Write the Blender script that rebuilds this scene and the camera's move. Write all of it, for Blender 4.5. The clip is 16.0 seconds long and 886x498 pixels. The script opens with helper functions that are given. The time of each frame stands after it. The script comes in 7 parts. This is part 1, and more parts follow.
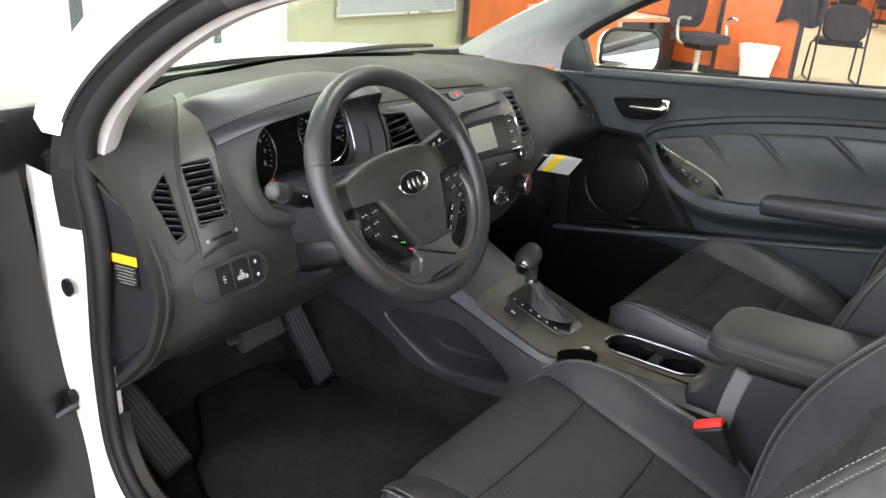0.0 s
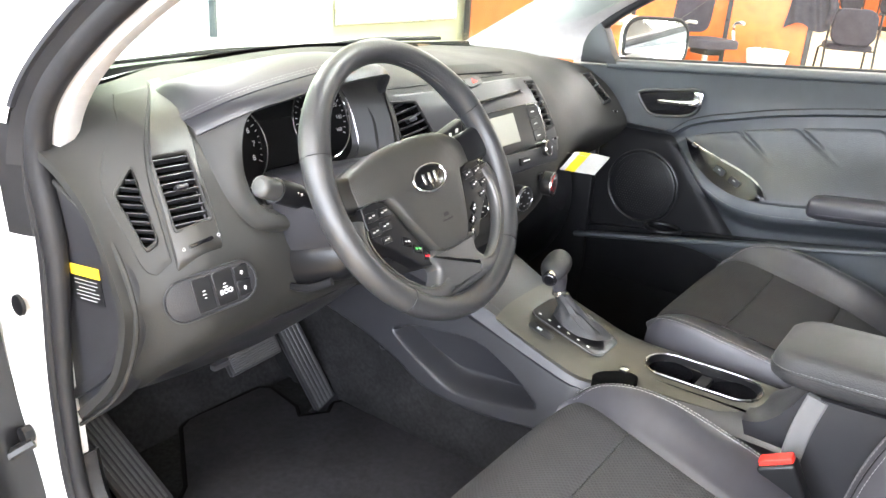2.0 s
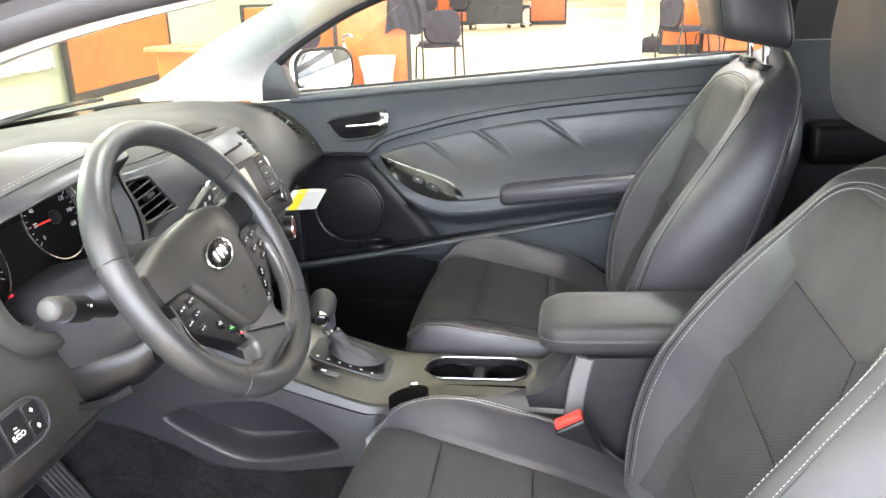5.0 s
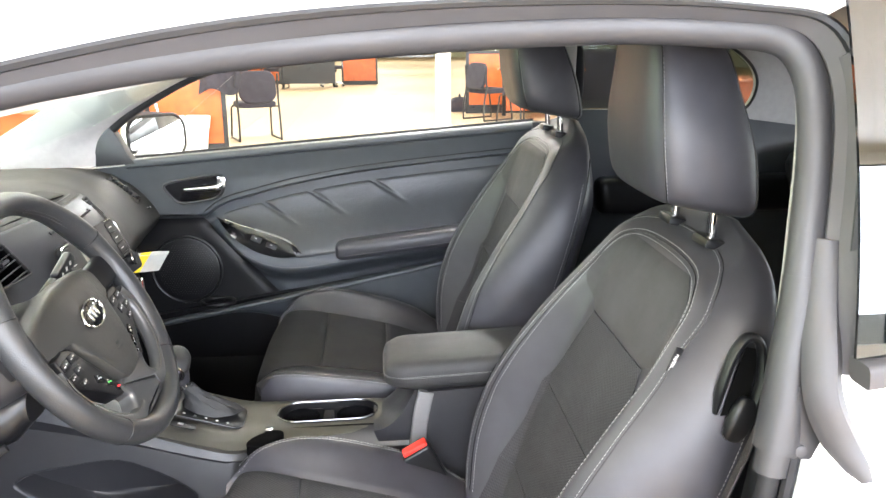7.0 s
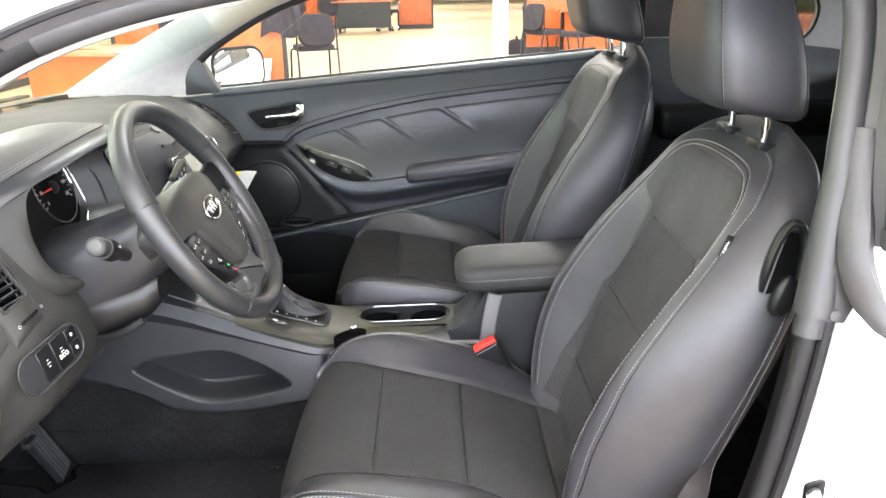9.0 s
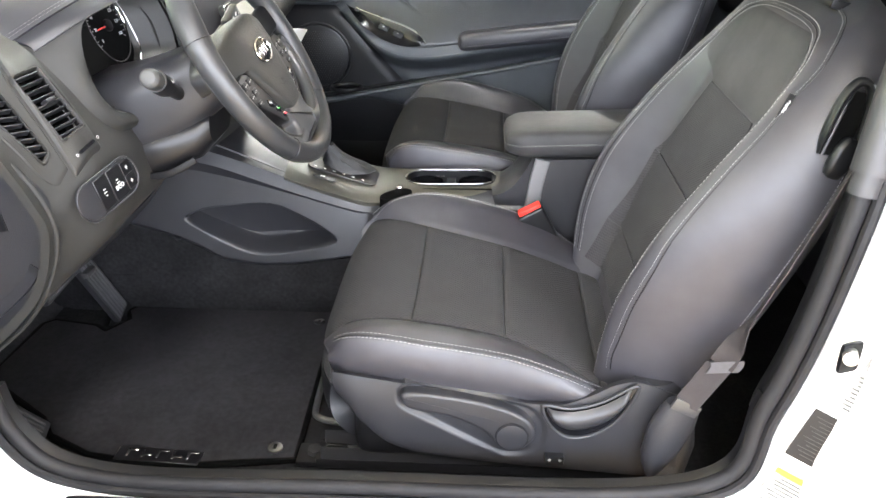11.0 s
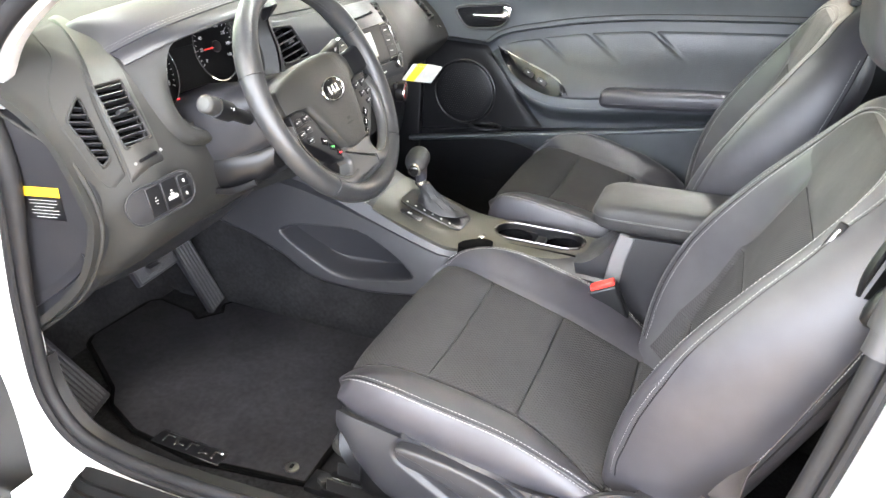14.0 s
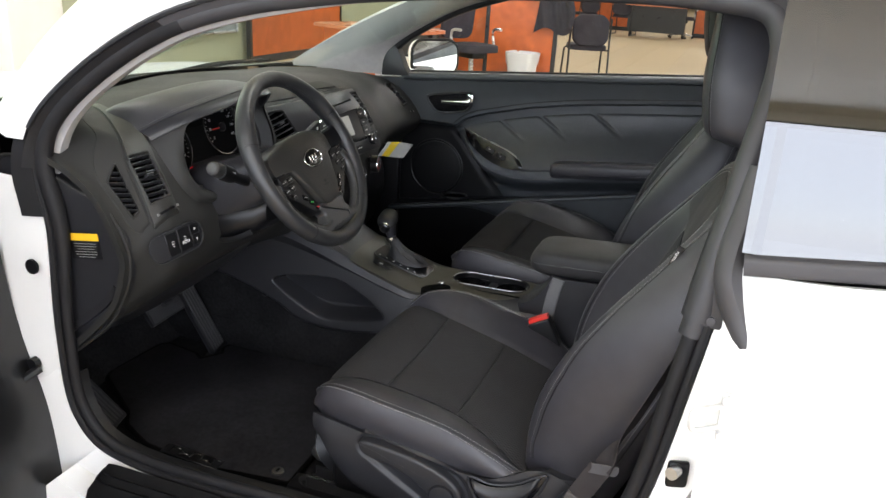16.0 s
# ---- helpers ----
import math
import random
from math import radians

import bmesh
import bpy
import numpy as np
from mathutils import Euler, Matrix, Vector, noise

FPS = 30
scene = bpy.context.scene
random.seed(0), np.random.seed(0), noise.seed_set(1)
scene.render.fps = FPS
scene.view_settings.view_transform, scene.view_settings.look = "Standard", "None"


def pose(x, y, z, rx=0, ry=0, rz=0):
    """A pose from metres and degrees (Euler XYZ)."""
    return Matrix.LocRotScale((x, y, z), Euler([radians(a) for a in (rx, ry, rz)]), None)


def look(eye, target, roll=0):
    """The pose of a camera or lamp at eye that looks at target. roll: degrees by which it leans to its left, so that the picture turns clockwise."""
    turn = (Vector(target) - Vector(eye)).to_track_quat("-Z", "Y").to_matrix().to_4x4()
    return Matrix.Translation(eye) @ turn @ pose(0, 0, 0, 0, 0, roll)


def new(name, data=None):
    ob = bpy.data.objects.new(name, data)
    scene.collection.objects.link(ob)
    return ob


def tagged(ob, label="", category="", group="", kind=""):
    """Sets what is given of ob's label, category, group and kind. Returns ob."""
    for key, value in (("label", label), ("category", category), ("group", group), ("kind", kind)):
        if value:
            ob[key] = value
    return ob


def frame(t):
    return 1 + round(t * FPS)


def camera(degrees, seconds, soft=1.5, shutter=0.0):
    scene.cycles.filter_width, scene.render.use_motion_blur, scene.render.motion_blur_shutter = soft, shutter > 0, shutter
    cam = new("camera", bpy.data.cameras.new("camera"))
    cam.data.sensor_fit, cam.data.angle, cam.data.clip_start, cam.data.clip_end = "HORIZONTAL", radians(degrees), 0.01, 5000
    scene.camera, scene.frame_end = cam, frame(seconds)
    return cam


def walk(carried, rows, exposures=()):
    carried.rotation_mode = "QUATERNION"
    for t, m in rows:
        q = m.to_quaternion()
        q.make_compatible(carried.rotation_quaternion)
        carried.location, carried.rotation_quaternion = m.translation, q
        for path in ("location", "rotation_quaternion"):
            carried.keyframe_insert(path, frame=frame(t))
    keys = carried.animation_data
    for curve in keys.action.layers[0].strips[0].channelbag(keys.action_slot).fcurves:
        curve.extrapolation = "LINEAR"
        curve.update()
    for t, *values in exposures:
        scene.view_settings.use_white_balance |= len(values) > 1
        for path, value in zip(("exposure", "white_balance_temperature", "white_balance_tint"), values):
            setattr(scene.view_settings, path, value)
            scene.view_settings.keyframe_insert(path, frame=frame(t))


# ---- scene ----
cam = camera(58.0, 16.0)
PATH = [
    (0, (-1.334, -0.695, 1.287), (0.194, 0.367, 0.554), 4.2),
    (0.5, (-1.241, -0.624, 1.252), (0.271, 0.47, 0.532), 4.1),
    (1, (-1.207, -0.588, 1.229), (0.314, 0.495, 0.513), 4.2),
    (1.5, (-1.201, -0.574, 1.211), (0.33, 0.5, 0.5), 4.2),
    (2, (-1.202, -0.569, 1.208), (0.333, 0.5, 0.502), 3.8),
    (2.5, (-1.205, -0.568, 1.208), (0.337, 0.496, 0.508), 3.6),
    (3, (-1.222, -0.563, 1.213), (0.339, 0.476, 0.515), 2.5),
    (3.5, (-1.302, -0.527, 1.224), (0.343, 0.382, 0.54), 1.4),
    (4, (-1.384, -0.457, 1.224), (0.38, 0.216, 0.564), 0.6),
    (4.5, (-1.366, -0.416, 1.226), (0.461, 0.08, 0.58), -1.1),
    (5, (-1.284, -0.401, 1.247), (0.586, -0.109, 0.601), -1.7),
    (5.2, (-1.275, -0.399, 1.262), (0.61, -0.207, 0.621), -1.0),
    (7.3, (-1.471, -0.353, 1.287), (0.454, -0.513, 0.769), -0.4),
    (7.5, (-1.488, -0.343, 1.281), (0.439, -0.494, 0.766), -0.4),
    (8, (-1.528, -0.331, 1.279), (0.392, -0.467, 0.735), -0.7),
    (8.5, (-1.559, -0.329, 1.275), (0.35, -0.407, 0.686), -1.1),
    (9, (-1.587, -0.324, 1.257), (0.306, -0.343, 0.613), -1.2),
    (9.5, (-1.601, -0.326, 1.242), (0.262, -0.294, 0.515), -0.3),
    (10, (-1.611, -0.321, 1.228), (0.223, -0.259, 0.432), 0.0),
    (10.2, (-1.614, -0.323, 1.223), (0.207, -0.249, 0.401), -0.0),
    (12.3, (-1.603, -0.307, 1.188), (0.155, -0.231, 0.237), 1.2),
    (12.5, (-1.603, -0.302, 1.192), (0.155, -0.226, 0.241), 1.7),
    (13, (-1.589, -0.324, 1.206), (0.165, -0.175, 0.258), 3.6),
    (13.5, (-1.521, -0.427, 1.228), (0.206, -0.033, 0.299), 4.7),
    (14, (-1.519, -0.564, 1.253), (0.194, 0.016, 0.398), 4.1),
    (14.5, (-1.599, -0.65, 1.282), (0.133, -0.034, 0.495), 3.1),
    (15, (-1.711, -0.711, 1.304), (0.053, -0.118, 0.572), 3.9),
    (15.5, (-1.778, -0.744, 1.309), (-0.002, -0.13, 0.626), 3.7),
    (16, (-1.802, -0.759, 1.307), (-0.02, -0.14, 0.644), 3.5),
]
EXPOSURES = [(0.0, 0.65), (0.4, 1.45), (1.0, 1.8), (2.0, 1.9), (4.2, 1.9), (5.2, 1.74), (7.3, 1.47), (8.5, 1.37), (9.0, 1.4), (10.0, 1.47), (12.5, 1.66), (14.2, 2.0), (14.8, 1.7), (15.3, 0.95), (15.8, -0.04), (16.0, -0.25)]
walk(cam, [(t, look(eye, target, roll)) for t, eye, target, roll in PATH], EXPOSURES)

# ---- world and light ----
world = bpy.data.worlds.new("sky")
scene.world = world
world.use_nodes = True
wn = world.node_tree.nodes
sky = wn.new("ShaderNodeTexSky")
sky.sky_type, sky.sun_disc, sky.sun_elevation, sky.sun_rotation = "NISHITA", False, radians(48), radians(200)
world.node_tree.links.new(sky.outputs[0], wn["Background"].inputs[0])
wn["Background"].inputs[1].default_value = 0.15
sun = bpy.data.lights.new("sun", "SUN")
sun.energy, sun.angle, sun.color = 4.5, radians(0.5), (1.0, 0.96, 0.9)
new("sun", sun).matrix_world = look((0, 0, 0), (-0.72, 0.30, -0.92))


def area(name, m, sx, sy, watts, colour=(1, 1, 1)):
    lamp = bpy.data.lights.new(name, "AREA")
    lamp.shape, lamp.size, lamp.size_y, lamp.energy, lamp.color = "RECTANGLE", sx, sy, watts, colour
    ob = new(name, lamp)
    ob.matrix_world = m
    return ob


# area lamps that stand in for daylight at the glazed fronts
area("window_light_side", look((-5.85, -3.0, 1.85), (0, -3.0, 1.1)), 14.0, 2.4, 800, (0.84, 0.88, 1.0))
# green tint added so that the dash top takes on a green sheen
area("window_light_front", look((-1.2, 5.25, 1.9), (-1.2, 0, 1.2)), 9.2, 2.4, 185, (0.88, 1.0, 0.64))
# fill lamp added behind the car for the mirror and passenger side
area("back_fill", look((3.0, -13.8, 1.9), (3.0, 0, 1.4)), 16.0, 2.4, 500, (0.86, 0.94, 1.0))
# unseen fill lamps overhead, added to brighten the room
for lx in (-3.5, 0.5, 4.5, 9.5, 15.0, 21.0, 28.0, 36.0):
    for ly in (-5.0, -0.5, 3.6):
        area("overhead_fill", pose(lx, ly, 3.36, 0, 0, 0), 1.2, 0.6, 95, (0.985, 0.968, 0.968))

# ---- materials ----


def mat(name, colour, rough=0.5, metal=0.0, spot=0.0, scale=40.0, bump=0.0, bscale=300.0, coat=0.0, spec=0.5, voronoi=False, alpha=1.0):
    """A painted, moulded or woven surface: base colour with two scales of drift, and fine relief."""
    m = bpy.data.materials.new(name)
    m.use_nodes = True
    n, l = m.node_tree.nodes, m.node_tree.links
    b = n["Principled BSDF"]
    b.inputs["Roughness"].default_value, b.inputs["Metallic"].default_value = rough, metal
    b.inputs["Coat Weight"].default_value, b.inputs["Specular IOR Level"].default_value = coat, spec
    b.inputs["Coat Roughness"].default_value = 0.05
    tc = n.new("ShaderNodeTexCoord")
    base = n.new("ShaderNodeRGB")
    base.outputs[0].default_value = (*colour, 1)
    last = base.outputs[0]
    if spot > 0:
        for s, amount in ((scale, spot), (scale / 9, spot * 0.8)):
            no = n.new("ShaderNodeTexNoise")
            no.inputs["Scale"].default_value, no.inputs["Detail"].default_value = s, 5
            l.new(tc.outputs["Object"], no.inputs["Vector"])
            mr = n.new("ShaderNodeMapRange")
            mr.inputs[1].default_value, mr.inputs[2].default_value = 0.3, 0.7
            mr.inputs[3].default_value, mr.inputs[4].default_value = 1 - amount, 1 + amount
            l.new(no.outputs[0], mr.inputs[0])
            mx = n.new("ShaderNodeVectorMath")
            mx.operation = "SCALE"
            l.new(last, mx.inputs[0])
            l.new(mr.outputs[0], mx.inputs["Scale"])
            last = mx.outputs[0]
        no = n.new("ShaderNodeTexNoise")
        no.inputs["Scale"].default_value, no.inputs["Detail"].default_value = scale / 5, 4
        l.new(tc.outputs["Object"], no.inputs["Vector"])
        mr = n.new("ShaderNodeMapRange")
        mr.inputs[1].default_value, mr.inputs[2].default_value = 0.3, 0.7
        mr.inputs[3].default_value, mr.inputs[4].default_value = max(0.02, rough - 0.08), min(1, rough + 0.08)
        l.new(no.outputs[0], mr.inputs[0])
        l.new(mr.outputs[0], b.inputs["Roughness"])
    l.new(last, b.inputs["Base Color"])
    if bump > 0:
        if voronoi:
            tex = n.new("ShaderNodeTexVoronoi")
        else:
            tex = n.new("ShaderNodeTexNoise")
            tex.inputs["Detail"].default_value = 3
        tex.inputs["Scale"].default_value = bscale
        l.new(tc.outputs["Object"], tex.inputs["Vector"])
        bp = n.new("ShaderNodeBump")
        bp.inputs["Strength"].default_value, bp.inputs["Distance"].default_value = bump, 0.0015
        l.new(tex.outputs[0], bp.inputs["Height"])
        l.new(bp.outputs[0], b.inputs["Normal"])
    return m


def weave(name, colour, dark, pitch, rough=0.85):
    """Ribbed technical cloth: rows of small dimples."""
    m = mat(name, colour, rough, spot=0.12, scale=60, spec=0.25)
    n, l = m.node_tree.nodes, m.node_tree.links
    b = n["Principled BSDF"]
    tc = n.new("ShaderNodeTexCoord")
    sep = n.new("ShaderNodeSeparateXYZ")
    l.new(tc.outputs["Object"], sep.inputs[0])

    def node(op, a, b):
        q = n.new("ShaderNodeMath")
        q.operation = op
        for k, s in enumerate((a, b)):
            if isinstance(s, float):
                q.inputs[k].default_value = s
            else:
                l.new(s, q.inputs[k])
        return q.outputs[0]

    along = node("SUBTRACT", sep.outputs[1], sep.outputs[2])
    com = n.new("ShaderNodeCombineXYZ")
    l.new(node("MULTIPLY", node("ADD", sep.outputs[0], along), 0.7 / pitch), com.inputs[0])
    l.new(node("MULTIPLY", node("SUBTRACT", sep.outputs[0], along), 0.7 / pitch), com.inputs[1])
    vo = n.new("ShaderNodeTexVoronoi")
    vo.voronoi_dimensions = "2D"
    vo.inputs["Scale"].default_value, vo.inputs["Randomness"].default_value = 1.0, 0.0
    l.new(com.outputs[0], vo.inputs["Vector"])
    mr = n.new("ShaderNodeMapRange")
    mr.inputs[1].default_value, mr.inputs[2].default_value = 0.2, 0.55
    l.new(vo.outputs["Distance"], mr.inputs[0])
    mx = n.new("ShaderNodeMix")
    mx.data_type = "RGBA"
    mx.inputs[6].default_value, mx.inputs[7].default_value = (*dark, 1), (*colour, 1)
    l.new(mr.outputs[0], mx.inputs[0])
    l.new(mx.outputs[2], b.inputs["Base Color"])
    bp = n.new("ShaderNodeBump")
    bp.inputs["Strength"].default_value, bp.inputs["Distance"].default_value = 0.6, 0.001
    l.new(mr.outputs[0], bp.inputs["Height"])
    l.new(bp.outputs[0], b.inputs["Normal"])
    return m


def glow(name, colour, strength):
    m = bpy.data.materials.new(name)
    m.use_nodes = True
    b = m.node_tree.nodes["Principled BSDF"]
    b.inputs["Base Color"].default_value = (0.01, 0.01, 0.01, 1)
    b.inputs["Emission Color"].default_value, b.inputs["Emission Strength"].default_value = (*colour, 1), strength
    return m


def glass(name, tint, rough=0.0, most=0.7, least=0.03):
    """A pane: a tinted clear sheet with its mirror share by the angle."""
    m = bpy.data.materials.new(name)
    m.use_nodes = True
    n, l = m.node_tree.nodes, m.node_tree.links
    n.remove(n["Principled BSDF"])
    tr, gl, mix, lw, pw, mr = (n.new("ShaderNode" + k) for k in ("BsdfTransparent", "BsdfGlossy", "MixShader", "LayerWeight", "Math", "MapRange"))
    tr.inputs[0].default_value, gl.inputs["Roughness"].default_value = (*tint, 1), rough
    pw.operation, pw.inputs[1].default_value = "POWER", 5.0
    mr.inputs[3].default_value, mr.inputs[4].default_value = least, most
    lw.inputs[0].default_value = 0.5
    l.new(lw.outputs["Facing"], pw.inputs[0])
    l.new(pw.outputs[0], mr.inputs[0])
    l.new(mr.outputs[0], mix.inputs[0])
    l.new(tr.outputs[0], mix.inputs[1])
    l.new(gl.outputs[0], mix.inputs[2])
    l.new(mix.outputs[0], n["Material Output"].inputs[0])
    return m


LEATHER = mat("black_leather", (0.03, 0.029, 0.0345), 0.45, spot=0.1, scale=30, bump=0.07, bscale=650, voronoi=True)
CLOTH = weave("ribbed_black_cloth", (0.04, 0.0393, 0.042), (0.027, 0.0265, 0.0283), 0.005)
DASH = mat("soft_dash_moulding", (0.0165, 0.0163, 0.0155), 0.66, spot=0.06, scale=25, bump=0.12, bscale=800, voronoi=True, spec=0.35)
PLASTIC = mat("dark_grained_plastic", (0.018, 0.018, 0.0208), 0.4, spot=0.08, scale=30, bump=0.1, bscale=600, voronoi=True, spec=0.42)
BLACK = mat("satin_black_plastic", (0.006, 0.006, 0.007), 0.38, spot=0.1, scale=40, spec=0.35)
GLOSS = mat("gloss_black_plastic", (0.006, 0.006, 0.007), 0.12, spot=0.1, scale=40)
# seal rubber made lighter than RUBBER: the light on it is in the colour
SEALMID = mat("half_lit_grey_seal", (0.029, 0.028, 0.031), 0.55, spot=0.06, scale=25, bump=0.06, bscale=500)
DIALBLACK = mat("matt_dial_black", (0.0025, 0.0025, 0.0028), 0.6, spec=0.12)
# lighter again, for seal and trim under the strongest light
SEALLIT = mat("lit_grey_seal", (0.048, 0.046, 0.05), 0.6, spot=0.05, scale=25, bump=0.06, bscale=500)
RUBBER = mat("black_rubber_seal", (0.0115, 0.0112, 0.0125), 0.6, spot=0.15, scale=30, bump=0.1, bscale=300, spec=0.25)
SATIN = mat("satin_grey_trim", (0.07, 0.066, 0.054), 0.46, metal=0.25, spot=0.06, scale=40, bump=0.05, bscale=900)
CHROME = mat("chrome", (0.85, 0.85, 0.86), 0.07, metal=1.0, spot=0.02, scale=30)
STEEL = mat("bare_steel", (0.5, 0.5, 0.5), 0.3, metal=1.0, spot=0.12, scale=60)
PAINT = mat("white_car_paint", (0.8, 0.8, 0.79), 0.3, spot=0.015, scale=6, coat=0.6)
CARPET = mat("black_carpet", (0.015, 0.0148, 0.0158), 0.95, spot=0.35, scale=120, bump=0.8, bscale=900, spec=0.05)
MATCLOTH = mat("floor_mat_pile", (0.019, 0.0187, 0.0213), 0.95, spot=0.2, scale=90, bump=0.6, bscale=1100, spec=0.1)
HEADLINE = mat("light_grey_trim_cloth", (0.39, 0.38, 0.38), 0.85, spot=0.05, scale=60, bump=0.2, bscale=900)
THREAD = mat("pale_grey_thread", (0.27, 0.27, 0.27), 0.8)
SPOKE = mat("dark_satin_trim", (0.07, 0.07, 0.072), 0.36, metal=0.5, spot=0.06, scale=40)
RED = mat("red_button", (0.75, 0.03, 0.02), 0.35)
WHITE = mat("white_print", (0.75, 0.75, 0.74), 0.6)
PAPER = mat("white_paper_label", (0.6, 0.6, 0.57), 0.6, spot=0.04, scale=80)
LABEL = mat("grey_white_label", (0.24, 0.24, 0.225), 0.6, spot=0.06, scale=80)
LEMON = mat("lemon_print", (0.9, 0.68, 0.02), 0.55)
YELLOW = mat("yellow_print", (0.85, 0.5, 0.02), 0.55)
BELT = mat("grey_belt_webbing", (0.018, 0.0142, 0.015), 0.7, spot=0.1, scale=200, bump=0.3, bscale=1200)
PANE = glass("clear_pane", (0.94, 0.985, 0.96), 0.0, 0.25)
SIDEPANE = glass("clear_side_pane", (0.97, 0.99, 0.98))
DARKPANE = glass("privacy_pane", (0.16, 0.17, 0.17), 0.0, 0.7, 0.15)
REARPANE = glass("tinted_rear_pane", (0.5, 0.52, 0.5), 0.0, 0.4, 0.04)
DOORTAN = mat("tan_door_glass", (0.34, 0.25, 0.14), 0.4, spot=0.1, scale=2)
MIRROR = mat("mirror_glass", (0.95, 0.95, 0.95), 0.01, metal=1.0)
TILE = mat("beige_floor_tile", (0.45, 0.345, 0.215), 0.62, spot=0.06, scale=5, bump=0.03, bscale=60)
WALL = mat("cream_wall_paint", (0.37, 0.385, 0.27), 0.8, spot=0.04, scale=3, bump=0.08, bscale=200)
WHITEWALL = mat("white_wall_paint", (0.8, 0.8, 0.78), 0.8, spot=0.04, scale=3, bump=0.08, bscale=200)
ORANGE = mat("orange_wood_laminate", (0.55, 0.12, 0.025), 0.35, spot=0.18, scale=9, bump=0.04, bscale=80)
DESKTOP = mat("red_brown_desk_top", (0.45, 0.15, 0.07), 0.3, spot=0.12, scale=12)
OFFICE = mat("charcoal_office_fabric", (0.035, 0.032, 0.042), 0.9, spot=0.2, scale=80, bump=0.3, bscale=700)
DARKMETAL = mat("black_tube_metal", (0.02, 0.02, 0.022), 0.35, spot=0.1, scale=50)
BINWHITE = mat("white_bin_plastic", (0.75, 0.76, 0.78), 0.4, spot=0.05, scale=30)
GREYMET = mat("grey_chair_metal", (0.55, 0.55, 0.57), 0.3, metal=0.8, spot=0.05, scale=40)
CONCRETE = mat("pale_concrete", (0.5, 0.49, 0.46), 0.9, spot=0.12, scale=2, bump=0.2, bscale=60)
FRAME = mat("blue_grey_window_frame", (0.06, 0.075, 0.09), 0.4, spot=0.06, scale=20)
BOARD = mat("grey_board", (0.3, 0.34, 0.36), 0.5, spot=0.05, scale=6)
BINCREAM = mat("cream_bin_plastic", (0.55, 0.5, 0.38), 0.45, spot=0.05, scale=30)
CEIL = mat("ceiling_tile", (0.75, 0.74, 0.7), 0.9, spot=0.05, scale=8, bump=0.1, bscale=120)
AMBER, GREEN, RUBY = glow("amber_lamp", (1, 0.25, 0.02), 0.8), glow("green_lamp", (0.1, 1, 0.15), 0.6), glow("red_lamp", (1, 0.02, 0.03), 1.2)
LCD = mat("pale_display", (0.22, 0.22, 0.19), 0.18)
RIMHIDE = mat("smooth_rim_leather", (0.022, 0.0225, 0.024), 0.38, spot=0.08, scale=30, bump=0.15, bscale=600, voronoi=True)
HUBSKIN = mat("soft_hub_moulding", (0.0205, 0.02, 0.0188), 0.45, spot=0.06, scale=30, bump=0.2, bscale=800, voronoi=True)
DOORSKIN = mat("blue_grey_door_moulding", (0.044, 0.049, 0.055), 0.42, spot=0.07, scale=25, bump=0.2, bscale=600, voronoi=True)
OFFCLOTH = mat("plain_black_cloth", (0.03, 0.029, 0.0305), 0.7, spot=0.1, scale=50, bump=0.25, bscale=900)
HIDE = mat("dark_door_leather", (0.031, 0.0335, 0.038), 0.4, spot=0.1, scale=30, bump=0.22, bscale=420, voronoi=True)
OFFHIDE = mat("soft_lid_leather", (0.0165, 0.0165, 0.0175), 0.58, spot=0.1, scale=30, bump=0.25, bscale=420, voronoi=True)
SATINEDGE = mat("satin_silver_edge", (0.4, 0.4, 0.41), 0.25, metal=1.0, spot=0.05, scale=40)
STEPBLACK = mat("matt_black_sill_step", (0.0045, 0.0045, 0.0052), 0.55, spot=0.15, scale=40, spec=0.22)
BINEDGE = mat("pale_grey_corner_trim", (0.13, 0.13, 0.133), 0.4, spot=0.05, scale=40)
ZINC = mat("bright_zinc", (0.62, 0.62, 0.61), 0.42, metal=0.35, spot=0.08, scale=80)
# near black: holds the shade of recesses; also used on plain black parts
SHADEBLACK = mat("matt_shade_black", (0.002, 0.002, 0.002), 0.9, spec=0.05)
STALKGREY = mat("grey_stalk_end", (0.035, 0.035, 0.035), 0.4, spot=0.05, scale=40)
# pedal ribs paler than their pad: the light they catch is in the colour
PADRUBBER = mat("lit_pedal_rubber", (0.05, 0.05, 0.053), 0.6, spot=0.15, scale=60, bump=0.2, bscale=500)
PRINT = mat("grey_key_print", (0.42, 0.42, 0.42), 0.6)
TAGCLOTH = mat("grey_sewn_tag", (0.06, 0.057, 0.06), 0.8, spot=0.12, scale=120)

# ---- mesh helpers ----
V = Vector


def part(name, bm, material, parent=None, label="", smooth=True):
    me = bpy.data.meshes.new(name)
    bmesh.ops.recalc_face_normals(bm, faces=bm.faces)
    bm.to_mesh(me)
    bm.free()
    for p in me.polygons:
        p.use_smooth = smooth
    if smooth:
        me.set_sharp_from_angle(angle=radians(38))
    me.materials.append(material)
    ob = new(name, me)
    if parent:
        ob.parent = parent
    if label:
        ob["label"] = label
    return ob


def thing(name, label, category, group="", kind="", at=None):
    ob = new(name)
    ob.empty_display_size = 0.05
    if at is not None:
        ob.matrix_world = at
    return tagged(ob, label, category, group, kind)


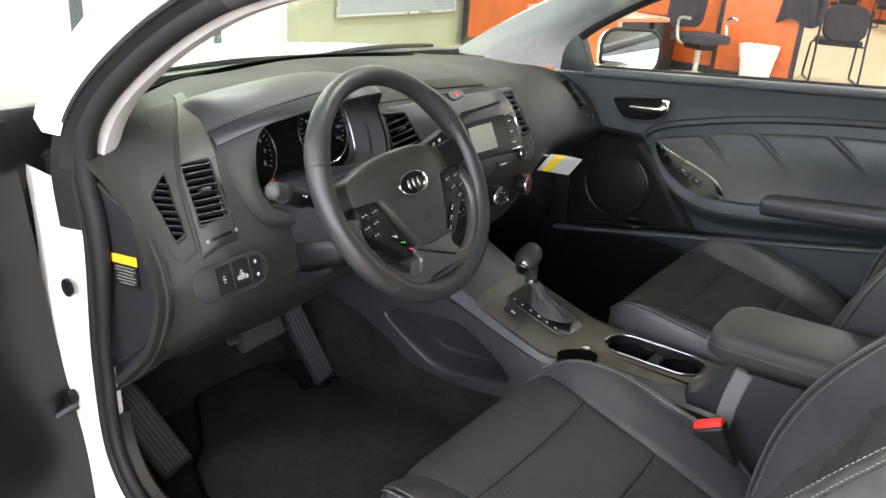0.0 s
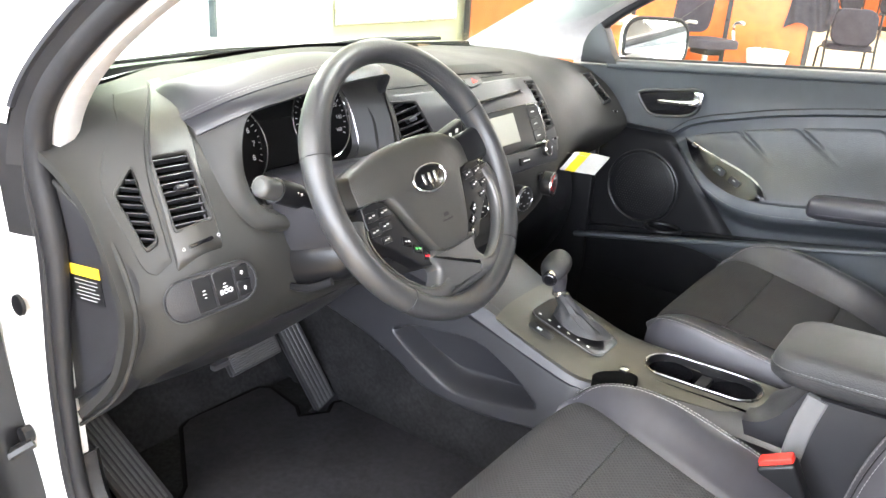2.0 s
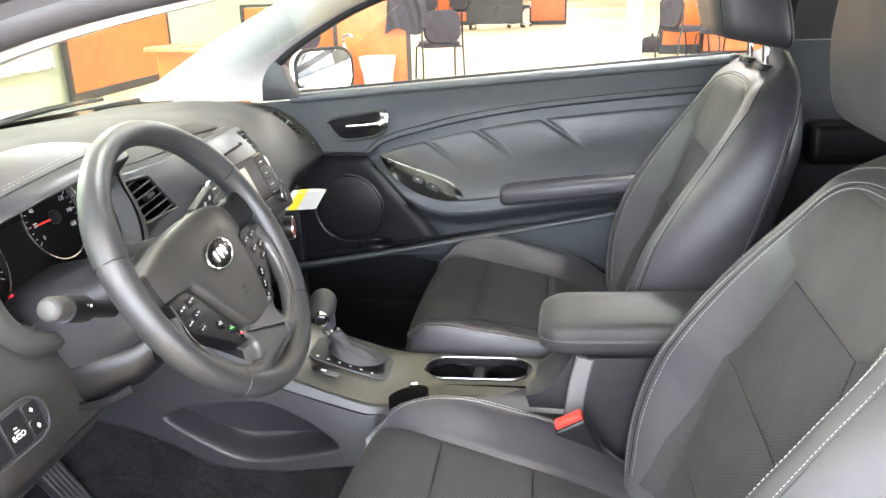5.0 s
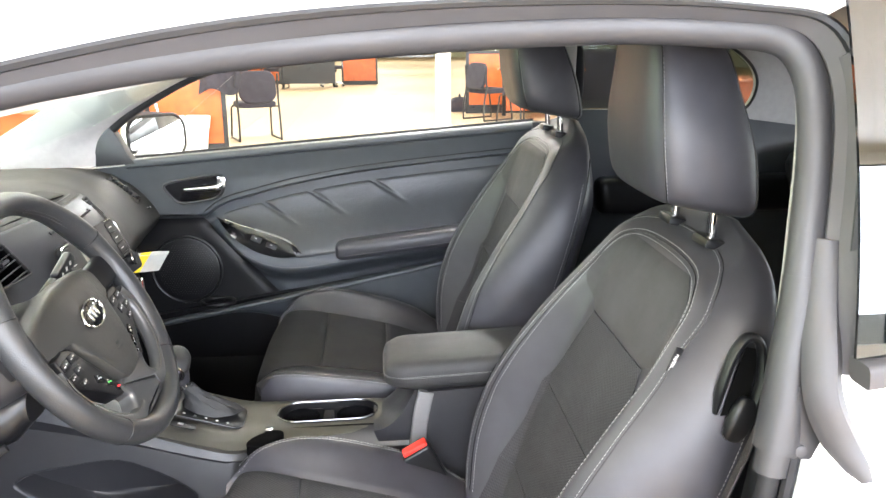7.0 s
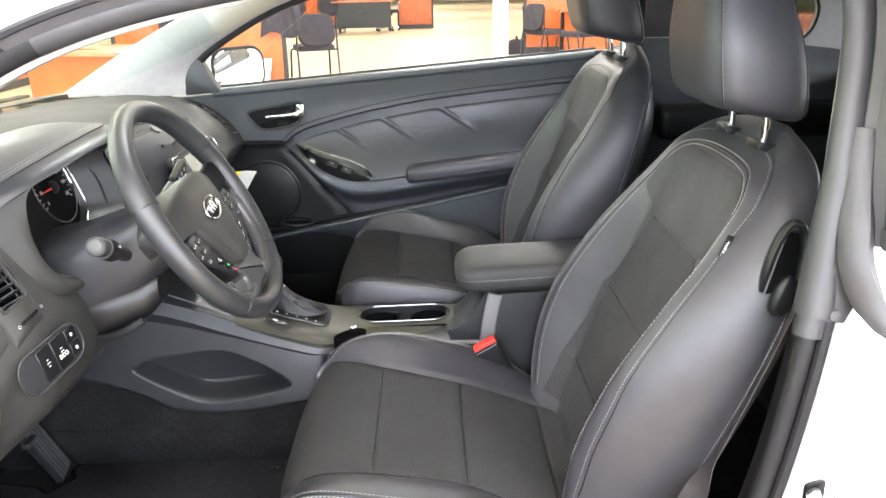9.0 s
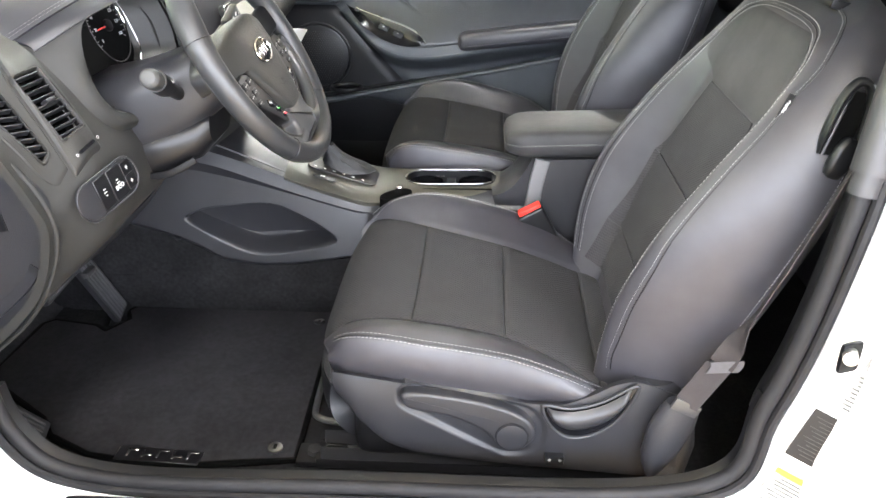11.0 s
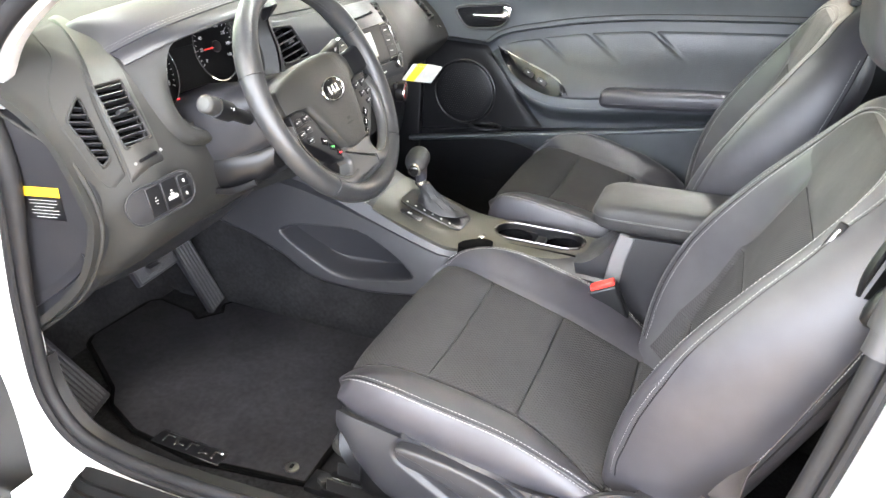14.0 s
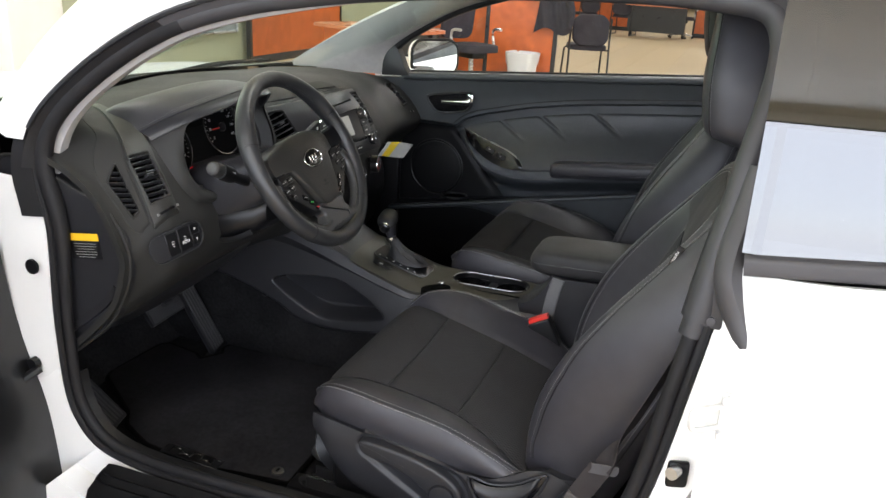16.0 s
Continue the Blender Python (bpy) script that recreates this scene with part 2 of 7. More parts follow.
def spl(pts, n, closed=False):
    """n points along a smooth curve through the given ones."""
    p = [V(q) for q in pts]
    k = len(p)
    out = []
    spans = k if closed else k - 1
    for i in range(n):
        t = i * spans / (n if closed else n - 1)
        s = min(int(t), spans - 1)
        f = t - s
        get = (lambda j: p[j % k]) if closed else (lambda j: p[max(0, min(k - 1, j))])
        a, b, c, d = get(s - 1), get(s), get(s + 1), get(s + 2)
        out.append(0.5 * (2 * b + (c - a) * f + (2 * a - 5 * b + 4 * c - d) * f * f + (3 * b - a - 3 * c + d) * f ** 3))
    return out


def loft(rings, closed=True, loop=False, cap=True):
    """A skin over rings of points; closed: each ring is closed; loop: the last ring joins the first."""
    bm = bmesh.new()
    vs = [[bm.verts.new(p) for p in r] for r in rings]
    m = len(rings[0])
    for i in range(len(rings) if loop else len(rings) - 1):
        a, b = vs[i], vs[(i + 1) % len(rings)]
        for j in range(m if closed else m - 1):
            bm.faces.new((a[j], a[(j + 1) % m], b[(j + 1) % m], b[j]))
    if cap and closed and not loop:
        bm.faces.new(vs[0][::-1])
        bm.faces.new(vs[-1])
    return bm


def sweep(path, section, up=(0, 0, 1), loop=False, taper=None):
    """A section (x across, y along up) carried along a path."""
    p = [V(q) for q in path]
    rings = []
    for i, c in enumerate(p):
        a = p[(i - 1) % len(p)] if loop or i else p[0]
        b = p[(i + 1) % len(p)] if loop or i < len(p) - 1 else p[-1]
        d = (b - a).normalized()
        side = d.cross(V(up)).normalized()
        top = side.cross(d)
        k = taper(i / (len(p) - 1)) if taper else 1
        rings.append([c + side * (x * k) + top * (y * k) for x, y in section])
    return loft(rings, loop=loop)


def circle(r, n=12, ry=None):
    return [(r * math.cos(2 * math.pi * i / n), (ry or r) * math.sin(2 * math.pi * i / n)) for i in range(n)]


def tube(path, r, n=10, up=(0, 0, 1), loop=False, ry=None, taper=None):
    return sweep(path, circle(r, n, ry), up, loop, taper)


def moved(bm, m):
    bmesh.ops.transform(bm, matrix=m, verts=bm.verts)
    return bm


def box(sx, sy, sz, bevel=0.005, seg=2, m=None):
    bm = bmesh.new()
    bmesh.ops.create_cube(bm, size=1)
    bmesh.ops.scale(bm, vec=(sx, sy, sz), verts=bm.verts)
    if bevel:
        bmesh.ops.bevel(bm, geom=bm.edges[:], offset=bevel, segments=seg, profile=0.6, affect="EDGES")
    return moved(bm, m) if m else bm


def prism(outline, depth, bevel=0.003, seg=2, m=None):
    """An outline in x, y, given depth along z from 0 up, its upper edge rounded."""
    bm = bmesh.new()
    lo = [bm.verts.new((x, y, 0)) for x, y in outline]
    f = bm.faces.new(lo)
    if f.normal.z < 0:
        f.normal_flip()
    g = bmesh.ops.extrude_face_region(bm, geom=[f])
    top = [v for v in g["geom"] if isinstance(v, bmesh.types.BMVert)]
    bmesh.ops.translate(bm, vec=(0, 0, depth), verts=top)
    if bevel:
        es = [e for e in bm.edges if all(v in top for v in e.verts)]
        bmesh.ops.bevel(bm, geom=es, offset=bevel, segments=seg, profile=0.6, affect="EDGES")
    return moved(bm, m) if m else bm


def rounded(w, h, r, n=5):
    """The outline of a rounded rectangle."""
    out = []
    for cx, cy, a in ((w / 2 - r, h / 2 - r, 0), (-w / 2 + r, h / 2 - r, 90), (-w / 2 + r, -h / 2 + r, 180), (w / 2 - r, -h / 2 + r, 270)):
        out += [(cx + r * math.cos(radians(a + 90 * i / (n - 1))), cy + r * math.sin(radians(a + 90 * i / (n - 1)))) for i in range(n)]
    return out


def cyl(r, depth, n=24, bevel=0.002, m=None, seg=2):
    return prism(circle(r, n), depth, bevel, seg, m)


def sheet(f, nu, nv, thick=0.01, back=None, face=None):
    """A skin f(u, v), u and v from 0 to 1, made into a slab of that thickness behind it: along back, or away from face."""
    bm = bmesh.new()
    grid = [[V(f(i / nu, j / nv)) for j in range(nv + 1)] for i in range(nu + 1)]
    top = [[bm.verts.new(p) for p in r] for r in grid]

    def normal(i, j):
        du = grid[min(i + 1, nu)][j] - grid[max(i - 1, 0)][j]
        dv = grid[i][min(j + 1, nv)] - grid[i][max(j - 1, 0)]
        return du.cross(dv).normalized()

    if face and normal(nu // 2, nv // 2).dot(V(face)) < 0:
        thick = -thick
    low = [[bm.verts.new(grid[i][j] + (V(back) if back else -normal(i, j) * thick)) for j in range(nv + 1)] for i in range(nu + 1)]
    for i in range(nu):
        for j in range(nv):
            bm.faces.new((top[i][j], top[i + 1][j], top[i + 1][j + 1], top[i][j + 1]))
            bm.faces.new((low[i][j], low[i][j + 1], low[i + 1][j + 1], low[i + 1][j]))
    for i in range(nu):
        bm.faces.new((top[i][0], low[i][0], low[i + 1][0], top[i + 1][0]))
        bm.faces.new((top[i][nv], top[i + 1][nv], low[i + 1][nv], low[i][nv]))
    for j in range(nv):
        bm.faces.new((top[0][j], top[0][j + 1], low[0][j + 1], low[0][j]))
        bm.faces.new((top[nu][j], low[nu][j], low[nu][j + 1], top[nu][j + 1]))
    return bm


def smooth(a, b, x):
    t = max(0.0, min(1.0, (x - a) / (b - a)))
    return t * t * (3 - 2 * t)


def table(x, rows):
    """Reading of rows (x, value...) at x on a smooth curve through them."""
    if x <= rows[0][0]:
        return list(rows[0][1:])
    if x >= rows[-1][0]:
        return list(rows[-1][1:])
    k = next(i for i in range(len(rows) - 1) if x <= rows[i + 1][0])
    a, b = rows[k], rows[k + 1]
    h = b[0] - a[0]
    t = (x - a[0]) / h
    before, after = rows[max(0, k - 1)], rows[min(len(rows) - 1, k + 2)]
    out = []
    for j in range(1, len(a)):
        m0 = (b[j] - before[j]) / (b[0] - before[0])
        m1 = (after[j] - a[j]) / (after[0] - a[0])
        out.append((2 * t ** 3 - 3 * t * t + 1) * a[j] + (t ** 3 - 2 * t * t + t) * h * m0 + (3 * t * t - 2 * t ** 3) * b[j] + (t ** 3 - t * t) * h * m1)
    return out


def eased(x, rows):
    """Reading of rows (x, value...) at x, easing from row to row."""
    if x <= rows[0][0]:
        return list(rows[0][1:])
    for a, b in zip(rows, rows[1:]):
        if x <= b[0]:
            return [p + (q - p) * smooth(a[0], b[0], x) for p, q in zip(a[1:], b[1:])]
    return list(rows[-1][1:])


def stitches(path, up, parent, pitch=0.006, r=0.0005, thread=None):
    """A row of thread stitches lying along a curve."""
    p = [V(q) for q in path]
    bm = bmesh.new()
    run, want = 0.0, 0.0
    for a, b in zip(p, p[1:]):
        d = (b - a)
        ln = d.length
        if ln < 1e-6:
            continue
        d /= ln
        s, t = d.cross(V(up)).normalized() * r, V(up).normalized() * r
        while want < run + ln:
            c = a + d * (want - run)
            e = c + d * pitch * 0.62
            vs = [bm.verts.new(q) for q in (c + s, c + t, c - s, e + s, e + t, e - s)]
            for k in ((0, 1, 4, 3), (1, 2, 5, 4), (0, 3, 5, 2)):
                bm.faces.new([vs[i] for i in k])
            bm.faces.new((vs[0], vs[2], vs[1]))
            bm.faces.new((vs[3], vs[4], vs[5]))
            want += pitch
        run += ln
    return part("stitching", bm, thread or THREAD, parent, smooth=False)


def lettering(name, words, size, m, material, parent, label=""):
    """Raised printed words, centred on m, read along its x with y up."""
    cu = bpy.data.curves.new(name, "FONT")
    cu.body, cu.size, cu.extrude, cu.align_x, cu.align_y = words, size, 0.0002, "CENTER", "CENTER"
    tmp = bpy.data.objects.new(name, cu)
    me = bpy.data.meshes.new_from_object(tmp)
    bpy.data.objects.remove(tmp)
    bpy.data.curves.remove(cu)
    me.transform(m)
    me.materials.clear()
    me.materials.append(material)
    ob = new(name, me)
    ob.parent = parent
    if label:
        ob["label"] = label
    return ob


# ---- showroom ----
def slab(name, x0, x1, y0, y1, z0, z1, material, label="", parent=None):
    bm = box(x1 - x0, y1 - y0, z1 - z0, 0, m=pose((x0 + x1) / 2, (y0 + y1) / 2, (z0 + z1) / 2))
    ob = part(name, bm, material, parent, smooth=False)
    return tagged(ob, label, kind="structure") if not parent else ob


floor = slab("floor", -6.2, 44.2, -14.2, 5.2, -0.3, -0.004, TILE, "polished beige ceramic tile showroom floor")
ground = slab("ground", -60.0, 60.0, -60.0, 80.0, -0.5, -0.32, CONCRETE, "pale concrete forecourt outside the shop windows")
slab("ceiling", -6.2, 44.2, -14.2, 5.4, 3.4, 3.5, CEIL, "white suspended showroom ceiling")
slab("wall_east", 44.0, 44.2, -14, 5.4, -0.3, 3.4, WALL, "cream painted far wall of the showroom")
slab("wall_south", 11.0, 44.0, -14.2, -14.0, -0.3, 3.4, WALL, "cream painted side wall of the showroom")
slab("wall_south_head", -6.0, 11.0, -14.2, -14.0, 3.2, 3.4, WHITEWALL, "white head wall over the back window")
slab("wall_north", 4.4, 44.0, 5.2, 5.4, -0.3, 3.4, WALL, "cream painted wall ahead of the car")
part("wall_return", box(0.95, 0.16, 3.7, 0.004, 1, pose(4.02, 5.36, 1.55, 0, 0, 14)), WHITEWALL, smooth=False)["kind"] = "structure"
slab("wall_west_sill", -6.2, -6.0, -14, 5.4, -0.3, 0.2, WHITEWALL, "white sill wall under the shop window")
slab("wall_west_head", -6.2, -6.0, -14, 5.4, 3.2, 3.4, WHITEWALL, "white head wall over the shop window")
slab("wall_north_head", -6.0, 3.6, 5.3, 5.45, 3.2, 3.4, WHITEWALL, "white head wall over the front window")


def shopfront(name, label, m, length, bays):
    w = thing(name, label, "window", kind="structure", at=m)
    for z in (0.12, 3.15):
        part("rail", box(length, 0.07, 0.1, 0.004, 1, pose(length / 2, 0, z)), FRAME, w)
    for i in range(bays + 1):
        part("mullion", box(0.07, 0.08, 3.0, 0.004, 1, pose(length * i / bays, 0, 1.65)), FRAME, w)
    for i in range(bays):
        pn = part("pane", box(length / bays - 0.07, 0.012, 2.95, 0, m=pose(length * (i + 0.5) / bays, 0, 1.65)), SIDEPANE, w, smooth=False)
        pn.visible_shadow = False
    return w


shopfront("window_1", "tall glazed shop front with dark blue-grey frames", pose(-6.0, 5.36, 0), 9.55, 7)
shopfront("window_2", "tall glazed shop front behind the driver's side", pose(-6.08, -14.0, 0, 0, 0, 90), 19.4, 12)

# unseen front, assumed so that the door mirror reflects something bright
shopfront("window_3", "unseen tall glazed shop front assumed behind the car", pose(-5.9, -14.1, 0), 16.9, 10)

board = thing("notice_board", "grey framed notice board on the cream wall", "board", at=pose(5.92, 5.17, 1.1))
part("board_face", box(2.05, 0.02, 1.36, 0.004, 1), BOARD, board)
part("board_frame", tube([(x, -0.012, z) for x, z in ((-1.03, -0.68), (1.03, -0.68), (1.03, 0.68), (-1.03, 0.68))], 0.02, 8, (0, 1, 0), True), GREYMET, board)

column = thing("column", "slim white square showroom column", "column", at=pose(9.3, -1.25, 0))
part("shaft", box(0.19, 0.19, 3.4, 0.01, m=pose(0, 0, 1.7)), WHITEWALL, column)
part("skirting", box(0.22, 0.22, 0.1, 0.006, m=pose(0, 0, 0.05)), WHITEWALL, column)


def side_chair(m, label="charcoal fabric visitor chair on a bent black tube frame"):
    c = thing("visitor_chair", label, "chair", "visitor chairs", at=m)
    part("seat", prism(rounded(0.48, 0.46, 0.1, 6), 0.07, 0.03, 3, pose(0, 0, 0.41)), OFFICE, c)
    part("backrest", prism([(x, y * (1 - 0.08 * (x / 0.24) ** 2)) for x, y in rounded(0.46, 0.4, 0.12, 7)], 0.05, 0.02, 3, pose(0, -0.2, 0.66, 80, 0, 0)), OFFICE, c)
    for s in (-1, 1):
        leg = spl([(s * 0.25, -0.24, 0.82), (s * 0.255, -0.22, 0.5), (s * 0.255, -0.26, 0.3), (s * 0.26, -0.27, 0.03), (s * 0.26, -0.2, 0.014), (s * 0.26, 0.2, 0.014), (s * 0.26, 0.27, 0.04), (s * 0.25, 0.22, 0.4)], 40)
        part("side_frame", tube(leg, 0.013, 8, (1, 0, 0)), DARKMETAL, c)
    for y, z in ((-0.2, 0.42), (0.2, 0.41)):
        part("crossbar", tube([(-0.25, y, z), (0.25, y, z)], 0.011, 8), DARKMETAL, c)
    return c


def task_chair(m):
    c = thing("office_chair", "black office chair with grey five-star base and grey arms", "chair", at=m)
    part("seat", prism(rounded(0.5, 0.48, 0.12, 6), 0.08, 0.03, 3, pose(0, 0, 0.44)), OFFICE, c)
    part("backrest", prism(rounded(0.46, 0.6, 0.1, 6), 0.05, 0.02, 3, pose(0, -0.24, 0.85, 84, 0, 0)), OFFICE, c)
    part("mechanism", box(0.2, 0.26, 0.07, 0.02, 2, pose(0, 0, 0.4)), BLACK, c)
    part("stem", tube([(0, 0, 0.1), (0, 0, 0.4)], 0.028, 14, (0, 1, 0)), GREYMET, c)
    for i in range(5):
        a = 2 * math.pi * i / 5 + 0.3
        leg = part("base_leg", tube([(0, 0, 0.12), (0.3 * math.cos(a), 0.3 * math.sin(a), 0.075)], 0.026, 10, taper=lambda t: 1 - 0.35 * t), GREYMET, c)
        part("castor", cyl(0.028, 0.03, 16, 0.005, pose(0.3 * math.cos(a), 0.3 * math.sin(a) - 0.015, 0.028, -90, 0, 0)), BLACK, leg)
    for s in (-1, 1):
        part("arm", tube(spl([(s * 0.24, 0.02, 0.43), (s * 0.31, 0.02, 0.48), (s * 0.31, 0.0, 0.66), (s * 0.3, 0.14, 0.68)], 14), 0.016, 8), GREYMET, c)
    return c


def bin_(m, material, label):
    b = thing("waste_bin", label, "waste bin", "waste bins", at=m)
    rings = [[V((x * k, y * k, z)) for x, y in rounded(0.3, 0.24, 0.05, 5)] for z, k in ((0, 0.72), (0.34, 0.98), (0.345, 1.03), (0.36, 1.03), (0.355, 0.96), (0.02, 0.7))]
    part("tub", loft(rings, cap=False), material, b)
    part("liner", loft([[V((x * k * (1 + 0.02 * math.sin(9 * x * 10)), y * k, z)) for x, y in rounded(0.3, 0.24, 0.05, 5)] for z, k in ((0.25, 0.96), (0.365, 1.06), (0.37, 1.0), (0.3, 0.95))], cap=False), BINWHITE, b, "thin white bin liner")
    return b


def desk(m, w, d, label, panel=ORANGE):
    """A sales desk: tall laminate end panel, round-edged top, black skirting."""
    t = thing("sales_desk", label, "desk", "sales desks", at=m)
    part("top", prism(rounded(w, d, 0.12, 6), 0.03, 0.008, 2, pose(0, 0, 0.72)), DESKTOP, t)
    part("modesty_panel", box(w * 0.9, 0.03, 0.6, 0.004, 1, pose(0, d * 0.3, 0.42)), panel, t)
    for s in (-1, 1):
        part("leg", box(0.06, 0.06, 0.72, 0.01, 2, pose(s * w * 0.42, -d * 0.3, 0.36)), DARKMETAL, t)
    return t


def partition(m, w, h, label="orange wood laminate partition with black posts"):
    p = thing("partition", label, "partition", "partitions", at=m)
    part("panel", box(w, 0.05, h - 0.12, 0.004, 1, pose(0, 0, 0.1 + (h - 0.12) / 2)), ORANGE, p)
    part("plinth", box(w, 0.06, 0.1, 0.004, 1, pose(0, 0, 0.05)), DARKMETAL, p)
    for s in (-1, 1):
        part("post", box(0.05, 0.07, h, 0.006, 1, pose(s * (w / 2 + 0.02), 0, h / 2)), DARKMETAL, p)
    part("cap", box(w + 0.08, 0.07, 0.03, 0.006, 1, pose(0, 0, h + 0.005)), DARKMETAL, p)
    return p



def glazed_partition(m, w, label, panel=ORANGE):
    p = thing("glazed_partition", label, "partition", "partitions", at=m)
    part("panel", box(w, 0.05, 0.82, 0.004, 1, pose(0, 0, 0.55)), panel, p)
    part("plinth", box(w, 0.06, 0.14, 0.004, 1, pose(0, 0, 0.07)), DARKMETAL, p)
    part("rail", box(w + 0.06, 0.06, 0.05, 0.004, 1, pose(0, 0, 0.985)), DARKMETAL, p)
    part("rail", box(w + 0.06, 0.06, 0.05, 0.004, 1, pose(0, 0, 1.8)), DARKMETAL, p)
    for s in (-1, 1):
        part("post", box(0.05, 0.07, 1.82, 0.006, 1, pose(s * (w / 2 + 0.02), 0, 0.91)), DARKMETAL, p)
    part("glass_pane", box(w, 0.01, 0.78, 0, m=pose(0, 0, 1.39)), SIDEPANE, p, smooth=False)
    return p


def jacket(m):
    """A coat hung over a chair back: folded cloth with two hanging halves."""
    j = thing("jacket", "dark jacket hung over the end of a partition", "jacket", at=m)
    def f(u, v):
        fold = 0.02 * math.sin(9 * u + 2 * v) + 0.012 * math.sin(21 * u + 5 * v)
        return (u - 0.5) * (0.42 + 0.12 * v), fold + 0.05 * v, 0.02 - (0.5 + 0.05 * math.sin(7 * u)) * v
    part("cloth", sheet(f, 30, 20, 0.02), OFFICE, j)
    part("sleeve", tube(spl([(-0.2, 0.05, 0.0), (-0.27, 0.09, -0.2), (-0.25, 0.1, -0.42)], 12), 0.06, 10, taper=lambda t: 1 - 0.3 * t), OFFICE, j)
    return j


partition(pose(7.78, 1.75, 0, 0, 0, 96), 0.78, 1.02)
partition(pose(7.95, 2.75, 0, 0, 0, 88), 1.1, 0.98)
part("desk_pedestal", box(0.4, 0.5, 0.6, 0.01, 1, pose(7.6, 2.9, 0.3)), DARKMETAL)
bpy.data.objects["desk_pedestal"]["label"], bpy.data.objects["desk_pedestal"]["category"] = "dark metal drawer pedestal under the partition", "pedestal"
desk(pose(5.35, 2.5, 0, 0, 0, 70), 1.1, 0.8, "round-edged red-brown sales desk")
bx = thing("paper_box", "white carton of papers under the desk", "box", at=pose(5.9, 2.35, 0.0, 0, 0, 20))
part("carton", box(0.26, 0.2, 0.42, 0.006, 1, pose(0, 0, 0.21)), PAPER, bx)
task_chair(pose(7.0, 2.1, 0, 0, 0, 150))
bin_(pose(7.6, 1.66, 0, 0, 0, 80) @ Matrix.Scale(1.15, 4), BINWHITE, "white plastic waste bin with liner")
side_chair(pose(8.95, 1.17, 0, 0, 0, -70), "charcoal visitor chair on a bent black tube frame")
jacket(pose(7.75, 1.37, 1.06, 0, 0, 96) @ Matrix.Scale(0.8, 4))
# second row of desks
partition(pose(20.1, 0.05, 0, 0, 0, 90), 0.85, 1.05)
partition(pose(20.6, 3.2, 0, 0, 0, 90), 2.4, 1.3)
desk(pose(18.9, 1.3, 0, 0, 0, 90), 1.5, 0.8, "long red-brown sales desk with black legs", DARKMETAL)
bin_(pose(20.3, 0.12, 0, 0, 0, 90), BINCREAM, "cream plastic waste bin")
side_chair(pose(18.9, 2.1, 0, 0, 0, -100), "charcoal visitor chair beside a far desk")
side_chair(pose(18.7, 3.0, 0, 0, 0, -60), "charcoal visitor chair beside a far desk")
task_chair(pose(19.3, 0.75, 0, 0, 0, 120))
# glazed cubicle past the column
glazed_partition(pose(11.9, -2.74, 0, 0, 0, 90), 1.7, "orange laminate partition with a glazed upper half")
glazed_partition(pose(12.5, -5.2, 0, 0, 0, 90), 2.6, "dark partition with a glazed upper half", OFFICE)
desk(pose(11.2, -2.95, 0, 0, 0, 90), 1.3, 0.75, "light brown meeting table with black legs")
desk(pose(8.2, -4.2, 0, 0, 0, 80), 1.6, 0.8, "light brown meeting table with black legs")
side_chair(pose(10.9, -2.07, 0, 0, 0, -150), "purple-grey visitor chair at a table")
side_chair(pose(10.3, -2.5, 0, 0, 0, -60), "purple-grey visitor chair at a table")
side_chair(pose(7.3, -3.9, 0, 0, 0, -90), "purple-grey visitor chair at a table")
bag = thing("bag", "black soft bag standing on the floor", "bag", at=pose(12.3, -1.78, 0))
part("bag_body", loft([[V((x * k, y * k, z)) for x, y in rounded(0.3, 0.4, 0.08, 5)] for z, k in ((0, 0.9), (0.05, 1.0), (0.16, 0.92), (0.22, 0.6), (0.24, 0.3))]), OFFICE, bag)
part("bag_handle", tube(spl([(-0.08, 0, 0.2), (-0.06, 0, 0.28), (0.06, 0, 0.28), (0.08, 0, 0.2)], 14), 0.012, 8, (0, 1, 0)), OFFICE, bag)
# far glazed doors
fd = thing("door_1", "pair of far framed glass doors", "door", kind="structure", at=pose(43.9, -2.35, 0))
for y in (-0.6, 0.6):
    part("door_glass", box(0.02, 1.05, 2.0, 0, m=pose(0, y, 1.1)), DOORTAN, fd, smooth=False)
    for dy in (-0.58, 0.58):
        part("stile", box(0.06, 0.06, 2.2, 0.004, 1, pose(-0.02, y + dy, 1.1)), GREYMET, fd)
    for z in (0.08, 2.15):
        part("rail", box(0.06, 1.2, 0.1, 0.004, 1, pose(-0.02, y, z)), GREYMET, fd)
# orange partition ahead, past the cream wall's end
partition(pose(8.35, 5.1, 0, 0, 0, 0), 2.4, 1.5)
